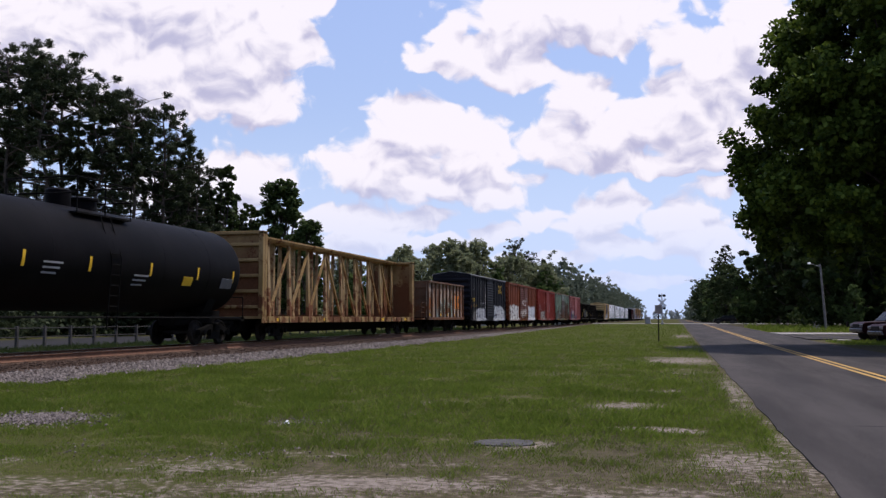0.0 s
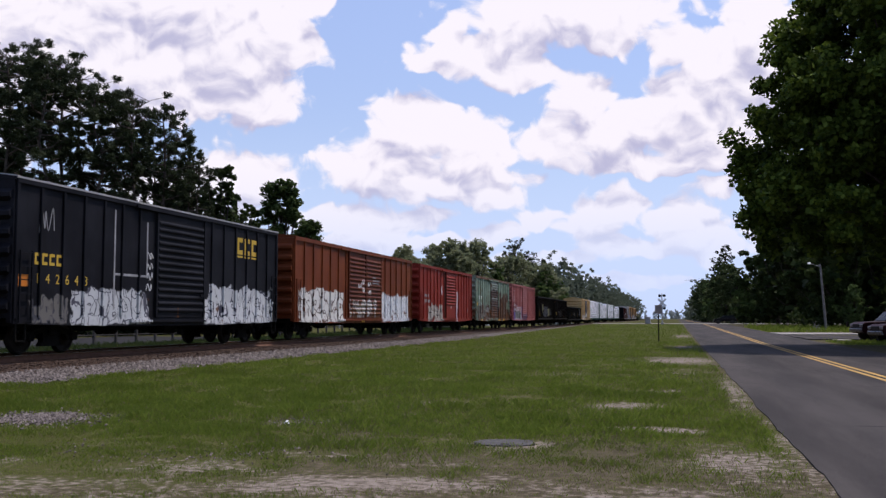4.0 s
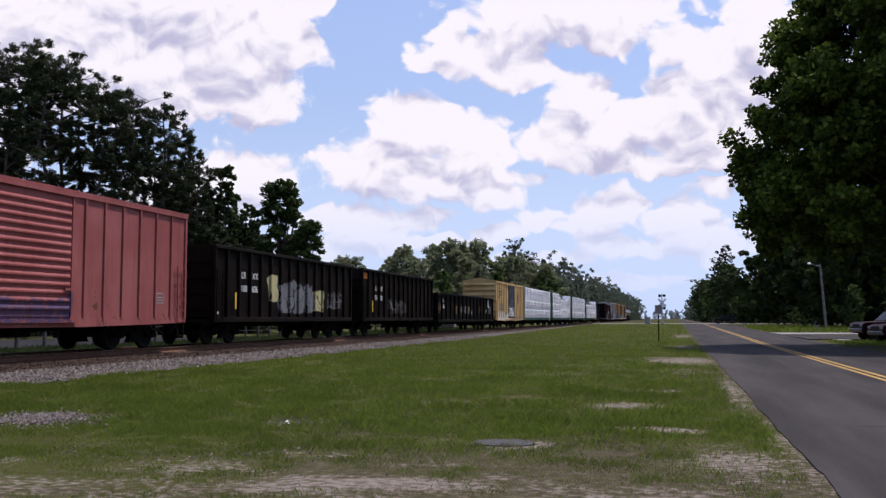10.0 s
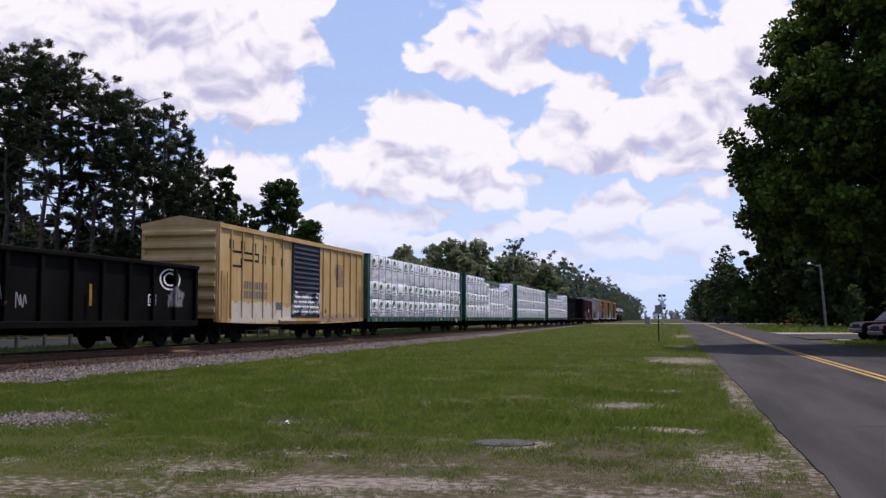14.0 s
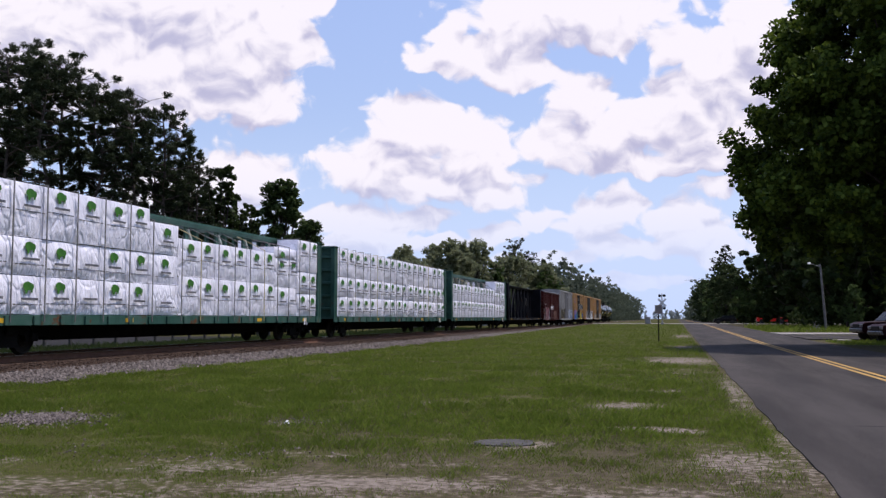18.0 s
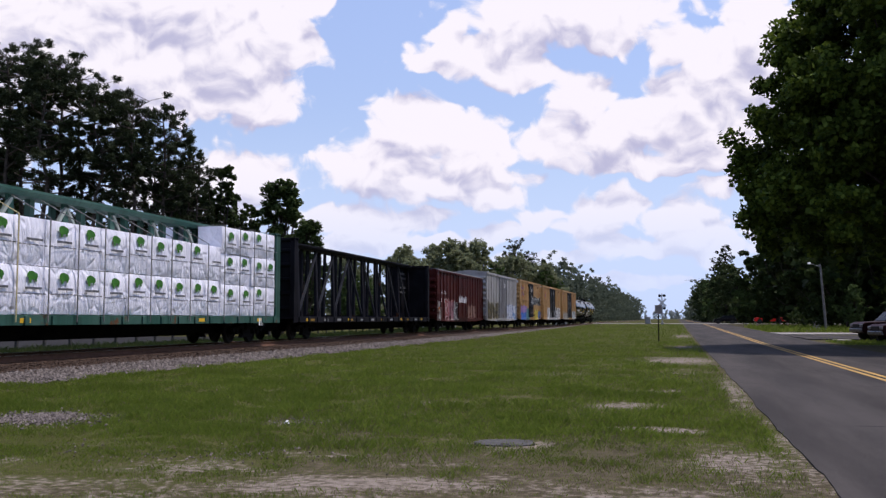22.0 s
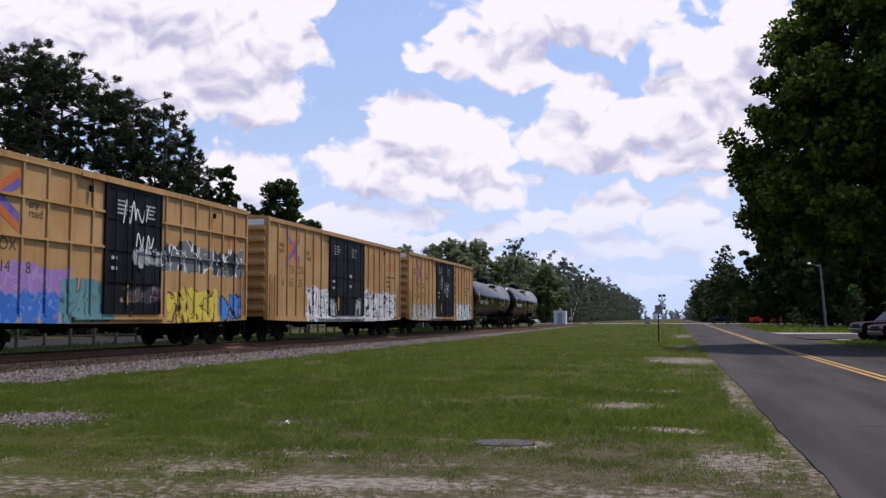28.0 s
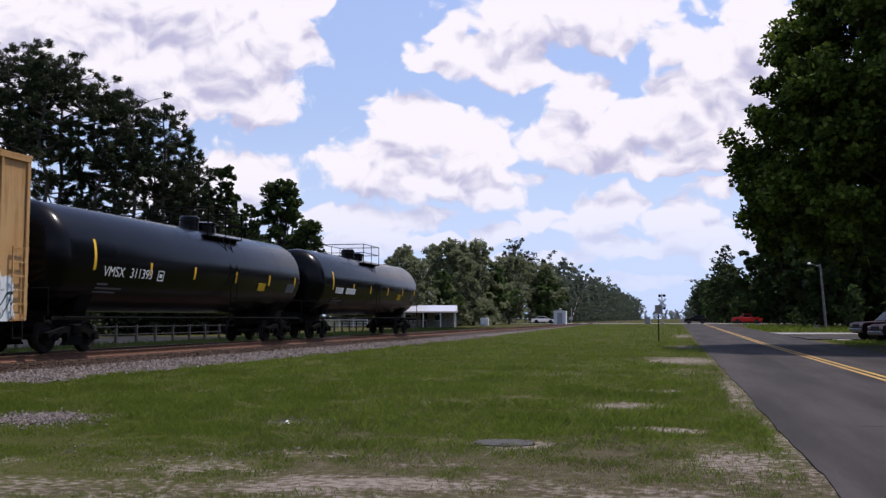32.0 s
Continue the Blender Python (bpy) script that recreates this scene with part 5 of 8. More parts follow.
# dark blue boxcar
navy = painted_car("navy_paint", (0.0085, 0.0085, 0.0110), (0.016, 0.016, 0.020), 0.10, 0.4, streak=0.4, spec=0.07,
                   tags=[(2.3, 6.3, 0.75, 1.75, (0.48, 0.49, 0.50), (0.08, 0.08, 0.10), 0.34, 1), (9.7, 15.4, 0.75, 1.65, (0.56, 0.57, 0.58), (0.05, 0.05, 0.07), 0.36, 1),
                         (10.0, 15.2, 1.5, 2.1, (0.50, 0.51, 0.52), (0.05, 0.05, 0.07), 0.5), (0.6, 2.2, 0.8, 1.5, (0.14, 0.13, 0.12), (0.06, 0.06, 0.07), 0.3)])
c = boxcar("dark blue boxcar with white sprayed paint along its foot", at0(79.0), 15.9, 4.47, navy, roof=MAT["roof_grey"], corrugated=True, doors=(0.41, 0.61), peak=0.22)
blocks(c, 0.78, 2.62, 1.503, 4, 0.30, MAT["tape_bright"], "four small yellow blocks")
for k, digit in enumerate("142648"):
    side_text(c, digit, 0.82 + k * 0.41, 1.85, 0.36, 1.503, MAT["tape_bright"])
blocks(c, 12.3, 3.95, 1.503, 3, 0.62, MAT["tape_bright"], "three large yellow blocks", 0.05)
for y, z0, z1 in ((4.30, 1.2, 4.1), (6.05, 2.2, 3.9)):
    part("worn_line", Geo().box(1.503, 1.506, y, y + 0.07, z0, z1), MAT["print_pale"], c, "pale worn paint line")
part("worn_line", Geo().box(1.503, 1.506, 4.37, 6.05, 2.2, 2.27), MAT["print_pale"], c)
scrawl(c, 0.95, 3.95, 0.55, 0.95, 1.503, MAT["print_pale"], 3, 6)
for k in range(4):
    scrawl(c, 6.1, 3.0 - 0.32 * k, 0.32, 0.25, 1.503, MAT["white"], 40 + k, 4)
part("reflector", Geo().box(1.503, 1.51, 0.15, 0.55, 1.75, 2.05), MAT["orange_mark"], c)

# orange-brown boxcar
orange = painted_car("orange_paint", (0.128, 0.029, 0.009), (0.165, 0.042, 0.014), 0.30, 0.5, streak=0.5,
                     tags=[(0.5, 6.3, 0.75, 2.25, (0.66, 0.65, 0.62), (0.10, 0.07, 0.06), 0.62, 1),
                           (12.5, 18.0, 0.75, 2.30, (0.66, 0.68, 0.70), (0.30, 0.32, 0.38), 0.45, 1)])
orange_door = painted_car("rusty_orange_door_paint", (0.088, 0.022, 0.010), (0.125, 0.034, 0.014), 0.42, 0.8, streak=0.7,
                          tags=[(6.9, 9.4, 0.95, 1.9, (0.45, 0.42, 0.38), (0.09, 0.04, 0.03), 0.4), (9.7, 11.4, 1.0, 1.9, (0.52, 0.52, 0.50), (0.10, 0.05, 0.04), 0.5)])
c = boxcar("orange-brown boxcar with white sprayed paint", at0(97.01), 18.6, 4.47, orange, orange_door, corrugated=True, doors=(0.37, 0.66), double=True, rib=1.1)
# raised near-black strip imitates the shade in the gap between the leaves
part("door_gap", Geo().box(1.552, 1.58, 9.46, 9.66, 1.05, 4.2), MAT["under"], c, "black strip for the shade between the door leaves")
bars(c, 10.6, 3.15, 1.605, [(0, 0.6, 0.07), (0.16, 1.1, 0.07), (0.30, 1.0, 0.07)], MAT["print_pale"])
for k, (y, z) in enumerate(((8.2, 2.75), (8.75, 2.95), (8.8, 2.55), (9.9, 2.45), (9.75, 2.9))):
    scrawl(c, y, z, 0.5, 0.28, 1.605, MAT["white"], 60 + k, 4, 0.05)
part("reflector", Geo().box(1.532, 1.54, 9.0, 9.5, 0.75, 0.86), MAT["yellow"], c, "yellow reflector")

# red boxcar with a door ajar
red = painted_car("red_paint", (0.185, 0.021, 0.013), (0.225, 0.031, 0.020), 0.10, 0.35, streak=0.3,
                  tags=[(2.2, 6.3, 0.75, 1.85, (0.40, 0.37, 0.33), (0.07, 0.05, 0.05), 0.75), (10.3, 11.0, 0.75, 2.9, (0.50, 0.52, 0.56), (0.38, 0.20, 0.20), 0.6)])
c = boxcar("red boxcar with its sliding door ajar", at0(117.86), 15.9, 4.42, red, corrugated=True, doors=(0.443, 0.635), open_gap=0.42, foot_plate=0.75)
bars(c, 1.3, 2.55, 1.503, [(0, 1.1, 0.20), (0.36, 1.4, 0.20)], MAT["print_pale"], label="faded white number")
scrawl(c, 5.7, 3.3, 0.45, 0.85, 1.503, MAT["white"], 11, 6, 0.05)
scrawl(c, 4.6, 2.95, 0.3, 0.16, 1.503, MAT["white"], 12, 3, 0.06)
part("spot", Geo().lathe([(1.555, 0.10), (1.56, 0.10)], 14, "x", (0, 8.6, 1.75)), MAT["white"], c, "white round spot")
placard(c, 14.0, 1.72, 1.503, 0.42, MAT["print_pale"])

# faded green boxcar, heavily rusted
RUST_ = (0.050, 0.023, 0.014)
teal = painted_car("faded_green_paint", (0.145, 0.210, 0.155), (0.225, 0.295, 0.230), 0.44, 0.7, streak=0.75, blotch=0.16,
                   tags=[(0.6, 6.4, 0.75, 2.1, (0.055, 0.044, 0.038), (0.36, 0.33, 0.30), 0.6), (9.7, 15.4, 0.72, 1.9, RUST_, (0.10, 0.055, 0.035), 0.7, 1), (10.6, 15.2, 1.5, 3.3, (0.055, 0.025, 0.015), (0.11, 0.055, 0.035), 0.55)])
teal_door = painted_car("rusted_door_paint", (0.15, 0.185, 0.16), (0.19, 0.22, 0.19), 0.55, 0.9, streak=0.8,
                        tags=[(5.8, 10.4, 0.7, 3.5, (0.040, 0.019, 0.012), (0.07, 0.038, 0.024), 0.9, 1), (6.6, 9.4, 2.5, 2.9, (0.13, 0.14, 0.12), (0.04, 0.02, 0.012), 0.4)])
rusty_roof = painted_car("rusty_roof", (0.13, 0.075, 0.05), (0.23, 0.17, 0.13), 0.7, 0.5, blotch=0.5)
c = boxcar("faded green boxcar with large rust stains", at0(135.71), 15.9, 4.44, teal, teal_door, corrugated=True, doors=(0.40, 0.61), roof=rusty_roof, chord=rusty_roof)
for text, y in (("71", 1.0), ("39", 1.98)):
    side_text(c, text, y, 2.0, 0.42, 1.503, MAT["white"])
for text, y in (("DR", 1.0), ("NC", 1.98)):
    bars(c, y, 2.85, 1.503, [(0, 0.5, 0.30)], MAT["white"])
part("reflector", Geo().box(1.503, 1.51, 0.35, 0.85, 2.05, 2.3), MAT["yellow"], c)
part("patch", Geo().box(1.503, 1.507, 4.6, 5.4, 1.5, 1.9), MAT["print_pale"], c, "grey painted patch")
placard(c, 13.2, 1.72, 1.503, 0.42, MAT["print_pale"])
for y in (2.2, 5.4, 10.2, 12.6):
    part("reflector", Geo().box(1.532, 1.54, y, y + 0.5, 0.76, 0.88), MAT["yellow"], c, "yellow reflector")

# faded pink-red boxcar
pink = painted_car("faded_red_paint", (0.27, 0.078, 0.072), (0.335, 0.110, 0.102), 0.14, 0.4, streak=0.4,
                   tags=[(0.6, 6.5, 0.8, 2.2, (0.09, 0.07, 0.26), (0.22, 0.08, 0.12), 0.5), (1.9, 6.2, 0.78, 2.15, (0.42, 0.27, 0.25), (0.60, 0.57, 0.58), 0.62), (2.2, 6.0, 0.9, 1.7, (0.10, 0.11, 0.10), (0.40, 0.38, 0.38), 0.8), (6.6, 9.6, 0.8, 1.5, (0.08, 0.05, 0.10), (0.16, 0.07, 0.08), 0.5)])
c = boxcar("faded pinkish-red boxcar with sprayed paint", at0(153.58), 15.8, 4.40, pink, corrugated=True, doors=(0.41, 0.61))
part("number_patch", Geo().box(1.502, 1.505, 0.9, 2.95, 1.62, 2.62), plain("dark_red_patch", (0.10, 0.03, 0.03), (0.14, 0.045, 0.045), 0.7), c, "dark red patch under the number")
for text, y, z in (("BK", 1.25, 2.2), ("TY", 2.15, 2.2), ("151", 1.18, 1.74), ("404", 2.12, 1.74)):
    side_text(c, text, y, z, 0.36, 1.506, MAT["white"])
for k in range(4):
    scrawl(c, 0.85, 3.85 - 0.3 * k, 0.85, 0.26, 1.503, MAT["white"], 20 + k, 7, 0.03)
scrawl(c, 0.1, 2.2, 0.6, 0.3, 1.503, MAT["print_pale"], 25, 5)
scrawl(c, 0.2, 1.4, 0.9, 0.4, 1.503, MAT["print_pale"], 26, 6)
placard(c, 14.0, 1.75, 1.503, 0.42, MAT["print_pale"])
for y, z in ((5.85, 3.15), (6.1, 2.85)):
    scrawl(c, y, z, 0.28, 0.12, 1.503, MAT["white"], 27, 3, 0.05)

# two brown coal gondolas
brown_ = ((0.0062, 0.0040, 0.0032), (0.0135, 0.0086, 0.0064))
gon1 = painted_car("dark_brown_paint", *brown_, 0.06, 0.3, streak=0.4, spec=0.05,
                   tags=[(4.7, 5.7, 1.6, 2.75, (0.46, 0.42, 0.22), (0.40, 0.37, 0.2), 0.9, 1), (9.4, 10.8, 1.25, 2.2, (0.46, 0.42, 0.24), (0.30, 0.27, 0.14), 0.6, 1), (5.7, 9.6, 1.15, 2.5, (0.17, 0.17, 0.18), (0.03, 0.03, 0.033), 0.72), (11.2, 13.4, 1.4, 2.2, (0.02, 0.016, 0.014), (0.24, 0.24, 0.25), 0.4)])
gon2 = painted_car("dark_brown_paint", *brown_, 0.10, 0.4, streak=0.4, spec=0.05, tags=[(4.6, 8.6, 1.2, 2.0, (0.012, 0.009, 0.008), (0.20, 0.19, 0.18), 0.5)])
for a, L, paint, number in ((171.63, 14.6, gon1, "606"), (188.23, 14.7, gon2, "600")):
    yl = 2.27 if number == "606" else 2.2
    c = open_car("gondola_car", "tall dark brown gondola car with white lettering", at0(a), L, 3.56, paint, 0.98, 1.48, 0.95, ribw=0.12)
    for text, y, z in (("LR", yl, 2.45), ("XX", yl + 0.95, 2.45), ("100", yl - 0.04, 1.95), (number, yl + 0.91, 1.95)):
        side_text(c, text, y, z, 0.36, 1.486, MAT["white"])
    bars(c, 0.25, 1.2, 1.486, [(0, 0.2, 0.1)], MAT["white"])
    part("reflector", Geo().box(1.585, 1.592, 1.55, 1.68, 1.3, 1.9), MAT["yellow"], c)
part("top_band", Geo().box(1.482, 1.486, 0.15, 1.1, 3.05, 3.35), MAT["orange_mark"], c, "orange end band")

# low black gondola
black_gon = painted_car("black_gondola_paint", (0.0040, 0.0034, 0.0032), (0.0085, 0.0072, 0.0066), 0.05, 0.2, streak=0.3, spec=0.04,
                        tags=[(18.6, 19.6, 1.3, 1.8, (0.20, 0.20, 0.21), (0.03, 0.03, 0.03), 0.35)])
c = open_car("gondola_car", "long low black gondola car", at0(204.47), 20.4, 2.72, black_gon, 0.86, 1.48, 1.36, ribw=0.15)
side_text(c, "TILX", 1.62, 2.12, 0.34, 1.488, MAT["white"])
side_text(c, "35033", 1.56, 1.68, 0.34, 1.488, MAT["white"])
for k, (y, z, w, h) in enumerate(((0.45, 2.15, 0.85, 0.75), (7.5, 1.95, 0.55, 0.7), (8.9, 1.95, 0.6, 0.7), (10.2, 1.95, 0.6, 0.75), (11.3, 1.6, 0.4, 0.4), (5.8, 1.8, 0.35, 0.5))):
    scrawl(c, y, z, w, h, 1.488, MAT["print_pale"], 80 + k, 6, 0.035)
placard(c, 17.4, 1.7, 1.488, 0.45, MAT["white"])
for r in (0.30, 0.17):
    ring = Geo().lathe([(1.484, r), (1.49, r), (1.49, r + 0.05), (1.484, r + 0.05)], 20, "x", (0, 0, 2.2)).mesh("owner_mark", MAT["white"])
    ring.transform(Matrix.Translation((0, 18.7, 0)) @ Matrix.Diagonal((1, 1.9, 1, 1)))
    part("owner_mark", ring, None, c, "white rings")
for y in (0.2, 5.6, 9.9, 14.2):
    part("reflector", Geo().box(1.585, 1.592, y, y + 0.12, 1.3, 1.9), MAT["tape"], c)

# yellow boxcar with a dark blue door
rail_yellow = painted_car("yellow_paint", (0.45, 0.29, 0.115), (0.54, 0.375, 0.18), 0.12, 0.5, streak=0.35,
                          tags=[(0.9, 7.0, 0.78, 1.55, (0.56, 0.50, 0.42), (0.46, 0.40, 0.32), 0.9), (12.0, 13.2, 2.4, 3.6, (0.30, 0.20, 0.12), (0.10, 0.07, 0.06), 0.4), (9.6, 15.0, 0.78, 1.2, (0.34, 0.24, 0.16), (0.2, 0.13, 0.08), 0.6)])
blue_door = painted_car("dark_blue_door_paint", (0.030, 0.033, 0.050), (0.045, 0.048, 0.066), 0.1, 0.4, tags=[(5.0, 11.0, 1.1, 2.1, (0.55, 0.55, 0.55), (0.10, 0.10, 0.13), 0.5)])
c = boxcar("yellow boxcar with a dark blue sliding door", at0(226.78), 16.1, 4.36, rail_yellow, blue_door, corrugated=True, doors=(0.415, 0.61), peak=0.28)
for y, z in ((0.85, 3.84), (1.8, 3.84), (2.8, 3.84), (3.75, 3.84), (3.72, 3.42), (4.62, 3.42), (5.55, 3.42)):
    g = Geo()
    g.box(1.503, 1.507, y, y + 0.09, z - 0.34, z)
    g.box(1.503, 1.507, y + 0.09, y + 0.34, z - 0.08, z)
    g.box(1.503, 1.507, y + 0.26, y + 0.34, z - 0.34, z - 0.08)
    part("owner_mark", g, MAT["black"], c, "squarish black mark")
g = Geo()
for a0, a1, b0, b1 in ((1.0, 3.4, 3.38, 3.46), (1.0, 1.08, 2.85, 3.46), (1.0, 1.8, 2.85, 2.93), (1.8, 1.88, 2.85, 3.2), (1.8, 3.4, 3.12, 3.2), (3.32, 3.4, 3.12, 3.46)):
    g.box(1.503, 1.507, a0, a1, b0, b1)
part("owner_mark", g, MAT["black"], c, "angular black line mark")
bars(c, 1.9, 2.35, 1.503, [(0, 2.3, 0.28), (0.36, 2.3, 0.28)], MAT["print"], label="dark number")
part("patch", Geo().box(1.503, 1.507, 5.1, 5.8, 1.3, 1.6), MAT["print"], c)

# four green centre-beam cars with wrapped lumber
green = painted_car("green_car_paint", (0.028, 0.088, 0.066), (0.062, 0.125, 0.098), 0.22, 0.45, streak=0.5)
pale_brace = painted_car("pale_brace_paint", (0.26, 0.30, 0.26), (0.34, 0.37, 0.32), 0.3, 0.3)
T3 = (0.98, 0.96, 1.38)
T2 = (1.24, 1.24)
LOW3 = (1.08, 1.05, 0.72)
PLANS = [
    [(2.45, T3)] * 9,
    [(2.45, T3)] * 3 + [(1.7, (0.98, 0.96, 1.0)), (2.45, (1.30, 1.26)), (2.45, (1.30, 1.26)), (2.45, (1.30, 1.26)), (2.2, (1.20, 1.20, 0.45)), (2.2, T3)],
    [(2.45, T3)] * 9,
    [(2.45, T2)] * 6 + [(2.45, (1.25, 1.22)), (2.45, (1.14, 1.12, 0.98)), (2.2, (1.14, 1.12, 1.02))],
]
for a, plan in zip((244.26, 268.81, 293.91, 318.92), PLANS):
    c = centerbeam("green centre-beam flat car loaded with white-wrapped lumber", at0(a), 22.95, 4.40, green, green, pale_brace)
    lumber_load(c, 22.95, 1.06, plan)
    bars(c, 20.9, 0.98, 1.455, [(0, 0.4, 0.3)], MAT["white"])

# empty dark blue centre-beam car
dark = painted_car("dark_blue_paint", (0.0085, 0.0080, 0.0105), (0.016, 0.015, 0.019), 0.12, 0.3, streak=0.3, spec=0.05)
dark_brace = painted_car("worn_blue_paint", (0.028, 0.029, 0.034), (0.05, 0.051, 0.056), 0.3, 0.3, spec=0.06)
c = centerbeam("dark blue centre-beam flat car, empty", at0(343.75), 23.1, 4.40, dark, dark, dark_brace)
for i in range(12):
    part("reflector", Geo().box(1.452, 1.458, 1.9 + i * 1.75, 2.4 + i * 1.75, 0.84, 0.94), MAT["print_pale"] if i % 3 else MAT["tape"], c)
bars(c, 20.2, 3.4, 0.07, [(0, 0.16, 0.9), (1.0, 0.16, 0.9)], MAT["grey_metal"])
bars(c, 20.9, 3.9, 0.07, [(0, 1.2, 0.12), (0.3, 1.3, 0.12), (0.9, 1.2, 0.12), (1.2, 1.3, 0.12)], MAT["print"])

# dark red boxcar
wine = painted_car("dark_red_paint", (0.045, 0.0055, 0.0038), (0.062, 0.0085, 0.006), 0.14, 0.4, streak=0.4,
                   tags=[(0.1, 1.0, 0.78, 2.2, (0.50, 0.49, 0.48), (0.05, 0.03, 0.03), 0.6), (2.4, 5.2, 0.78, 2.35, (0.22, 0.035, 0.035), (0.48, 0.40, 0.38), 0.6), (3.4, 6.4, 0.9, 2.2, (0.26, 0.12, 0.14), (0.025, 0.015, 0.018), 0.8), (5.0, 6.5, 0.78, 2.2, (0.02, 0.015, 0.02), (0.46, 0.46, 0.46), 0.45), (6.6, 9.5, 2.1, 2.6, (0.66, 0.66, 0.68), (0.12, 0.05, 0.06), 0.25), (9.7, 12.9, 0.95, 2.0, (0.22, 0.13, 0.10), (0.07, 0.02, 0.02), 0.6)])
c = boxcar("dark red boxcar with sprayed paint along its foot", at0(368.99), 15.8, 4.33, wine, doors=(0.41, 0.61), rib=1.0, roof=MAT["roof_grey"])
for text, y, z in (("WR", 1.12, 2.62), ("WK", 2.1, 2.62), ("47", 1.16, 2.1), ("05", 2.12, 2.1)):
    side_text(c, text, y, z, 0.36, 1.503, MAT["white"])
part("reflector", Geo().box(1.503, 1.51, 0.5, 1.1, 1.5, 1.75), MAT["orange_mark"], c)

# silver boxcar
silver = painted_car("silver_paint", (0.33, 0.315, 0.30), (0.41, 0.395, 0.38), 0.14, 0.5, streak=0.45,
                     tags=[(0.4, 5.8, 0.85, 2.4, (0.05, 0.045, 0.04), (0.26, 0.21, 0.08), 0.6), (10.0, 15.3, 0.9, 2.3, (0.62, 0.64, 0.68), (0.08, 0.14, 0.34), 0.45), (13.6, 15.2, 0.85, 1.6, (0.10, 0.24, 0.50), (0.55, 0.57, 0.6), 0.4)])
silver_door = painted_car("grey_door_paint", (0.17, 0.165, 0.17), (0.23, 0.225, 0.23), 0.2, 0.5, streak=0.6)
c = boxcar("tall silver-grey boxcar with sprayed paint", at0(386.84), 15.8, 4.96, silver, silver_door, doors=(0.385, 0.615), rib=0.78, roof=MAT["roof_grey"], double=True)
bars(c, 8.3, 4.2, 1.605, [(0, 0.5, 0.4)], MAT["white"])

# three yellow boxcars with black double plug doors
yel = (0.40, 0.228, 0.088), (0.47, 0.292, 0.130)
YEL1 = painted_car("golden_yellow_paint", *yel, 0.10, 0.6, streak=0.55,
                   tags=[(0.5, 5.0, 1.5, 2.3, (0.30, 0.18, 0.42), (0.36, 0.25, 0.46), 0.5, 1), (0.5, 4.9, 0.75, 1.6, (0.04, 0.13, 0.44), (0.10, 0.26, 0.60), 0.45), (4.6, 7.0, 0.8, 2.0, (0.12, 0.26, 0.27), (0.03, 0.10, 0.12), 0.42),
                         (10.0, 13.6, 0.8, 1.95, (0.62, 0.50, 0.08), (0.07, 0.015, 0.02), 0.56), (13.7, 15.4, 0.8, 1.9, (0.07, 0.24, 0.62), (0.03, 0.03, 0.05), 0.5), (9.3, 15.6, 2.45, 3.4, (0.03, 0.045, 0.05), (0.70, 0.71, 0.71), 0.55)])
YEL2 = painted_car("golden_yellow_paint", *yel, 0.10, 0.6, streak=0.55,
                   tags=[(4.2, 18.2, 0.72, 2.40, (0.68, 0.68, 0.69), (0.02, 0.02, 0.025), 0.42, 1)])
YEL3 = painted_car("golden_yellow_paint", *yel, 0.10, 0.6, streak=0.55,
                   tags=[(0.6, 8.6, 0.75, 1.9, (0.46, 0.45, 0.42), (0.16, 0.13, 0.09), 0.5), (13.0, 18.4, 0.75, 2.1, (0.62, 0.66, 0.66), (0.03, 0.06, 0.07), 0.6)])
BLACK_DOOR1 = painted_car("black_door_paint", (0.008, 0.008, 0.010), (0.017, 0.017, 0.020), 0.08, 0.4,
                          tags=[(8.0, 10.6, 2.55, 3.1, (0.40, 0.42, 0.42), (0.02, 0.02, 0.02), 0.35), (7.4, 10.4, 1.4, 1.9, (0.05, 0.05, 0.05), (0.35, 0.22, 0.24), 0.6)])
BLACK_DOOR2 = painted_car("black_door_paint", (0.008, 0.008, 0.010), (0.017, 0.017, 0.020), 0.08, 0.4, tags=[(7.0, 7.9, 0.95, 1.9, (0.46, 0.46, 0.47), (0.03, 0.03, 0.03), 0.35), (10.9, 11.6, 1.1, 2.0, (0.50, 0.50, 0.51), (0.03, 0.03, 0.03), 0.3)])
BLACK_DOOR3 = painted_car("black_door_paint", (0.008, 0.008, 0.010), (0.017, 0.017, 0.020), 0.08, 0.4, tags=[(9.0, 10.6, 2.6, 3.5, (0.03, 0.03, 0.03), (0.36, 0.36, 0.36), 0.35)])
BROWN_PRINT = plain("faded_dark_stencil", (0.05, 0.034, 0.024), (0.13, 0.085, 0.05), 0.8)
DULL_WHITE = plain("dull_white_stencil", (0.34, 0.34, 0.35), (0.50, 0.50, 0.50), 0.7)
PURPLE = plain("faded_purple_paint", (0.12, 0.08, 0.26), (0.18, 0.12, 0.32), 0.6)
ORANGE2 = plain("faded_orange_paint", (0.42, 0.10, 0.025), (0.50, 0.15, 0.05), 0.6)
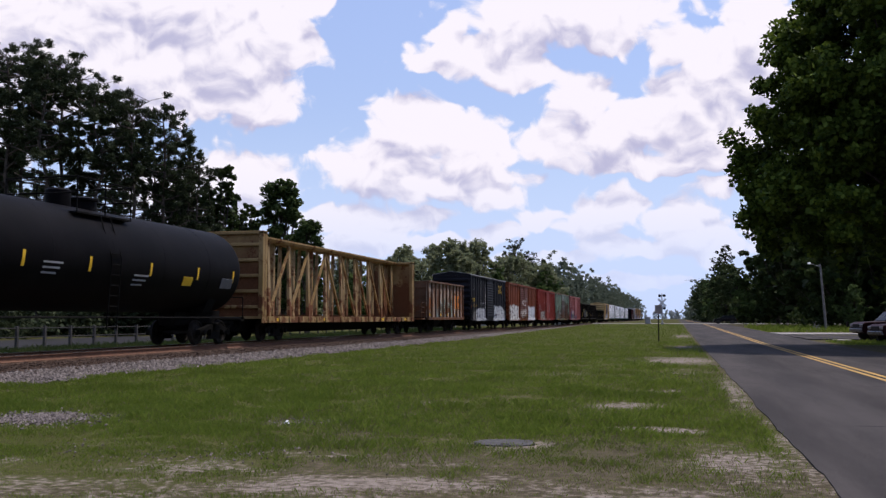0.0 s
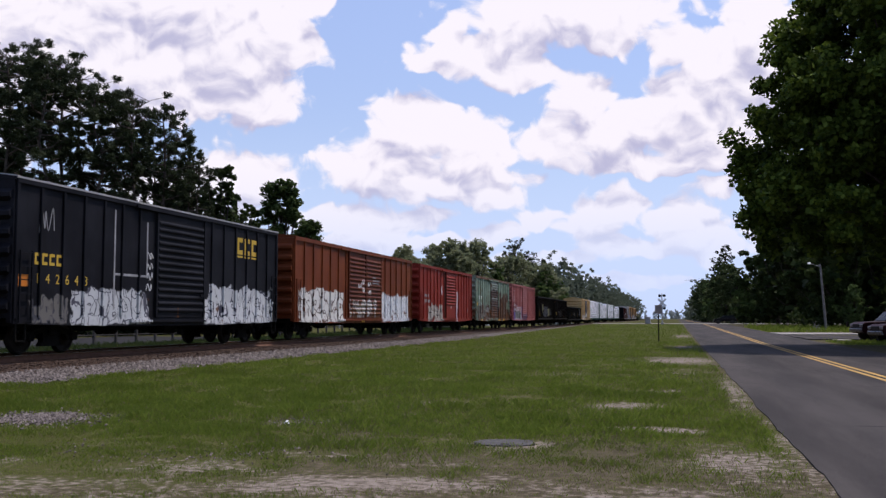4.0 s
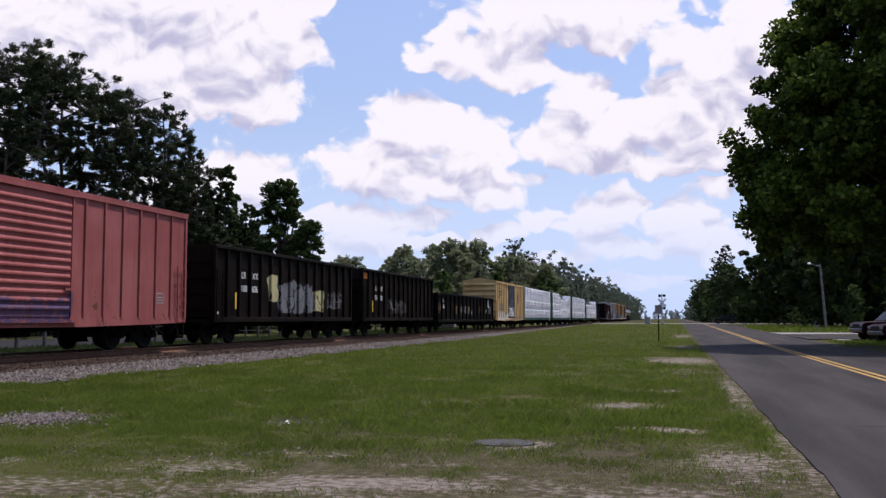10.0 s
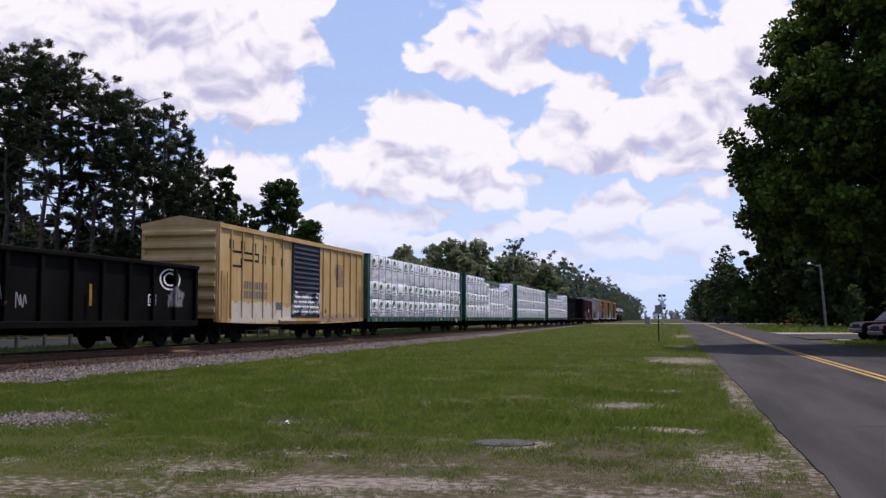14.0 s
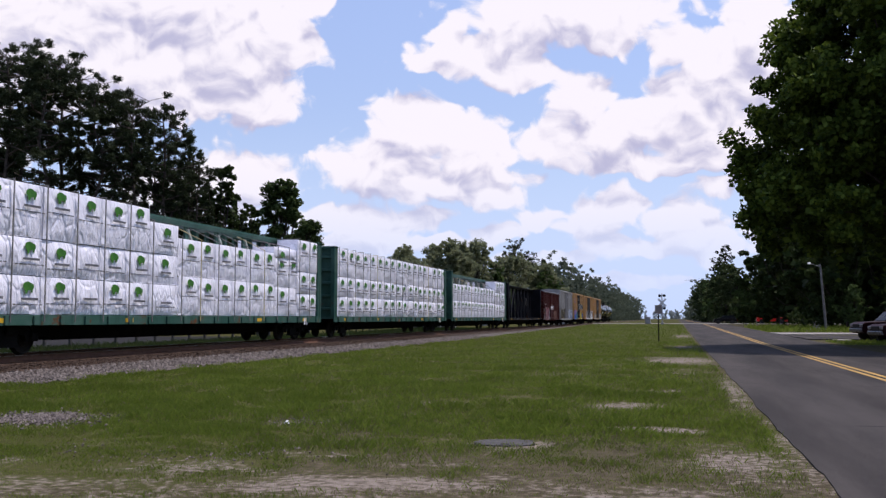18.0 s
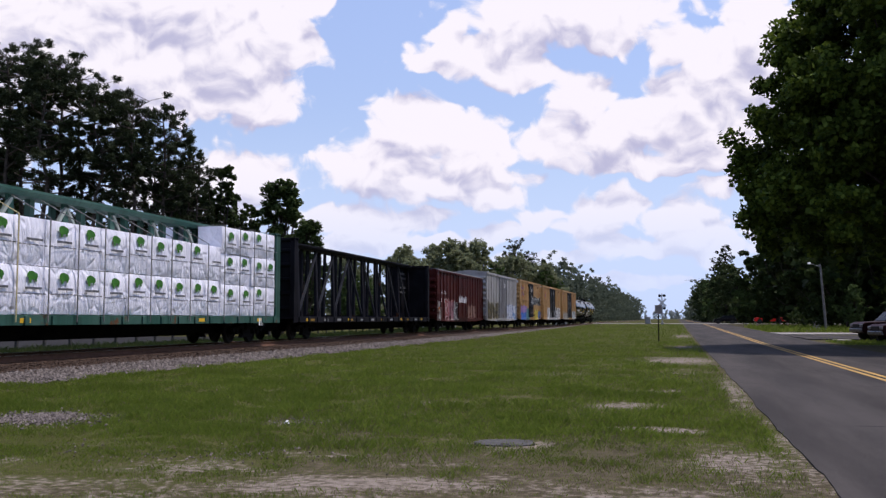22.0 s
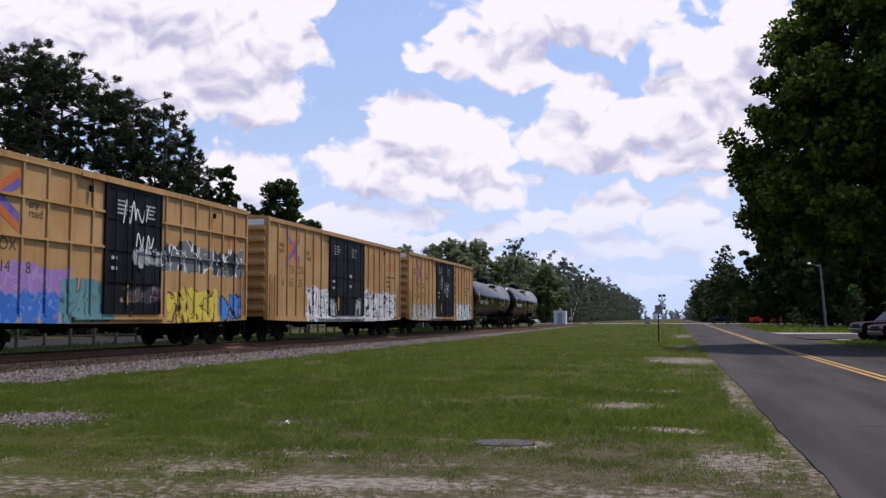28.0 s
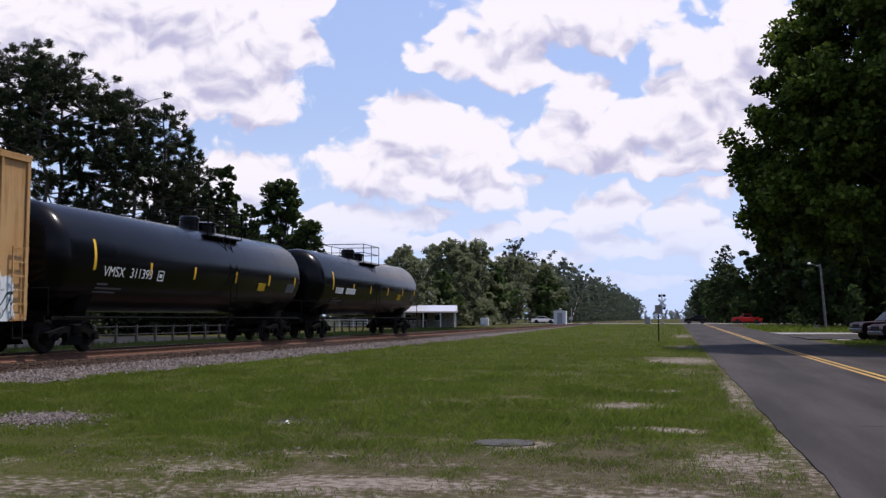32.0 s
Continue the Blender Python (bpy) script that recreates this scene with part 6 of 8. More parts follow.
for a, L, paint, door, d in ((405.06, 15.85, YEL1, BLACK_DOOR1, (0.41, 0.605)), (423.06, 18.85, YEL2, BLACK_DOOR2, (0.37, 0.64)), (444.05, 18.85, YEL3, BLACK_DOOR3, (0.37, 0.64))):
    c = boxcar("tall golden-yellow boxcar with black double doors and sprayed paint", at0(a), L, 5.02, paint, door, doors=d, rib=0.98, double=True, z0=0.82)
    if paint is YEL1:
        for z in (2.95, 3.95):
            part("belt_rail", Geo().box(1.50, 1.562, 0.1, d[0] * L, z, z + 0.07), paint, c)
            part("belt_rail", Geo().box(1.50, 1.562, d[1] * L, L - 0.1, z, z + 0.07), paint, c)
        yc, hw = 1.95, 0.95
    else:
        yc, hw = 2.62, 0.76
    # two crossed bands, each half purple and half orange
    for q in (-1, 1):
        for k, mat in ((0, PURPLE), (1, ORANGE2)):
            o = 0.25 * (k - 1) * q
            p = [(yc - hw + 0.0, 3.88 - q * 0.58 + o), (yc + hw, 3.88 + q * 0.58 + o), (yc + hw, 3.88 + q * 0.58 + o + 0.25 * q), (yc - hw, 3.88 - q * 0.58 + o + 0.25 * q)]
            part("crossed_band", Geo().prism(p, 1.502, 1.505 + 0.002 * (q > 0), "x"), mat, c, "purple or orange diagonal band")
    side_text(c, "any", yc + hw + 0.35 if paint is YEL1 else 4.12, 3.74, 0.30, 1.503, MAT["black"])
    side_text(c, "road", yc + hw + 0.35 if paint is YEL1 else 4.12, 3.50, 0.30, 1.503, MAT["black"])
    if paint is not YEL1:
        side_text(c, "next", 1.12, 3.92, 0.30, 1.503, MAT["black"])
        side_text(c, "load", 1.12, 3.68, 0.30, 1.503, MAT["black"])
    if paint is YEL1:
        marks = (("FB", 1.22, 2.62), ("OX", 2.20, 2.62), ("5", 0.60, 2.08), ("02", 1.24, 2.08), ("14", 2.22, 2.08), ("8", 3.2, 2.08))
    elif paint is YEL2:
        marks = (("TB", 2.18, 2.85), ("OX", 3.14, 2.85), ("6", 1.50, 2.30), ("65", 2.22, 2.30), ("25", 3.2, 2.30))
    else:
        marks = (("TB", 2.18, 2.85), ("OX", 3.14, 2.85), ("6", 1.50, 2.22), ("66", 2.22, 2.22), ("07", 3.2, 2.22), ("2", 4.2, 2.22))
        for k in range(5):
            scrawl(c, d[1] * L + 0.35, 4.5 - 0.5 * k, 0.4, 0.42, 1.503, BROWN_PRINT, 90 + k, 5)
        scrawl(c, d[0] * L + 0.7, 3.95, 0.9, 1.1, 1.592, DULL_WHITE, 97, 8)
    if paint is YEL1:
        scrawl(c, d[0] * L + 0.9, 4.45, 1.4, 0.75, 1.592, MAT["white"], 98, 9, 0.05)
        scrawl(c, d[0] * L + 1.6, 3.55, 0.9, 0.6, 1.592, MAT["white"], 99, 7, 0.05)
    for text, y, z in marks:
        side_text(c, text, y, z, 0.50 if paint is not YEL1 else 0.42, 1.503, BROWN_PRINT)
    y1 = L * 0.86
    for i in range(3):
        a = y1 + i * 0.55
        pts = [(a + 0.15, 3.56), (a + 0.30, 3.56), (a + 0.30, 3.92), (a + 0.45, 3.92), (a + 0.45, 4.02), (a, 4.02), (a, 3.92), (a + 0.15, 3.92)]
        part("owner_mark", Geo().prism(pts, 1.503, 1.507, "x"), ORANGE2, c, "rust-red block mark")
    bars(c, y1, 3.3, 1.503, [(0, 1.5, 0.09), (0.26, 0.9, 0.09), (0.52, 0.9, 0.09)], BROWN_PRINT)
    dm = (d[0] + d[1]) / 2 * L
    bars(c, d[0] * L + 0.55, 4.40, 1.592, [(0, 0.6, 0.05), (0.12, 0.75, 0.05), (0.24, 0.7, 0.05), (0.36, 0.5, 0.05)], DULL_WHITE)
    bars(c, dm + 0.5, 4.40, 1.592, [(0, 0.7, 0.05), (0.12, 0.6, 0.05), (0.24, 0.45, 0.05), (0.36, 0.6, 0.05)], DULL_WHITE)
    bars(c, dm + 0.2, 3.1, 1.592, [(0, 0.3, 0.14), (0.5, 0.25, 0.14)], DULL_WHITE)
    bars(c, d[0] * L + 0.3, 2.75, 1.592, [(0, 0.35, 0.1), (0.3, 0.3, 0.1)], DULL_WHITE)
    part("warning_tape", Geo().box(1.592, 1.596, d[0] * L + 1.1, d[0] * L + 1.2, 1.35, 1.95), MAT["yellow"], c)
    part("end_board", Geo().box(-1.4, 1.4, -0.045, -0.032, 4.66, 4.92), MAT["white"], c, "white strip across the car's end")
    g = Geo()
    g.box(1.555, 1.62, L * 0.36, L * 0.36 + 0.12, 4.45, 4.62)
    g.box(1.555, 1.62, L * 0.82, L * 0.82 + 0.12, 4.45, 4.62)
    part("bracket", g, MAT["under"], c)

# two black tank cars at the tail
c = tank_car("long black tank car with white lettering", 453.5, 17.4, TANK_COLOUR, manway=0.6)
for text, y in (("VMSX", 2.25), ("311393", 3.62)):
    letters("lettering", text, 0.42, MAT["white"], c, on_barrel(1.53, 2.68, 2.32) @ Matrix.Translation((0.012, y, -0.16)) @ TEXT_ON_SIDE)
g = Geo()
for a0, a1, b0, b1 in ((5.2, 5.55, 2.10, 2.13), (5.2, 5.55, 2.40, 2.43), (5.2, 5.23, 2.1, 2.43), (5.52, 5.55, 2.1, 2.43), (5.3, 5.45, 2.2, 2.32)):
    g.box(-0.02, 0.012, a0, a1, b0 - 2.3, b1 - 2.3)
g = g.mesh("outline_mark", MAT["white"])
g.transform(on_barrel(1.53, 2.68, 2.32))
part("outline_mark", g, None, c)
c = tank_car("long black tank car at the train's tail", 472.7, 17.4, TANK_COLOUR, manway=0.5)
barrel_bars(c, 1.53, 2.68, 2.2, 2.30, 1.1, 0.28, MAT["white"], label="white number")
barrel_bars(c, 1.53, 2.68, 3.7, 2.30, 1.4, 0.28, MAT["white"], label="white number")


# ---- trees ----
def facets(name, corners, material):
    """A mesh of loose faces from an array (faces, corners, 3)."""
    n, k = corners.shape[:2]
    me = bpy.data.meshes.new(name)
    me.vertices.add(n * k)
    me.vertices.foreach_set("co", corners.reshape(-1).astype(np.float32))
    me.loops.add(n * k)
    me.loops.foreach_set("vertex_index", np.arange(n * k, dtype=np.int32))
    me.polygons.add(n)
    me.polygons.foreach_set("loop_start", np.arange(0, n * k, k, dtype=np.int32))
    me.update(calc_edges=True)
    me.materials.append(material)
    return me


def leaf_cloud(rng, centres, radii, counts, size, flat=0.8, slim=0.34, clump=0.36):
    """Leaves in small clumps round cluster centres, as an array of rhombs."""
    out = []
    for c, r, n in zip(centres, radii, counts):
        k = max(3, n // 55)
        d = rng.normal(size=(k, 3))
        d /= np.linalg.norm(d, axis=1)[:, None]
        hub = np.asarray(c) + d * (r * rng.uniform(0.2, 1.0, k) ** 0.7)[:, None] * (1, 1, flat)
        which = rng.integers(0, k, n)
        e = rng.normal(size=(n, 3))
        e /= np.linalg.norm(e, axis=1)[:, None]
        p = hub[which] + e * (clump * r * rng.uniform(0, 1, n) ** 0.5)[:, None] * (1, 1, 0.8)
        u = rng.normal(size=(n, 3)) * (1, 1, 0.6) + e * 0.5
        u /= np.linalg.norm(u, axis=1)[:, None]
        w = rng.normal(size=(n, 3)) * (1, 1, 0.5)
        w -= (w * u).sum(1)[:, None] * u
        w /= np.linalg.norm(w, axis=1)[:, None]
        s = size * rng.uniform(0.6, 1.4, n)[:, None]
        out.append(np.stack([p - u * s * 0.5, p + w * s * slim, p + u * s * 0.5, p - w * s * slim], 1))
    return np.concatenate(out)


def trunk_geo(g, pts, r0, r1, n=9):
    for i in range(len(pts) - 1):
        a, b = i / (len(pts) - 1), (i + 1) / (len(pts) - 1)
        g.tube(pts[i], pts[i + 1], r0 + (r1 - r0) * a, r0 + (r1 - r0) * b, n)


def broadleaf(seed, h, r, base, n_clusters, leaves, leaf, material, name="tree", label="", flat=0.8, wild=0.25, taper=0.0, core=0.06, clump=0.36):
    """A tree with a bent trunk, limbs to each cluster, and leaves. base: height of the crown's foot; r: crown radius."""
    rng = np.random.default_rng(seed)
    t = thing(name, label, "tree", "trees")
    g = Geo()
    trunk = [Vector((0, 0, -0.3))]
    for i in range(1, 6):
        trunk.append(Vector((rng.normal() * 0.12 * i ** 0.5, rng.normal() * 0.12 * i ** 0.5, h * 0.8 * i / 5)))
    trunk_geo(g, trunk, 0.018 * h + 0.06, 0.04)
    cs, rs, ns = [], [], []
    for i in range(n_clusters):
        f = (i + 0.5) / n_clusters
        a = i * 2.39996 + rng.uniform(-0.4, 0.4)
        z = base + (h - base) * (f ** 0.9)
        mid = (z - base) / (h - base)
        width = r * math.sqrt(max(0.06, 1 - (2 * mid - 0.85) ** 2 / 1.5)) * rng.uniform(1 - wild * 2, 1 + wild * 0.5)
        width *= 1 - taper * mid
        rr = width * (0.35 + 0.6 * rng.uniform() ** 0.6)
        c = (math.cos(a) * rr, math.sin(a) * rr, z)
        cs.append(c)
        rs.append(r * rng.uniform(0.16, 0.30))
        k = min(len(trunk) - 1, max(1, int(5 * max(0.25, (z / h) * 0.72))))
        start = trunk[k]
        bend = (start + Vector(c)) / 2 + Vector((0, 0, -0.06 * h))
        trunk_geo(g, [start, bend, Vector(c)], 0.05 + 0.004 * h, 0.02, 6)
    total = sum(x ** 2 for x in rs)
    ns = [int(leaves * x ** 2 / total) for x in rs]
    part("trunk", g, MAT["bark"], t, "", 60)
    crown = leaf_cloud(rng, cs, rs, ns, leaf, flat, 0.34, clump)
    if core:
        # larger, darker foliage deep inside closes the crown
        inner = [(c[0] * 0.5, c[1] * 0.5, base + (c[2] - base) * 0.86) for c in cs]
        crown = np.concatenate([crown, leaf_cloud(rng, inner, [x * 1.1 for x in rs], [max(4, int(x * core)) for x in ns], leaf * 2.6, flat, 0.34, 0.6)])
    part("crown", facets("crown", crown, material), None, t)
    return t


def pine(seed, h, leaves, label, foot=0.42):
    """A tall pine: bare trunk, crooked forking limbs, round tufts of needles at the twigs' ends. foot: the lowest limb, as a share of its height."""
    rng = np.random.default_rng(seed)
    t = thing("pine_tree", label, "tree", "trees")
    g = Geo()
    trunk = [Vector((0, 0, -0.3))]
    for i in range(1, 8):
        trunk.append(Vector((rng.normal() * 0.10 * i ** 0.6, rng.normal() * 0.10 * i ** 0.6, h * 0.97 * i / 7)))
    trunk_geo(g, trunk, 0.26, 0.06)
    cs, rs = [], []
    n = 34
    for i in range(n):
        f = i / (n - 1)
        z = h * (foot + (0.97 - foot) * f)
        reach = h * 0.125 * math.sqrt(max(0.05, 1 - ((f - 0.42) / 0.68) ** 2)) * rng.uniform(0.6, 1.15)
        a = i * 2.39996 + rng.uniform(-0.6, 0.6)
        k = min(6, int(z / h / 0.97 * 7))
        s0 = trunk[k].lerp(trunk[k + 1], min(1.0, z / h / 0.97 * 7 - k))
        tip = s0 + Vector((math.cos(a) * reach, math.sin(a) * reach, reach * rng.uniform(0.0, 0.5)))
        mid = (s0 + tip) / 2 + Vector((rng.normal() * 0.15, rng.normal() * 0.15, -0.07 * reach))
        trunk_geo(g, [s0, mid, tip], 0.085, 0.03, 5)
        if f < 0.45 and rng.uniform() < 0.85 - f:
            continue
        for j in range(int(rng.integers(2, 5))):
            q = mid.lerp(tip, 0.25 + 0.85 * rng.uniform())
            e = q + Vector((rng.normal() * 0.75, rng.normal() * 0.75, rng.uniform(-0.1, 0.7)))
            trunk_geo(g, [q, e], 0.03, 0.015, 4)
            cs.append(tuple(e))
            rs.append(rng.uniform(0.36, 0.72))
    total = sum(x ** 2 for x in rs)
    ns = [int(leaves * x ** 2 / total) for x in rs]
    part("trunk", g, MAT["bark"], t, "", 60)
    part("crown", facets("crown", leaf_cloud(rng, cs, rs, ns, 0.30, 0.75, 0.14, 0.55), MAT["leaf_pine"]), None, t)
    return t


def plant(proto, x, y, turn, size, z=None):
    """A copy of a tree elsewhere, turned and resized."""
    t = copy_thing(proto, pose(x, y, (ground_z(y) if z is None else z), 0, 0, turn))
    t.scale = (size, size, size)
    return t


def place(proto, x, y, turn=0):
    proto.matrix_world = pose(x, y, ground_z(y), 0, 0, turn)


rt = random.Random(5)
pines = [pine(s, 22, 16000, "tall dark pine with a bare trunk", f) for s, f in ((1, 0.40), (2, 0.46), (3, 0.34))]
place(pines[0], -58.6, 74, 20)
pines[0].scale = (1.18,) * 3
place(pines[1], -63.0, 82, 100)
pines[1].scale = (1.26,) * 3
place(pines[2], -53.4, 72, 180)
pines[2].scale = (1.09,) * 3
for k, x, y, s in [(0, -55.2, 77, 1.16), (1, -54.5, 79, 1.09), (2, -49.6, 74, 0.99), (0, -51.5, 80, 1.03), (1, -47.0, 76, 0.97), (0, -45.2, 78, 0.94), (2, -47.0, 86, 0.83), (0, -43.8, 82, 0.72), (1, -63.8, 76, 1.23), (2, -70.5, 80, 1.27), (2, -61.7, 97, 1.08), (0, -56.7, 96, 1.0), (1, -52.9, 95, 0.86)]:
    plant(pines[k], x, y, rt.uniform(0, 360), s)
understory = [broadleaf(11, 9, 3.6, 0.8, 26, 9000, 0.36, MAT["leaf_pine"], "understory_tree", "dark low tree under the pines"),
              broadleaf(12, 7, 3.2, 0.4, 22, 8000, 0.34, MAT["leaf_pine"], "understory_tree", "dark low tree under the pines")]
place(understory[0], -52, 80)
place(understory[1], -46, 76)
for i in range(20):
    x = rt.uniform(-74, -40.5)
    y = 73 + rt.uniform(0, 22) + (x + 58) * 0.2
    plant(understory[i % 2], x, y, rt.uniform(0, 360), rt.uniform(0.7, 1.15))
gum = broadleaf(21, 14.4, 3.1, 2.5, 64, 15000, 0.34, MAT["leaf_gum"], "broadleaf_tree", "broad-leaved tree with an open crown", wild=0.3, core=0.0, clump=0.62)
place(gum, -36.9, 86)
plant(gum, -33.5, 84, 150, 0.72)
round_oak = broadleaf(23, 16.5, 2.9, 3.0, 46, 14000, 0.30, MAT["leaf_oak"], "broadleaf_tree", "dark rounded tree at the edge of the pines", wild=0.15, core=0.03)
place(round_oak, -44.5, 88)
for x, y, k in [(-73.2, 92, 1.4), (-77.6, 92, 1.39), (-54.3, 95, 1.09), (-51.7, 96, 1.0)]:
    plant(round_oak, x, y, 40 * y, k)
plant(round_oak, -43.0, 92, 60, 0.78)
plant(round_oak, -45.7, 94, 170, 0.89)

oaks = [broadleaf(s, 13, 5.2, 1.2, 34, 11000, 0.46, MAT["leaf_oak"], "oak_tree", "spreading dark green oak") for s in (31, 32)]
light = broadleaf(33, 11, 4.2, 0.8, 30, 9000, 0.42, MAT["leaf_light"], "young_tree", "lighter green leafy tree", wild=0.35)
# oaks beyond the railway, with haze as well as moss in the leaf colour
hazed_oaks = [broadleaf(s, 13, 5.2, 0.8, 46, 22000, 0.30, MAT["leaf_olive"], "oak_tree", "spreading olive-green oak, moss and haze in its leaf colour", wild=0.3, core=0.02) for s in (34, 35)]
place(hazed_oaks[0], -34.5, 146)
place(hazed_oaks[1], -38, 154, 80)
place(oaks[0], 30, 124)
place(oaks[1], 26, 138, 80)
place(light, -31.5, 168)
for i, (p, x, y, s) in enumerate([(hazed_oaks[0], -41, 143, 0.92), (hazed_oaks[1], -33, 158, 1.06), (hazed_oaks[0], -36, 168, 1.0), (hazed_oaks[1], -30.5, 178, 0.95), (light, -27, 203, 1.0), (hazed_oaks[0], -33, 200, 1.1), (hazed_oaks[1], -37, 134, 0.72), (light, -42, 128, 0.62),
                              (light, -46, 132, 0.7), (hazed_oaks[1], -49, 140, 0.8), (hazed_oaks[0], -53, 150, 0.8), (light, -57, 146, 0.8), (hazed_oaks[1], -62, 150, 0.8), (pines[1], -33, 199, 0.78), (pines[0], -31, 207, 0.70), (hazed_oaks[0], -27.5, 204, 0.9), (light, -26, 214, 0.85),
                              (hazed_oaks[1], -29, 214, 1.0), (pines[2], -30, 222, 0.66), (light, -34, 140, 0.75), (hazed_oaks[0], -46, 160, 0.95)]):
    plant(p, x, y, 37 * i, s)

# the near tree on the right and the wood behind it
def lobed_tree(seed, label, heights, reach, lobes, leaves, leaf):
    """A big shade tree whose crown is built of dense rounded lobes. heights, reach: the crown's half width by height."""
    rng = np.random.default_rng(seed)
    t = thing("sycamore_tree", label, "tree", "trees")
    g = Geo()
    top, foot = heights[-1], heights[0]
    trunk = [Vector((0.25 * math.sin(i * 1.3), 0.25 * math.cos(i * 1.7), top * 0.85 * i / 6 - 0.3)) for i in range(7)]
    trunk_geo(g, trunk, 0.48, 0.08)
    faces = []
    for i in range(lobes):
        f = (i + 0.5) / lobes
        z = foot + (top - foot) * f
        r = rng.uniform(0.8, 1.9)
        out = max(0.3, np.interp(z, heights, reach) - r * 0.8) * (rng.uniform(0.84, 1.04) if i % 4 else rng.uniform(0.3, 0.7))
        a = i * 2.39996 + rng.uniform(-0.35, 0.35)
        c = np.array((math.cos(a) * out, math.sin(a) * out, z))
        start = trunk[max(2, min(5, int(6 * z / top * 0.9)))]
        trunk_geo(g, [start, (start + Vector(c)) / 2 + Vector((0, 0, 0.3)), Vector(c)], 0.10, 0.03, 6)
        # tufts of leaves on the lobe's skin
        k = 16
        hub = rng.normal(size=(k, 3))
        hub /= np.linalg.norm(hub, axis=1)[:, None]
        hub = c + hub * (r * rng.uniform(0.55, 1.0, k))[:, None] * (1, 1, 0.85)
        n = int(leaves * r * r / (lobes * 1.9))
        d = rng.normal(size=(n, 3))
        d /= np.linalg.norm(d, axis=1)[:, None]
        p = hub[rng.integers(0, k, n)] + d * (0.44 * r * rng.uniform(0.35, 1.0, n))[:, None] * (1, 1, 0.8)
        u = rng.normal(size=(n, 3)) + d * 0.8
        u /= np.linalg.norm(u, axis=1)[:, None]
        w = np.cross(u, rng.normal(size=(n, 3)) + (0, 0, 0.8))
        w /= np.linalg.norm(w, axis=1)[:, None]
        s = leaf * rng.uniform(0.6, 1.4, n)[:, None]
        faces.append(np.stack([p - u * s * 0.5, p + w * s * 0.40, p + u * s * 0.5, p - w * s * 0.40], 1))
        # foliage inside the lobe and towards the trunk
        faces.append(leaf_cloud(rng, [c * (0.75, 0.75, 1)], [r * 0.9], [110], leaf * 1.5, 0.85, 0.36, 0.6))
    part("trunk", g, MAT["bark"], t, "", 60)
    core = [(0, 0, foot + (top - foot) * (k + 0.7) / 9) for k in range(8)]
    faces.append(leaf_cloud(rng, core, [0.55 * np.interp(c[2], heights, reach) for c in core], [1900] * 8, leaf * 1.7, 0.7, 0.36, 0.5))
    part("crown", facets("crown", np.concatenate(faces), MAT["leaf_near"]), None, t)
    return t


mid = broadleaf(36, 13, 4.4, 0.6, 44, 13000, 0.38, MAT["leaf_mid"], "young_tree", "mid-green leafy tree beside the road", wild=0.3, core=0.03)
place(mid, 10.6, 214)
big = lobed_tree(46, "large broad-leaved tree overhanging the road", [5.6, 6.6, 8.0, 9.85, 14.0, 18.0, 22.5], [8.9, 9.6, 9.6, 9.6, 8.4, 6.8, 2.8], 170, 200000, 0.27)
place(big, 12.6, 53.0)
second = lobed_tree(47, "large dark broad-leaved tree by the road", [3.0, 5.5, 10.0, 15.0, 20.0], [5.5, 7.5, 8.0, 6.5, 2.5], 80, 60000, 0.34)
place(second, 23.5, 66)
plant(second, 31, 76, 120, 1.0)
for i, (p, x, y, s) in enumerate([(oaks[0], 19.5, 119, 1.15), (oaks[1], 21.5, 124, 1.15), (oaks[0], 23, 119, 1.2), (oaks[1], 28, 116, 1.25), (oaks[0], 33, 112, 1.3), (oaks[1], 19.5, 133, 1.15), (oaks[0], 22, 130, 1.2), (oaks[1], 24, 124, 1.25),
                              (oaks[1], 38, 120, 1.3), (oaks[0], 21.5, 148, 1.2), (light, 19.0, 112.5, 0.45), (light, 24, 112, 0.5), (understory[1], 28, 111, 0.8), (understory[0], 34, 112, 0.9), (understory[1], 38, 112, 0.9), (oaks[0], 18.5, 150, 1.45), (oaks[1], 22, 162, 1.5), (oaks[0], 27, 155, 1.5), (oaks[1], 17.0, 173, 1.3), (oaks[0], 33, 165, 1.5),
                              (mid, 12.2, 206, 0.9), (pines[2], 11.2, 226, 0.78), (light, 14.0, 204, 0.8), (light, 9.8, 230, 0.95), (mid, 17, 210, 1.05), (oaks[1], 22, 205, 1.1), (light, 12.5, 224, 0.9), (mid, 9.4, 246, 0.85),
                              (pines[0], 10.2, 238, 0.70), (light, 27, 203, 0.9), (oaks[1], 32, 206, 1.1), (mid, 8.6, 270, 0.9), (light, 9.0, 258, 0.9), (mid, 8.4, 295, 0.95), (mid, 8.2, 320, 0.95), (understory[0], 19.5, 198.5, 0.5), (understory[1], 24, 197, 0.6)]):
    plant(p, x, y, 53 * i, s)


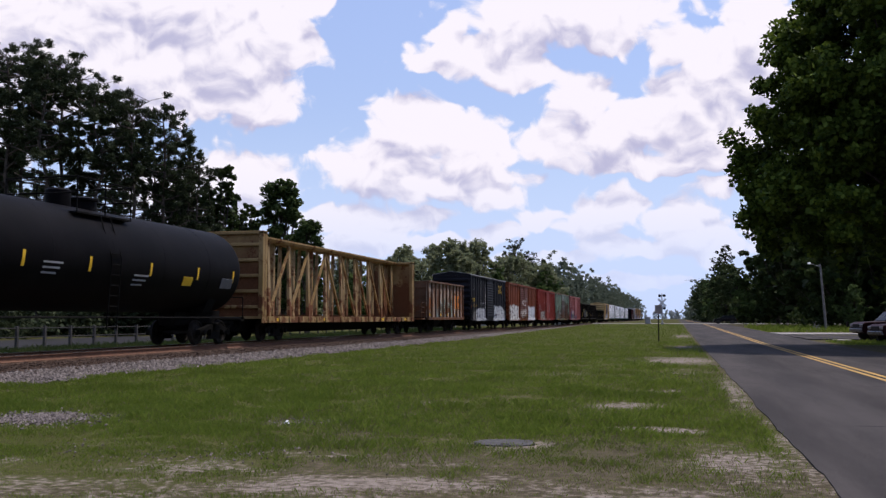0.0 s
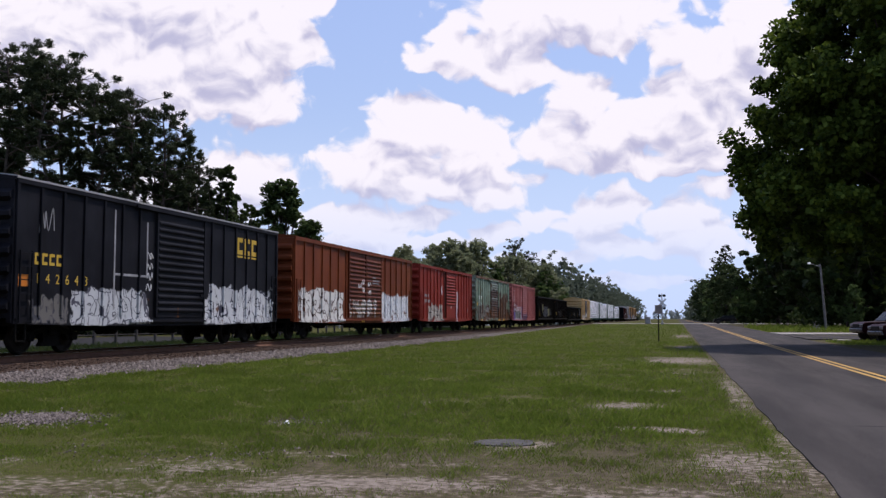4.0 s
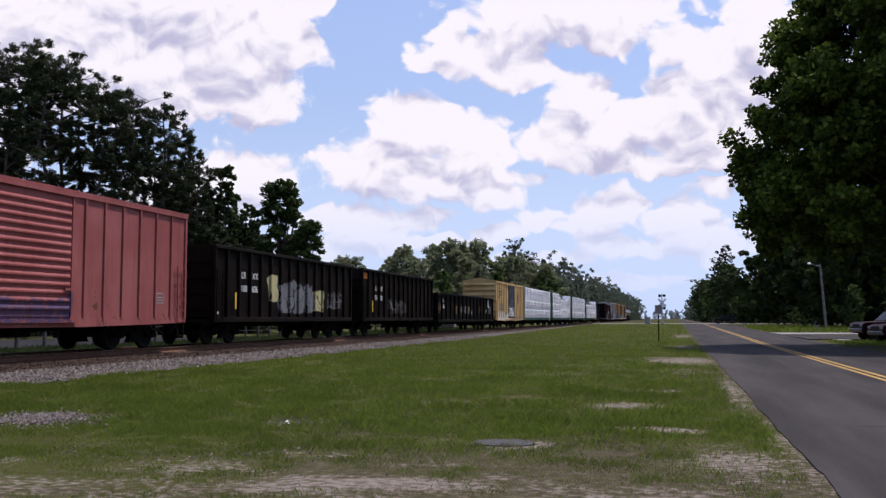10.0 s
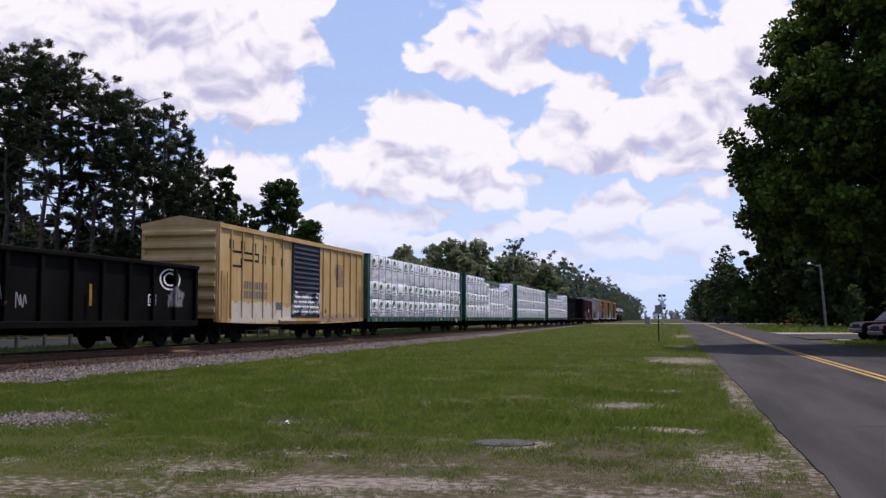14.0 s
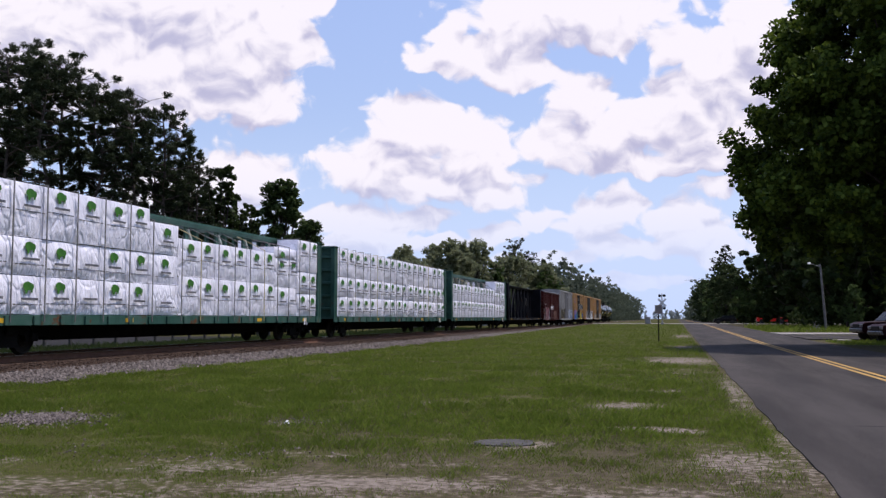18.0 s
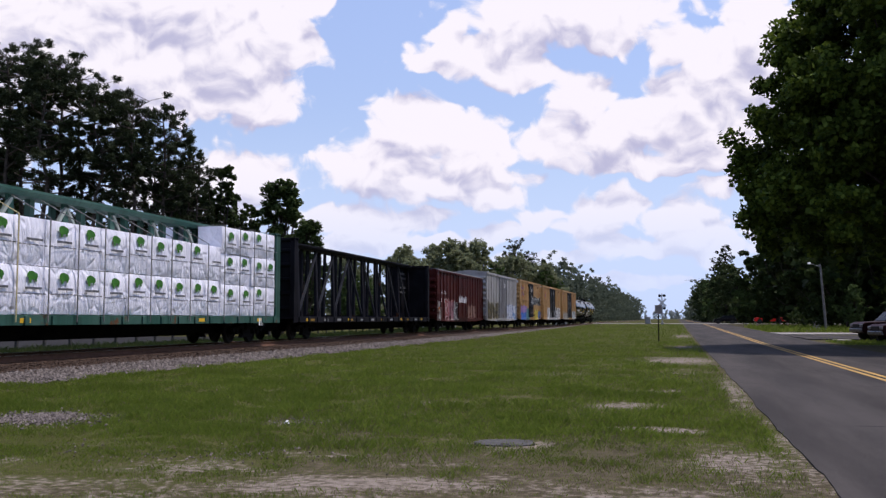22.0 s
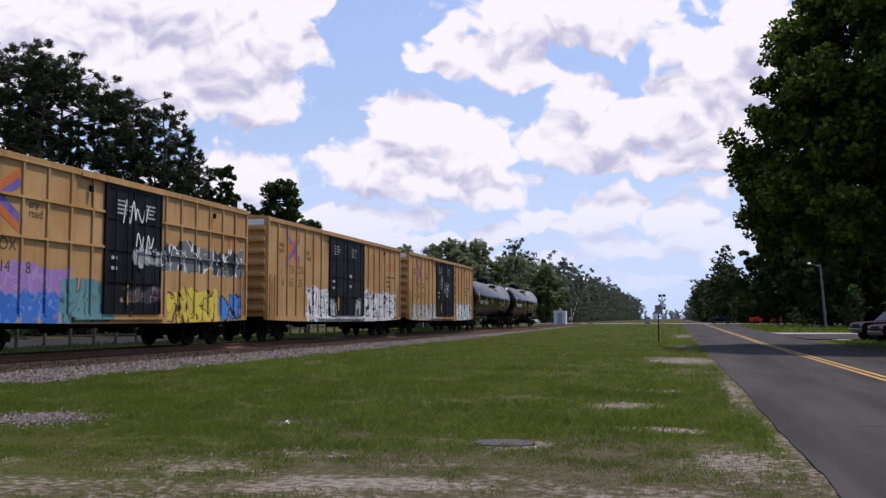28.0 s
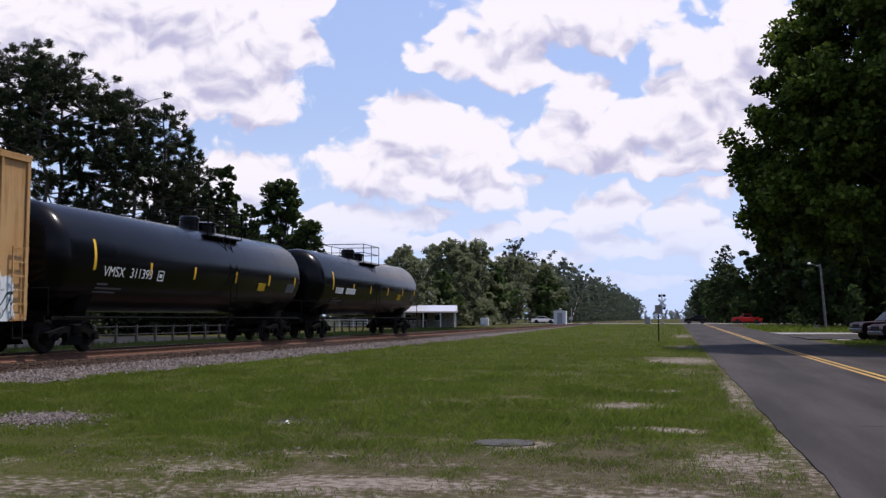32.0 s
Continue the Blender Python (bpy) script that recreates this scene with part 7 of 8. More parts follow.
def woods(name, label, y0, y1, x0, x1, h, n, leaf, seed, material):
    """Far woodland: bumpy walls of foliage clumps along the railway, with trunks hidden inside."""
    rng = np.random.default_rng(seed)
    cs, rs, ns = [], [], []
    y = y0
    while y < y1:
        k = 2 + (y - y0) / 160
        for _ in range(2):
            x = rng.uniform(x0, x1)
            top = h * rng.uniform(0.75, 1.15)
            for j in range(7):
                z = ground_z(y) + top * (j + 0.5) / 7
                w = 2.6 * math.sqrt(max(0.1, 1 - (2 * (j + 0.5) / 7 - 0.9) ** 2 / 1.6))
                cs.append((x + rng.normal() * 0.7 * w, y + rng.normal() * 0.7 * w, z))
                rs.append(rng.uniform(1.3, 2.4))
        y += k
    per = max(8, n // len(cs))
    pts = leaf_cloud(rng, cs, rs, [per] * len(cs), leaf)
    me = facets(name, pts, material)
    return tagged(new(name, me), label, "woodland", "", "stuff")


# aerial haze on these far woods comes from their leaf colours
woods("far_woods", "distant green wood beside the railway, haze in its leaf colour", 225, 760, -36, -25, 14.5, 170000, 0.55, 61, MAT["leaf_far"])
woods("far_woods", "distant green wood beside the road, haze in its leaf colour", 330, 800, 9.5, 20, 14, 100000, 0.7, 62, MAT["leaf_far"])
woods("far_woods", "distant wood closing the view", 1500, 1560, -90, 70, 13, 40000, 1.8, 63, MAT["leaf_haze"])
woods("undergrowth", "dense dark undergrowth below the roadside trees", 113, 160, 17.5, 44, 4.5, 30000, 0.4, 66, MAT["leaf_oak"])
woods("undergrowth", "bushes behind the crossing road", 198, 300, 10.5, 34, 6.0, 30000, 0.5, 67, MAT["leaf_oak"])
woods("undergrowth", "dark hedge beyond the paved lane", 40, 118, -52, -46, 3.4, 30000, 0.34, 71, MAT["leaf_pine"])
woods("undergrowth", "low dark bushes below the pines", 70, 100, -80, -40, 8.5, 60000, 0.42, 68, MAT["leaf_pine"])
woods("undergrowth", "dense dark thicket between the pine trunks", 84, 100, -90, -48, 9.0, 40000, 0.45, 72, MAT["leaf_pine"])
woods("broadleaf_thicket", "dark broadleaf trees crowding the pine trunks", 84, 104, -86, -70, 15.0, 60000, 0.42, 74, MAT["leaf_pine"])
woods("broadleaf_thicket", "lower dark broadleaf trees behind the pine trunks", 88, 108, -72, -57, 12.0, 60000, 0.42, 75, MAT["leaf_pine"])
woods("undergrowth", "bushes round the house yard", 132, 200, -60, -30, 4.0, 24000, 0.45, 69, MAT["leaf_olive"])
# added out of view: keeps low sky light off the train's sides
woods("roadside_woods", "unseen trees along the road, added to block low sky", -90, 36, 15, 30, 14.0, 26000, 0.8, 70, MAT["leaf_oak"])
# also added unseen, to darken the car ends and their reflections
woods("roadside_woods", "unseen trees behind the viewpoint, added to block low sky", -70, -26, -70, 14, 17.0, 30000, 0.8, 73, MAT["leaf_oak"])
woods("far_woods", "wood behind the lane beyond the railway", 96, 140, -110, -60, 13, 30000, 0.6, 64, MAT["leaf_oak"])


# ---- grass, stones ----
def sampled(value, x, y, step):
    """value(x, y) at many places, worked out on a grid and read from its nearest point."""
    i, j = np.rint(x / step).astype(int), np.rint(y / step).astype(int)
    code, back = np.unique(i * 100000 + j, return_inverse=True)
    jj = (code + 50000) % 100000 - 50000
    return np.array([value(a * step, b * step) for a, b in zip((code - jj) // 100000, jj)])[back]


def grass(name, label, rng, n, xr, yr, tall, wide, material, keep, thin=0.0):
    """Bent blades. With thin, they stand thinner and broader with the distance, wide and tall being those at ten metres."""
    x = rng.uniform(*xr, n)
    u = rng.uniform(0, 1, n)
    y = 1 / (1 / yr[0] - u * (1 / yr[0] - 1 / yr[1])) if thin else yr[0] + (yr[1] - yr[0]) * u
    ok = rng.uniform(0, 1, n) < sampled(keep, x, y, 0.125)
    x, y = x[ok], y[ok]
    n = len(x)
    far = (y / 10) ** thin
    z = sampled(land, x, y, 0.125) - 0.012
    a = rng.uniform(0, 2 * np.pi, n)
    tuft = sampled(lambda p, q: 0.95 + 0.8 * noise.noise((p * 0.8, q * 0.8, 31)) + 0.7 * noise.noise((p * 2.6, q * 2.6, 32)), x, y, 0.1)
    h = tall * rng.uniform(0.4, 1.3, n) * np.clip(tuft, 0.35, 2.0) * np.clip((y - 5.5) / 6.5, 0.45, 1.2)
    lean = rng.normal(size=(n, 2)) * h[:, None] * 0.36
    w = wide * rng.uniform(0.6, 1.3, n) * far
    base = np.stack([x, y, z], 1)
    side = np.stack([np.cos(a) * w, np.sin(a) * w, np.zeros(n)], 1)
    mid = base + np.concatenate([lean * 0.35, (h * 0.6)[:, None]], 1)
    tip = base + np.concatenate([lean, h[:, None]], 1)
    quad = np.stack([base - side * 0.5, base + side * 0.5, mid + side * 0.35, tip], 1)
    me = facets(name, quad, material)
    return tagged(new(name, me), label, "grass", "", "stuff")


def lawn(x, y):
    if x > ROAD_L - 0.12 or (x < -14.85):
        return 0.0
    b = bareness_at(round(x * 8), round(y * 8))
    v = 0.80 + 0.9 * noise.noise((x * 0.5, y * 0.5, 2)) + 0.6 * noise.noise((x * 1.9, y * 1.9, 7)) + 0.6 * noise.noise((x * 4.5, y * 4.5, 9))
    return max(0.50, v) * max(0.01, 1 - 1.35 * b)


def straw_share(x, y):
    return max(lawn(x, y) * dryness_at(round(x * 8), round(y * 8)) * 1.3, 0.16 if y < 12.5 else 0.05)


def green_share(x, y):
    return max(lawn(x, y) * (1 - 0.65 * dryness_at(round(x * 8), round(y * 8))), 0.05 if noise.noise((x * 3.1, y * 3.1, 44)) > 0.1 else 0.01)


rng = np.random.default_rng(77)
grass("grass", "short green grass", rng, 780000, (-14.75, 1.3), (7.0, 176.0), 0.070, 0.0048, MAT["blade"], green_share, 0.9)
grass("dry_grass", "dry straw among the grass", rng, 330000, (-14.75, 1.3), (7.0, 60.0), 0.052, 0.0050, MAT["straw"], straw_share, 0.9)
grass("grass", "longer grass along the foot of the stone bed", rng, 14000, (-14.8, -13.6), (14.0, 60.0), 0.07, 0.010, MAT["blade"], lambda x, y: 0.9 - abs(x + 14.35))
grass("grass", "rough dark weeds between the railway and the lane", rng, 60000, (-31.6, -20.6), (22.0, 120.0), 0.16, 0.022, MAT["leaf_oak"], lambda x, y: 1.0)
grass("grass", "rough grass on the verge across the road", rng, 9000, (8.9, 30.0), (98.5, 135.0), 0.35, 0.07, MAT["blade"], lambda x, y: 1.0)
grass("grass", "rough grass at the drive", rng, 2500, (9.3, 14.0), (58.0, 66.0), 0.16, 0.03, MAT["blade"], lambda x, y: 1.0)


def stones(name, label, rng, pos, size, material):
    """Crushed stones: uneven eight-faced lumps."""
    n = len(pos)
    corner = np.array([(1, 0, 0), (0, 1, 0), (-1, 0, 0), (0, -1, 0), (0, 0, 0.8), (0, 0, -0.8)], float)
    tri = np.array([(0, 1, 4), (1, 2, 4), (2, 3, 4), (3, 0, 4), (1, 0, 5), (2, 1, 5), (3, 2, 5), (0, 3, 5)])
    v = corner[None] * rng.uniform(0.6, 1.3, (n, 6, 1)) + rng.normal(size=(n, 6, 3)) * 0.18
    v *= (size * rng.uniform(0.6, 1.5, n))[:, None, None]
    v += pos[:, None, :]
    idx = (tri[None] + 6 * np.arange(n)[:, None, None]).reshape(-1, 3)
    me = bpy.data.meshes.new(name)
    me.from_pydata(v.reshape(-1, 3).tolist(), [], idx.tolist())
    me.materials.append(material)
    return tagged(new(name, me), label, "gravel", "", "stuff")


def stone_material():
    m, n, p = start_material("broken_stone")
    r = n.add("ShaderNodeNewGeometry").outputs["Random Per Island"]
    col = n.mix(n.ramp(r, 0.0, 1.0), (0.040, 0.034, 0.031), (0.22, 0.188, 0.170))
    n.put(p.inputs["Base Color"], n.mix(n.math("MULTIPLY", n.noise(where(n), 25, 3), 0.4), col, (0.16, 0.12, 0.10)))
    p.inputs["Roughness"].default_value = 0.9
    return m


MAT["lump"] = stone_material()
MAT["lump_rust"] = plain("rust_stained_stone", (0.032, 0.020, 0.015), (0.085, 0.054, 0.038), 0.95, scale=9, fine=40)
N = 20000
y = 14 + 62 * rng.uniform(0, 1, N) ** 1.6
x = rng.uniform(-15.34, -14.3, N) + 0.6 * np.exp(-((y - 17.3) / 1.6) ** 2) * rng.uniform(0, 1, N)
z = np.array([np.interp(a, [-15.72, -15.05, -14.35], [0.35, 0.13, 0.0]) for a in x]) + 0.01
stones("ballast_stones", "loose crushed stones of the track bed", rng, np.stack([x, y, z], 1), 0.042, MAT["lump"])
N = 6000
y = 14 + 50 * rng.uniform(0, 1, N) ** 1.6
x = rng.uniform(-16.2, -15.2, N)
z = np.array([np.interp(a, [-15.72, -15.05], [0.35, 0.13]) for a in x]) + 0.005
stones("ballast_stones", "rust-stained stones along the rails", rng, np.stack([x, y, z], 1), 0.035, MAT["lump_rust"])
N = 1100
x, y = rng.normal(-9.25, 0.46, N), rng.normal(12.65, 0.45, N)
x -= (y - 12.65) * 0.35
stones("gravel_patch", "patch of grey gravel in the grass", rng, np.stack([x, y, np.full(N, 0.014)], 1), 0.022, MAT["lump"])
N = 500
x, y = np.concatenate([rng.normal(-5.2, 0.35, N // 2), rng.normal(-5.4, 1.0, N // 2)]), np.concatenate([rng.normal(13.2, 0.25, N // 2), rng.normal(10.0, 0.5, N // 2)])
stones("gravel_patch", "scattered gravel in the grass", rng, np.stack([x, y, np.full(N, 0.004)], 1), 0.013, MAT["lump"])
rock = thing("rock", "pale rounded rock in the grass", "stone", "", pose(-5.42, 12.9, 0))
g = Geo().lathe([(-0.02, 0.03), (0.0, 0.05), (0.02, 0.045), (0.04, 0.03), (0.048, 0.008)], 9, "z")
part("stone", g, MAT["white"], rock, "", 50)
lid = thing("drain_cover", "dark flat drain slab sunk in the grass", "drain cover", "", pose(-2.03, 11.55, 0.0, 0, 0, 8))
part("slab", Geo().prism([(-0.34, -0.22), (-0.12, -0.30), (0.2, -0.27), (0.36, -0.12), (0.33, 0.2), (0.1, 0.31), (-0.25, 0.26), (-0.38, 0.05)], -0.05, 0.007, "z"), plain("dark_slab", (0.04, 0.038, 0.036), (0.10, 0.094, 0.088), 0.9, scale=9, relief=0.8), lid)
part("grip", Geo().box(-0.05, 0.05, -0.2, -0.17, 0.004, 0.014), MAT["black"], lid)


# ---- vehicles, signals, buildings ----
MOVING = []


def wheel(parent, x, y, r, w):
    t = part("tyre", Geo().lathe([(y - w / 2, r * 0.66), (y - w / 2, r * 0.96), (y - w * 0.35, r), (y + w * 0.35, r), (y + w / 2, r * 0.96), (y + w / 2, r * 0.66)], 22, "y", (x, 0, r)), MAT["rubber"], parent, "", 35)
    part("rim", Geo().lathe([(y - w * 0.42, r * 0.1), (y - w * 0.42, r * 0.66), (y + w * 0.42, r * 0.66), (y + w * 0.42, r * 0.1)], 16, "y", (x, 0, r)), MAT["grey_metal"], t)


def vehicle(name, label, category, paint, at, low, cab, width, r, axles, tall_front=0.0, bed=None):
    """A road vehicle that faces local +x. low, cab: side outlines (x, z) of the body and of the glazed upper part."""
    v = thing(name, label, category, "vehicles", at)
    h = width / 2
    g = Geo()
    g.prism(low, -h, h, "y")
    body = part("body", g, paint, v, "", 30)
    bv = body.modifiers.new("bevel", "BEVEL")
    bv.width, bv.segments, bv.limit_method = 0.06, 3, "ANGLE"
    hc = h - 0.10
    c = Geo()
    lo = [p for p in cab]
    n = len(lo)
    zmax = max(p[1] for p in lo)
    zmin = min(p[1] for p in lo)
    vs = []
    for s in (-1, 1):
        for x, z in lo:
            vs.append((x, s * (hc - 0.16 * (z - zmin) / (zmax - zmin)), z))
    fs = [tuple(range(n)), tuple(range(2 * n - 1, n - 1, -1))] + [(i, (i + 1) % n, n + (i + 1) % n, n + i) for i in range(n)]
    c.face_set(vs, fs)
    cabin = part("cabin", c, paint, v, "", 30)
    # glass: side windows, windscreen, rear window, set 4 mm proud
    cx = sum(p[0] for p in lo) / n
    cz = sum(p[1] for p in lo) / n
    for s in (-1, 1):
        wv = [(cx + (x - cx) * 0.86, s * (hc - 0.16 * (cz + (z - cz) * 0.72 - zmin) / (zmax - zmin) + 0.006), cz + (z - cz) * 0.72) for x, z in lo]
        wi = [(x, y - s * 0.02, z) for x, y, z in wv]
        part("side_window", Geo().face_set(wv + wi, [tuple(range(n)), tuple(range(2 * n - 1, n - 1, -1))] + [(i, (i + 1) % n, n + (i + 1) % n, n + i) for i in range(n)]), MAT["glass"], cabin)
    front = max(range(n), key=lambda i: lo[i][0])
    for (xa, za), (xb, zb), nm in ((lo[front], lo[(front + 1) % n], "windscreen"), (lo[0], lo[-1], "rear_window")):
        d = 0.012 if nm == "windscreen" else -0.012
        q = []
        for k, (f, inset) in enumerate(((0.12, 0.12), (0.12, 0.12), (0.88, 0.2), (0.88, 0.2))):
            s = -1 if k in (0, 3) else 1
            q.append((xa + (xb - xa) * f + d, s * (hc - inset), za + (zb - za) * f + 0.008))
        part(nm, Geo().face_set(q + [(x - d * 1.6, y, z - 0.02) for x, y, z in q], [(0, 1, 2, 3), (7, 6, 5, 4), (0, 4, 5, 1), (1, 5, 6, 2), (2, 6, 7, 3), (3, 7, 4, 0)]), MAT["glass"], cabin)
    xf, xr = max(p[0] for p in low), min(p[0] for p in low)
    zf = tall_front or 0.72
    for s in (-1, 1):
        part("headlight", Geo().box(xf - 0.16, xf + 0.015, *sorted((s * (h - 0.42), s * (h - 0.02))), zf - 0.09, zf + 0.10, 0.02), MAT["lens"], v, "clear headlight")
        part("tail_light", Geo().box(xr - 0.015, xr + 0.1, *sorted((s * (h - 0.2), s * (h - 0.01))), zf - 0.05, zf + 0.22, 0.02), MAT["red_lens"], v, "red tail light")
        part("mirror", Geo().box(axles[0] - 1.15, axles[0] - 0.98, *sorted((s * (h - 0.02), s * (h + 0.2))), zf + 0.32, zf + 0.5, 0.03), paint, v)
    part("grille", Geo().box(xf - 0.1, xf + 0.012, -h + 0.45, h - 0.45, zf - 0.16, zf + 0.10, 0.02), MAT["black"], v)
    part("front_bumper", Geo().box(xf - 0.2, xf + 0.07, -h + 0.03, h - 0.03, zf - 0.42, zf - 0.18, 0.04), MAT["chrome"] if bed else paint, v)
    part("rear_bumper", Geo().box(xr - 0.07, xr + 0.2, -h + 0.03, h - 0.03, zf - 0.42, zf - 0.18, 0.04), MAT["chrome"] if bed else paint, v)
    if bed:
        for s in (-1, 1):
            part("bed_wall", Geo().box(bed[0], bed[1], *sorted((s * h, s * (h - 0.08))), bed[2], bed[3], 0.02), paint, v)
        part("tailgate", Geo().box(bed[0], bed[0] + 0.08, -h + 0.08, h - 0.08, bed[2], bed[3], 0.02), paint, v)
    for x in axles:
        for s in (-1, 1):
            w = part("wheel_arch", Geo().lathe([(s * (h - 0.25), r * 1.18), (s * (h + 0.012), r * 1.18)], 20, "y", (x, 0, r)), MAT["black"], v)
            wheel(v, x, s * (h - 0.10), r, 0.24)
    return v


PICKUP_LOW = [(-2.75, 0.45), (2.55, 0.42), (2.72, 0.62), (2.70, 1.02), (2.45, 1.14), (1.15, 1.20), (-0.75, 1.12), (-2.75, 0.98)]
PICKUP_CAB = [(-0.85, 1.10), (-0.70, 1.84), (0.55, 1.86), (1.25, 1.16)]
PICKUP_CAB = [PICKUP_CAB[0], PICKUP_CAB[3], PICKUP_CAB[2], PICKUP_CAB[1]]
SUV_LOW = [(-2.0, 0.42), (1.95, 0.40), (2.08, 0.6), (2.02, 0.88), (1.05, 1.0), (-2.0, 1.02), (-2.08, 0.7)]
SUV_CAB = [(-1.92, 1.0), (1.0, 0.99), (0.28, 1.52), (-1.55, 1.56)]
SEDAN_LOW = [(-2.35, 0.36), (2.25, 0.34), (2.4, 0.52), (2.3, 0.76), (1.1, 0.90), (-1.6, 0.92), (-2.38, 0.86)]
SEDAN_CAB = [(-1.7, 0.90), (1.1, 0.88), (0.25, 1.38), (-0.95, 1.42)]


def pickup(label, paint, at):
    return vehicle("pickup_truck", label, "pickup truck", paint, at, PICKUP_LOW, PICKUP_CAB, 1.98, 0.40, (1.75, -1.75), 0.92, (-2.75, -0.85, 0.9, 1.2))


def on_ground(x, y, turn, lift=0.0):
    return pose(x, y, ground_z(y) + lift, 0, 0, turn)


pickup("dark maroon pickup truck parked beside the drive", MAT["maroon"], on_ground(13.95, 67.0, 192, 0.1))
pickup("dark maroon pickup truck with chrome headlamps, parked by the road", MAT["maroon"], on_ground(14.3, 63.0, 194, 0.0))
black_suv = vehicle("estate_car", "black estate car waiting at the crossing road", "car", MAT["black_car"], pose(10.2, 189.0, 0.535, 0, 0, 180), SUV_LOW, SUV_CAB, 1.85, 0.33, (1.28, -1.25), 0.70)
red_pickup = pickup("bright red pickup truck queueing behind the estate car", MAT["red_car"], pose(40, 189.2, 0.535, 0, 0, 180))
white_car = vehicle("saloon_car", "white saloon car rolling up to the railway", "car", MAT["white_car"], pose(-23.9, 189.4, 0.535, 0, 0, 0), SEDAN_LOW, SEDAN_CAB, 1.8, 0.33, (1.4, -1.4), 0.62)


def along_cross(rows, y):
    return [(t, pose(x, y, 0.535, 0, 0, 180)) for t, x in rows]


MOVING.append((black_suv, along_cross([(0, 9.1), (24.5, 9.1), (26, 8.9), (27.5, 8.45), (28, 8.3), (29, 7.75), (30, 7.4), (30.5, 7.1), (31, 6.4), (31.5, 5.15), (32, 3.7)], 189.0)))
MOVING.append((white_car, [(t, pose(x, 189.4, 0.535, 0, 0, 0)) for t, x in ((0, -60), (14, -38), (20, -31), (24, -30), (27, -29.4), (29, -28.2), (31, -26.7), (32, -25.4))]))
MOVING.append((red_pickup, along_cross([(0, 75), (10, 44), (13, 27), (15, 20.0), (17, 18.0), (18.5, 17.2), (20, 17.0), (25, 17.0), (26.5, 16.9), (28, 16.3), (30, 14.8), (32, 13.0)], 189.2)))

# sign post on the verge, seen from behind
s = thing("sign_post", "thin dark steel post with a small sign plate", "sign", "", on_ground(-1.10, 64.4, 0))
part("post", Geo().box(-0.04, 0.04, -0.03, 0.03, -0.3, 2.15, 0.006), MAT["black"], s)
part("plate", Geo().box(-0.22, 0.22, -0.05, -0.035, 1.78, 2.36, 0.005), plain("sign_back", (0.24, 0.20, 0.19), (0.32, 0.27, 0.25), 0.6, 0.0), s)
part("bolt", Geo().tube((0, -0.06, 2.1), (0, -0.03, 2.1), 0.02, None, 6), MAT["grey_metal"], s)


def crossing_signal(x, y, turn, gate=False):
    s = thing("crossing_signal", "railway crossing signal mast with crossed boards and red lamps", "crossing signal", "crossing signals", on_ground(x, y, turn))
    part("mast", Geo().tube((0, 0, 0), (0, 0, 5.4), 0.10, 0.09, 12), MAT["grey_metal"], s)
    part("base", Geo().box(-0.25, 0.25, -0.25, 0.25, -0.1, 0.35, 0.03), MAT["grey_metal"], s)
    for q in (-1, 1):
        b = Geo()
        d = Vector((0.71, 0, 0.71 * q))
        u = Vector((-0.71 * q, 0, 0.71))
        pts = [d * 0.95 + u * 0.17, d * 0.95 - u * 0.17, -d * 0.95 - u * 0.17, -d * 0.95 + u * 0.17]
        b.prism([(p.x, p.z + 3.9) for p in pts], -0.11 - 0.012 * q, -0.10 - 0.012 * q + 0.004, "y")
        part("crossbuck_board", b, MAT["white"], s, "white crossed board")
    for z in (5.15, 2.9):
        part("lamp_arm", Geo().tube((-0.4, 0, z), (0.4, 0, z), 0.035, None, 8), MAT["grey_metal"], s)
        for q in (-1, 1):
            d = part("lamp_disc", Geo().lathe([(-0.05, 0.26), (-0.03, 0.26)], 20, "y", (q * 0.4, 0, z)), MAT["black"], s, "round black lamp shield")
            part("red_lens", Geo().lathe([(-0.13, 0.13), (-0.05, 0.13)], 16, "y", (q * 0.4, 0, z)), MAT["signal_lens"], d)
            part("hood", Geo().lathe([(-0.28, 0.15), (-0.28, 0.165), (-0.05, 0.165), (-0.05, 0.15)], 16, "y", (q * 0.4, 0, z)), MAT["black"], d)
    part("plate", Geo().box(-0.5, 0.5, -0.09, -0.08, 2.95, 3.35, 0.004), MAT["white"], s, "white number-of-tracks plate")
    part("bell", Geo().lathe([(5.4, 0.12), (5.5, 0.12), (5.58, 0.02)], 12, "z"), MAT["grey_metal"], s)
    return s


crossing_signal(-2.35, 177.0, 0)
s = thing("crossing_gate", "raised red and white crossing gate arm on its mast", "crossing gate", "", on_ground(-20.6, 195.5, 0))
part("mast", Geo().tube((0, 0, 0), (0, 0, 3.2), 0.07, None, 10), MAT["grey_metal"], s)
part("mechanism", Geo().box(-0.25, 0.25, -0.2, 0.2, 0.8, 1.4, 0.03), MAT["grey_metal"], s)
for i in range(8):
    a, b = i / 8, (i + 1) / 8
    p0, p1 = Vector((0.2, 0, 1.2)), Vector((1.5, 0, 5.4))
    part("arm_section", Geo().tube(p0.lerp(p1, a), p0.lerp(p1, b), 0.07 - 0.004 * i, 0.066 - 0.004 * i, 8), MAT["white"] if i % 2 else MAT["red_lens"], s)
part("counterweight", Geo().box(-0.5, 0.1, -0.12, 0.12, 0.7, 1.2, 0.03), MAT["grey_metal"], s)

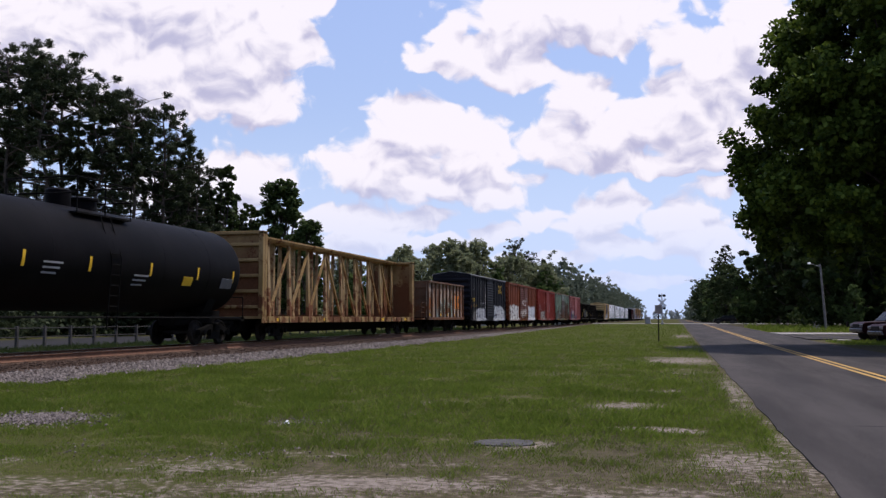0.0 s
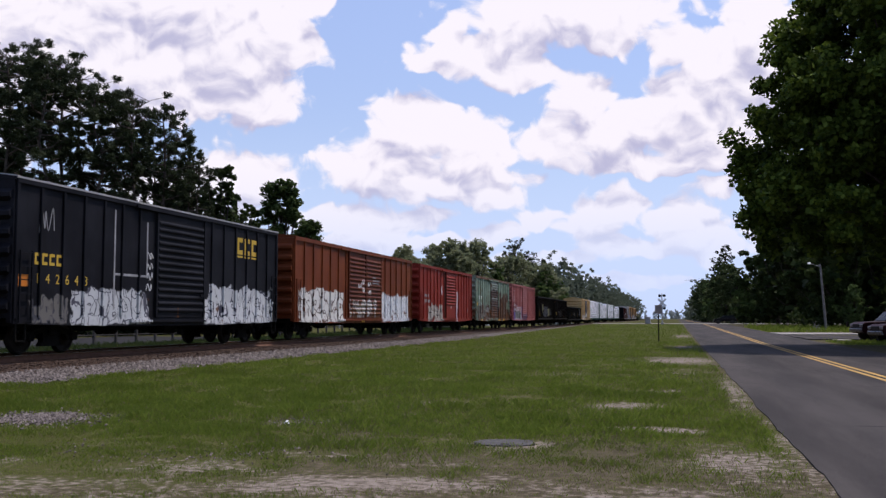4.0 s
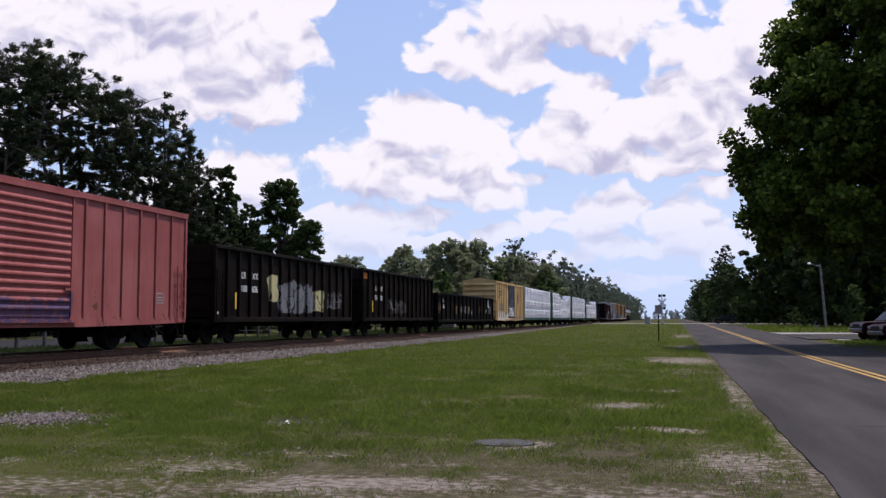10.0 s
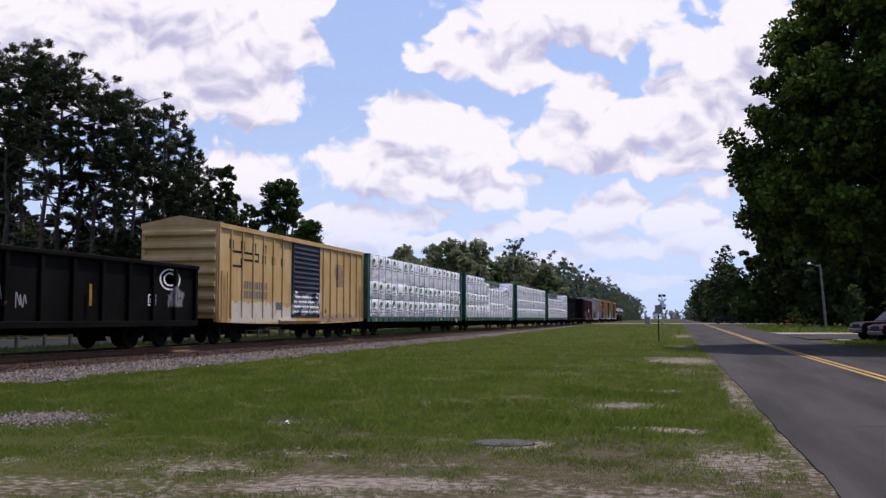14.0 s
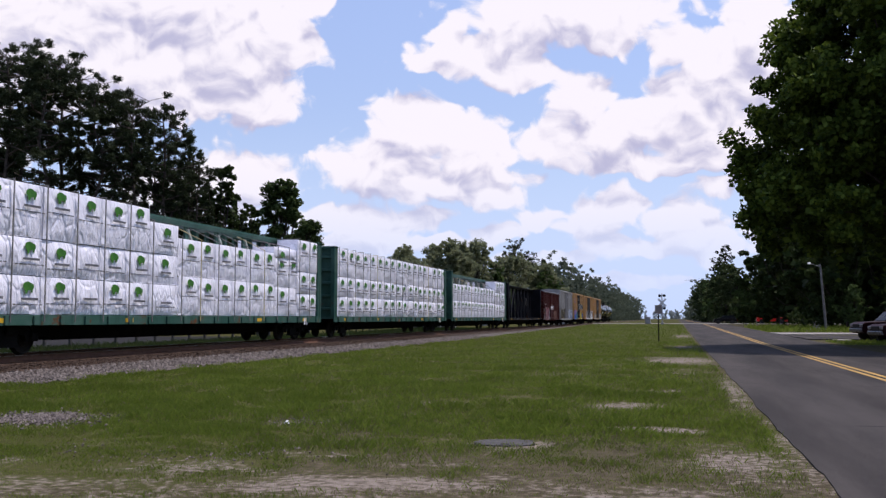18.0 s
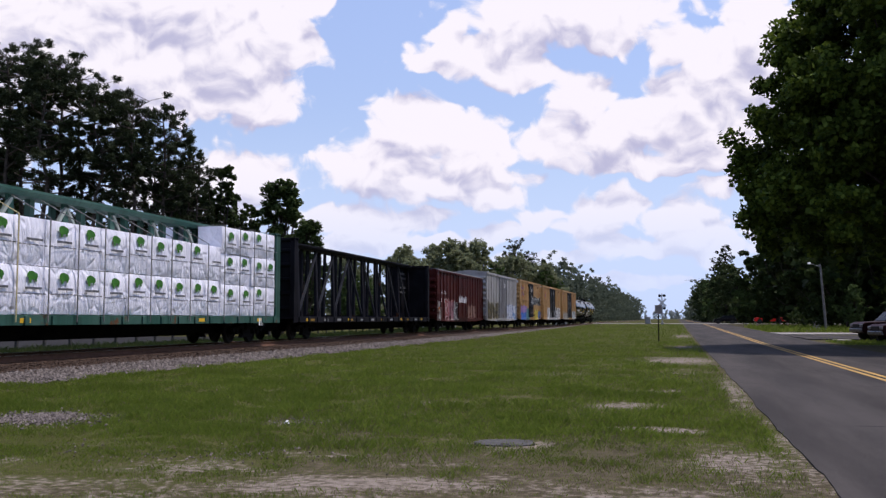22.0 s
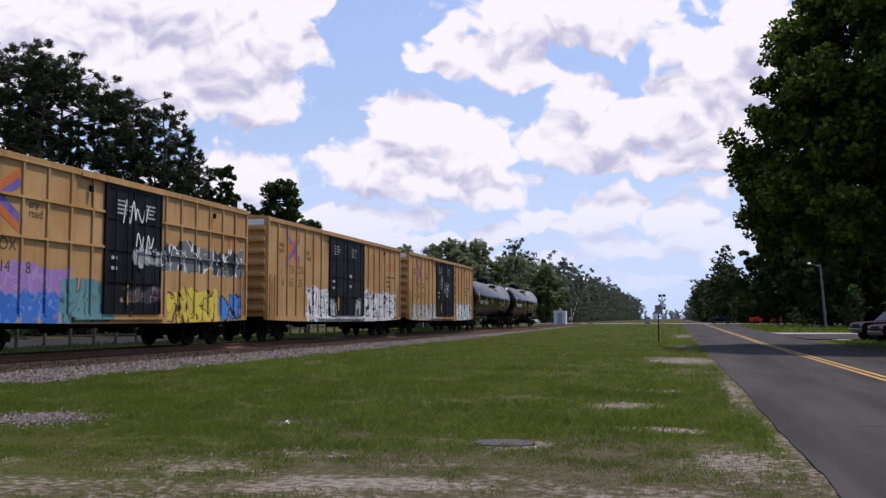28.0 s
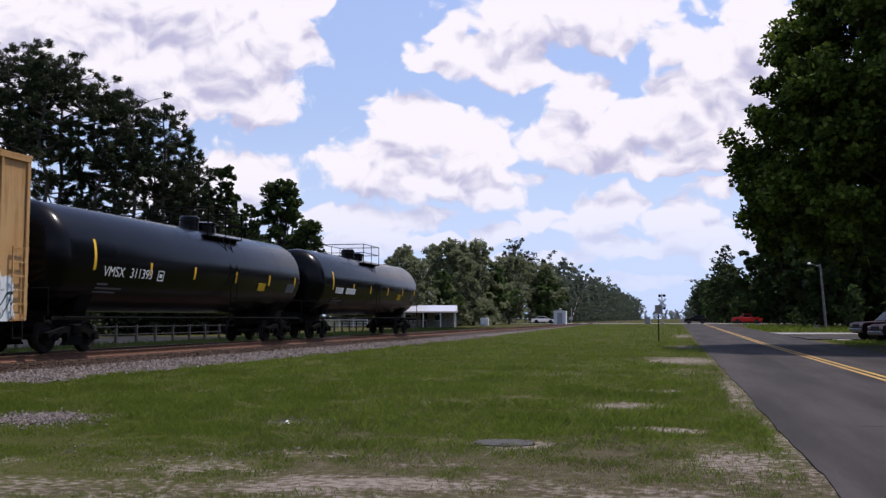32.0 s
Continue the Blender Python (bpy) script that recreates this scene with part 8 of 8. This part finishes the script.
h = thing("signal_hut", "white metal railway equipment hut with a round vent", "equipment hut", "", on_ground(-20.0, 171, 2))
part("wall", Geo().box(-1.08, 1.08, -1.1, 1.1, 0, 2.35, 0.02), MAT["white"], h)
part("roof", Geo().prism([(-1.15, 2.35), (1.15, 2.35), (1.13, 2.43), (0, 2.58), (-1.13, 2.43)], -1.17, 1.17, "y"), MAT["white"], h)
part("door", Geo().box(-0.45, 0.45, -1.125, -1.10, 0.1, 2.1, 0.01), MAT["grey_metal"], h, "grey metal door")
part("vent", Geo().lathe([(2.5, 0.16), (2.78, 0.16), (2.80, 0.24), (2.88, 0.18)], 14, "z"), MAT["grey_metal"], h)
part("foundation", Geo().box(-1.35, 1.35, -1.2, 1.2, -0.2, 0.06), MAT["concrete"], h)

b = thing("utility_cabinet", "small white utility cabinet on a slab", "cabinet", "", on_ground(-29.2, 148, 4))
part("case", Geo().box(-0.65, 0.65, -0.4, 0.4, 0.08, 1.25, 0.03), MAT["white"], b)
part("door", Geo().box(-0.6, -0.02, -0.42, -0.40, 0.15, 1.18, 0.01), MAT["white"], b)
part("door", Geo().box(0.02, 0.6, -0.42, -0.40, 0.15, 1.18, 0.01), MAT["white"], b)
part("slab", Geo().box(-0.75, 0.75, -0.5, 0.5, -0.1, 0.08), MAT["concrete"], b)

k = thing("signal_cabinet", "low grey signal cabinet beside the crossing", "cabinet", "", on_ground(-5.1, 184, 0))
part("case", Geo().box(-0.5, 0.5, -0.4, 0.4, 0.05, 1.25, 0.03), MAT["grey_metal"], k)
part("door", Geo().box(-0.42, 0.42, -0.42, -0.40, 0.15, 1.15, 0.01), MAT["grey_metal"], k)
part("roof", Geo().box(-0.56, 0.56, -0.46, 0.46, 1.25, 1.32, 0.01), MAT["grey_metal"], k)
# low house with a metal roof and a porch
h = thing("house", "low grey house with a shiny metal roof and a porch", "house", "", on_ground(-33.6, 128.5, 10))
part("wall", Geo().box(-4, 4, -3, 3, 0, 2.1), plain("weathered_boards", (0.14, 0.13, 0.12), (0.24, 0.22, 0.20), 0.9), h)
tin = glossy("bare_metal_roof", (0.78, 0.78, 0.80), 0.35, 0.6)
part("roof", Geo().prism([(-2.6, 2.1), (2.6, 2.1), (0, 3.05)], -4.3, 4.3, "x"), tin, h, "shiny metal roof")
for i in range(9):
    part("roof_seam", Geo().prism([(-2.61, 2.12), (-2.61, 2.16), (0, 3.11), (0, 3.07)], -4.2 + i * 1.05, -4.16 + i * 1.05, "x"), tin, h)
porch = part("porch_roof", Geo().prism([(-6.2, 1.95), (-3.05, 2.15), (-3.05, 2.25), (-6.2, 2.05)], -2.6, 4.6, "x"), MAT["pole"], h, "weathered porch roof")
for x in (-2.4, 0.1, 2.4, 4.4):
    part("porch_post", Geo().box(x - 0.07, x + 0.07, -6.1, -5.96, 0, 1.97), MAT["siding"], h, "white porch post")
for x in (-2.2, 1.8):
    w = part("window", Geo().box(x - 0.5, x + 0.5, -3.03, -3.0, 0.9, 1.8), MAT["siding"], h)
    part("pane", Geo().box(x - 0.43, x + 0.43, -3.04, -3.031, 0.97, 1.73), MAT["glass"], w)
part("door", Geo().box(-0.5, 0.4, -3.04, -3.0, 0.05, 1.95), MAT["black"], h)
t = thing("post", "pale square gate post by the house", "post", "", on_ground(-31.0, 127.2, 0))
part("shaft", Geo().box(-0.15, 0.15, -0.15, 0.15, -0.1, 2.0, 0.02), MAT["siding"], t)
part("cap", Geo().box(-0.2, 0.2, -0.2, 0.2, 2.0, 2.1, 0.03), MAT["siding"], t)

# long rail fence beside the lane
MAT["old_wood"] = plain("grey_old_wood", (0.032, 0.030, 0.029), (0.065, 0.060, 0.056), 0.95, fine=30)
f = thing("rail_fence", "grey wooden rail fence beside the lane", "fence", "", pose(-31.5, 0, 0))
for i in range(44):
    y = 28.0 + i * 2.15
    part("post", Geo().box(-0.07, 0.07, y - 0.07, y + 0.07, ground_z(y) - 0.1, ground_z(y) + 1.12, 0.01), MAT["old_wood"], f)
for i in range(43):
    y = 28.0 + i * 2.15
    for z in (0.55, 1.0):
        part("rail", Geo().box(-0.03, 0.03, y + 0.075, y + 2.075, ground_z(y) + z, ground_z(y) + z + 0.05), MAT["old_wood"], f)
f = thing("white_fence", "white board fence in front of the house yard", "fence", "", pose(-56, 122.0, ground_z(122)))
for i in range(9):
    part("post", Geo().box(i * 2 - 0.06, i * 2 + 0.06, -0.06, 0.06, -0.1, 1.25, 0.01), MAT["siding"], f)
for i in range(8):
    for z in (0.3, 0.65, 1.0):
        part("board", Geo().box(i * 2 + 0.065, i * 2 + 1.935, -0.02, 0.02, z, z + 0.14), MAT["siding"], f)

# street lamp on a leaning wooden pole
l = thing("street_lamp", "weathered wooden pole with a small lamp on a short arm", "street lamp", "", on_ground(15.2, 108, 0))
part("pole", Geo().tube((0.25, 0, -0.3), (-0.2, 0, 7.1), 0.15, 0.10, 12), MAT["pole"], l, "", 40)
part("arm", Geo().tube((-0.2, -0.02, 6.8), (-1.25, -0.4, 7.15), 0.03, None, 8), MAT["grey_metal"], l)
part("lamp_head", Geo().lathe([(0.0, 0.05), (0.05, 0.2), (0.18, 0.14), (0.24, 0.05)], 14, "z", (-1.35, -0.44, 7.02)), MAT["white"], l, "", 40)
part("wire", Geo().tube((-0.2, 0, 6.9), (-14, 30, 6.6), 0.012, None, 5), MAT["black"], l)
# thrown-out branches and a rusty frame in the rough grass
d = thing("brush_pile", "heap of pale cut branches in the grass", "branches", "", on_ground(14.0, 105, 0))
rb = random.Random(9)
for i in range(14):
    a = rb.uniform(0, 6.28)
    p = Vector((rb.uniform(-0.8, 0.8), rb.uniform(-0.5, 0.5), 0.05))
    q = p + Vector((math.cos(a) * rb.uniform(0.4, 1.2), math.sin(a) * 0.6, rb.uniform(0.1, 1.1)))
    part("branch", Geo().tube(p, q, 0.035, 0.015, 5), MAT["pole"], d)
w = thing("shed", "small open shed with a rusty roof edge", "shed", "", on_ground(22.0, 100, -10))
part("roof", Geo().prism([(-2.2, 2.2), (2.4, 2.75), (2.4, 2.85), (-2.2, 2.3)], -2, 2, "y"), plain("rusty_tin", (0.16, 0.10, 0.08), (0.30, 0.22, 0.18), 0.7, 0.3), w)
for x, y in ((-2.0, -1.8), (2.2, -1.8), (-2.0, 1.8), (2.2, 1.8)):
    part("post", Geo().box(x - 0.07, x + 0.07, y - 0.07, y + 0.07, -0.1, 2.25 + 0.12 * (x + 2)), MAT["pole"], w)
part("back_wall", Geo().box(-2.0, 2.2, 1.85, 1.92, 0, 2.2), MAT["tie"], w)

# wooden ties: those near are single pieces, the far ones one joined strip
TIE = Geo().box(-1.3, 1.3, -0.115, 0.115, 0, 0.17, 0.012).mesh("tie", MAT["tie"])
for i in range(300):
    o = part("tie", TIE, None, ballast)
    o.location = (TRACK_X + rb.uniform(-0.03, 0.03), 14.0 + i * 0.53, RAIL_Z - 0.172 - 0.17)
g = Geo()
y = 14.0 + 300 * 0.53
while y < 640:
    g.box(TRACK_X - 1.3, TRACK_X + 1.3, y - 0.115, y + 0.115, RAIL_Z - 0.34, RAIL_Z - 0.174)
    y += 0.53
y = 13.47
while y > -40:
    g.box(TRACK_X - 1.3, TRACK_X + 1.3, y - 0.115, y + 0.115, RAIL_Z - 0.34, RAIL_Z - 0.174)
    y -= 0.53
o = part("tie_row", g, MAT["tie"], ballast)
tagged(o, "", "", "", "stuff")


# ---- what moves ----
def motions():
    times = [float(t) for t in range(0, 33, 2)]
    for car, y0 in BODY.items():
        walk(car, [(t, pose(TRACK_X, y0 - train_way(t), RAIL_Z)) for t in times])
    # wheels turn while their car is near; far off the turning cannot be seen
    for w, y0 in WHEELSETS:
        x, y, z = w.location
        rows, a, last = [], 0.0, None
        step = 1 / FPS
        near = [k for k in range(0, 32 * FPS + 1) if 8 < y0 + y - train_way(k * step) < 62]
        if near:
            first = near[0] * step
            if near[0] > 0:
                rows.append((0.0, pose(x, y, z)))
            for k in near:
                t = k * step
                angle = (train_way(t) - train_way(first)) / 0.46
                rows.append((t, pose(x, y, z) @ Matrix.Rotation(angle, 4, "X")))
            if near[-1] < 32 * FPS:
                rows.append((32.0, rows[-1][1]))
            walk(w, rows)
    for ob, rows in MOVING:
        walk(ob, rows)


motions()
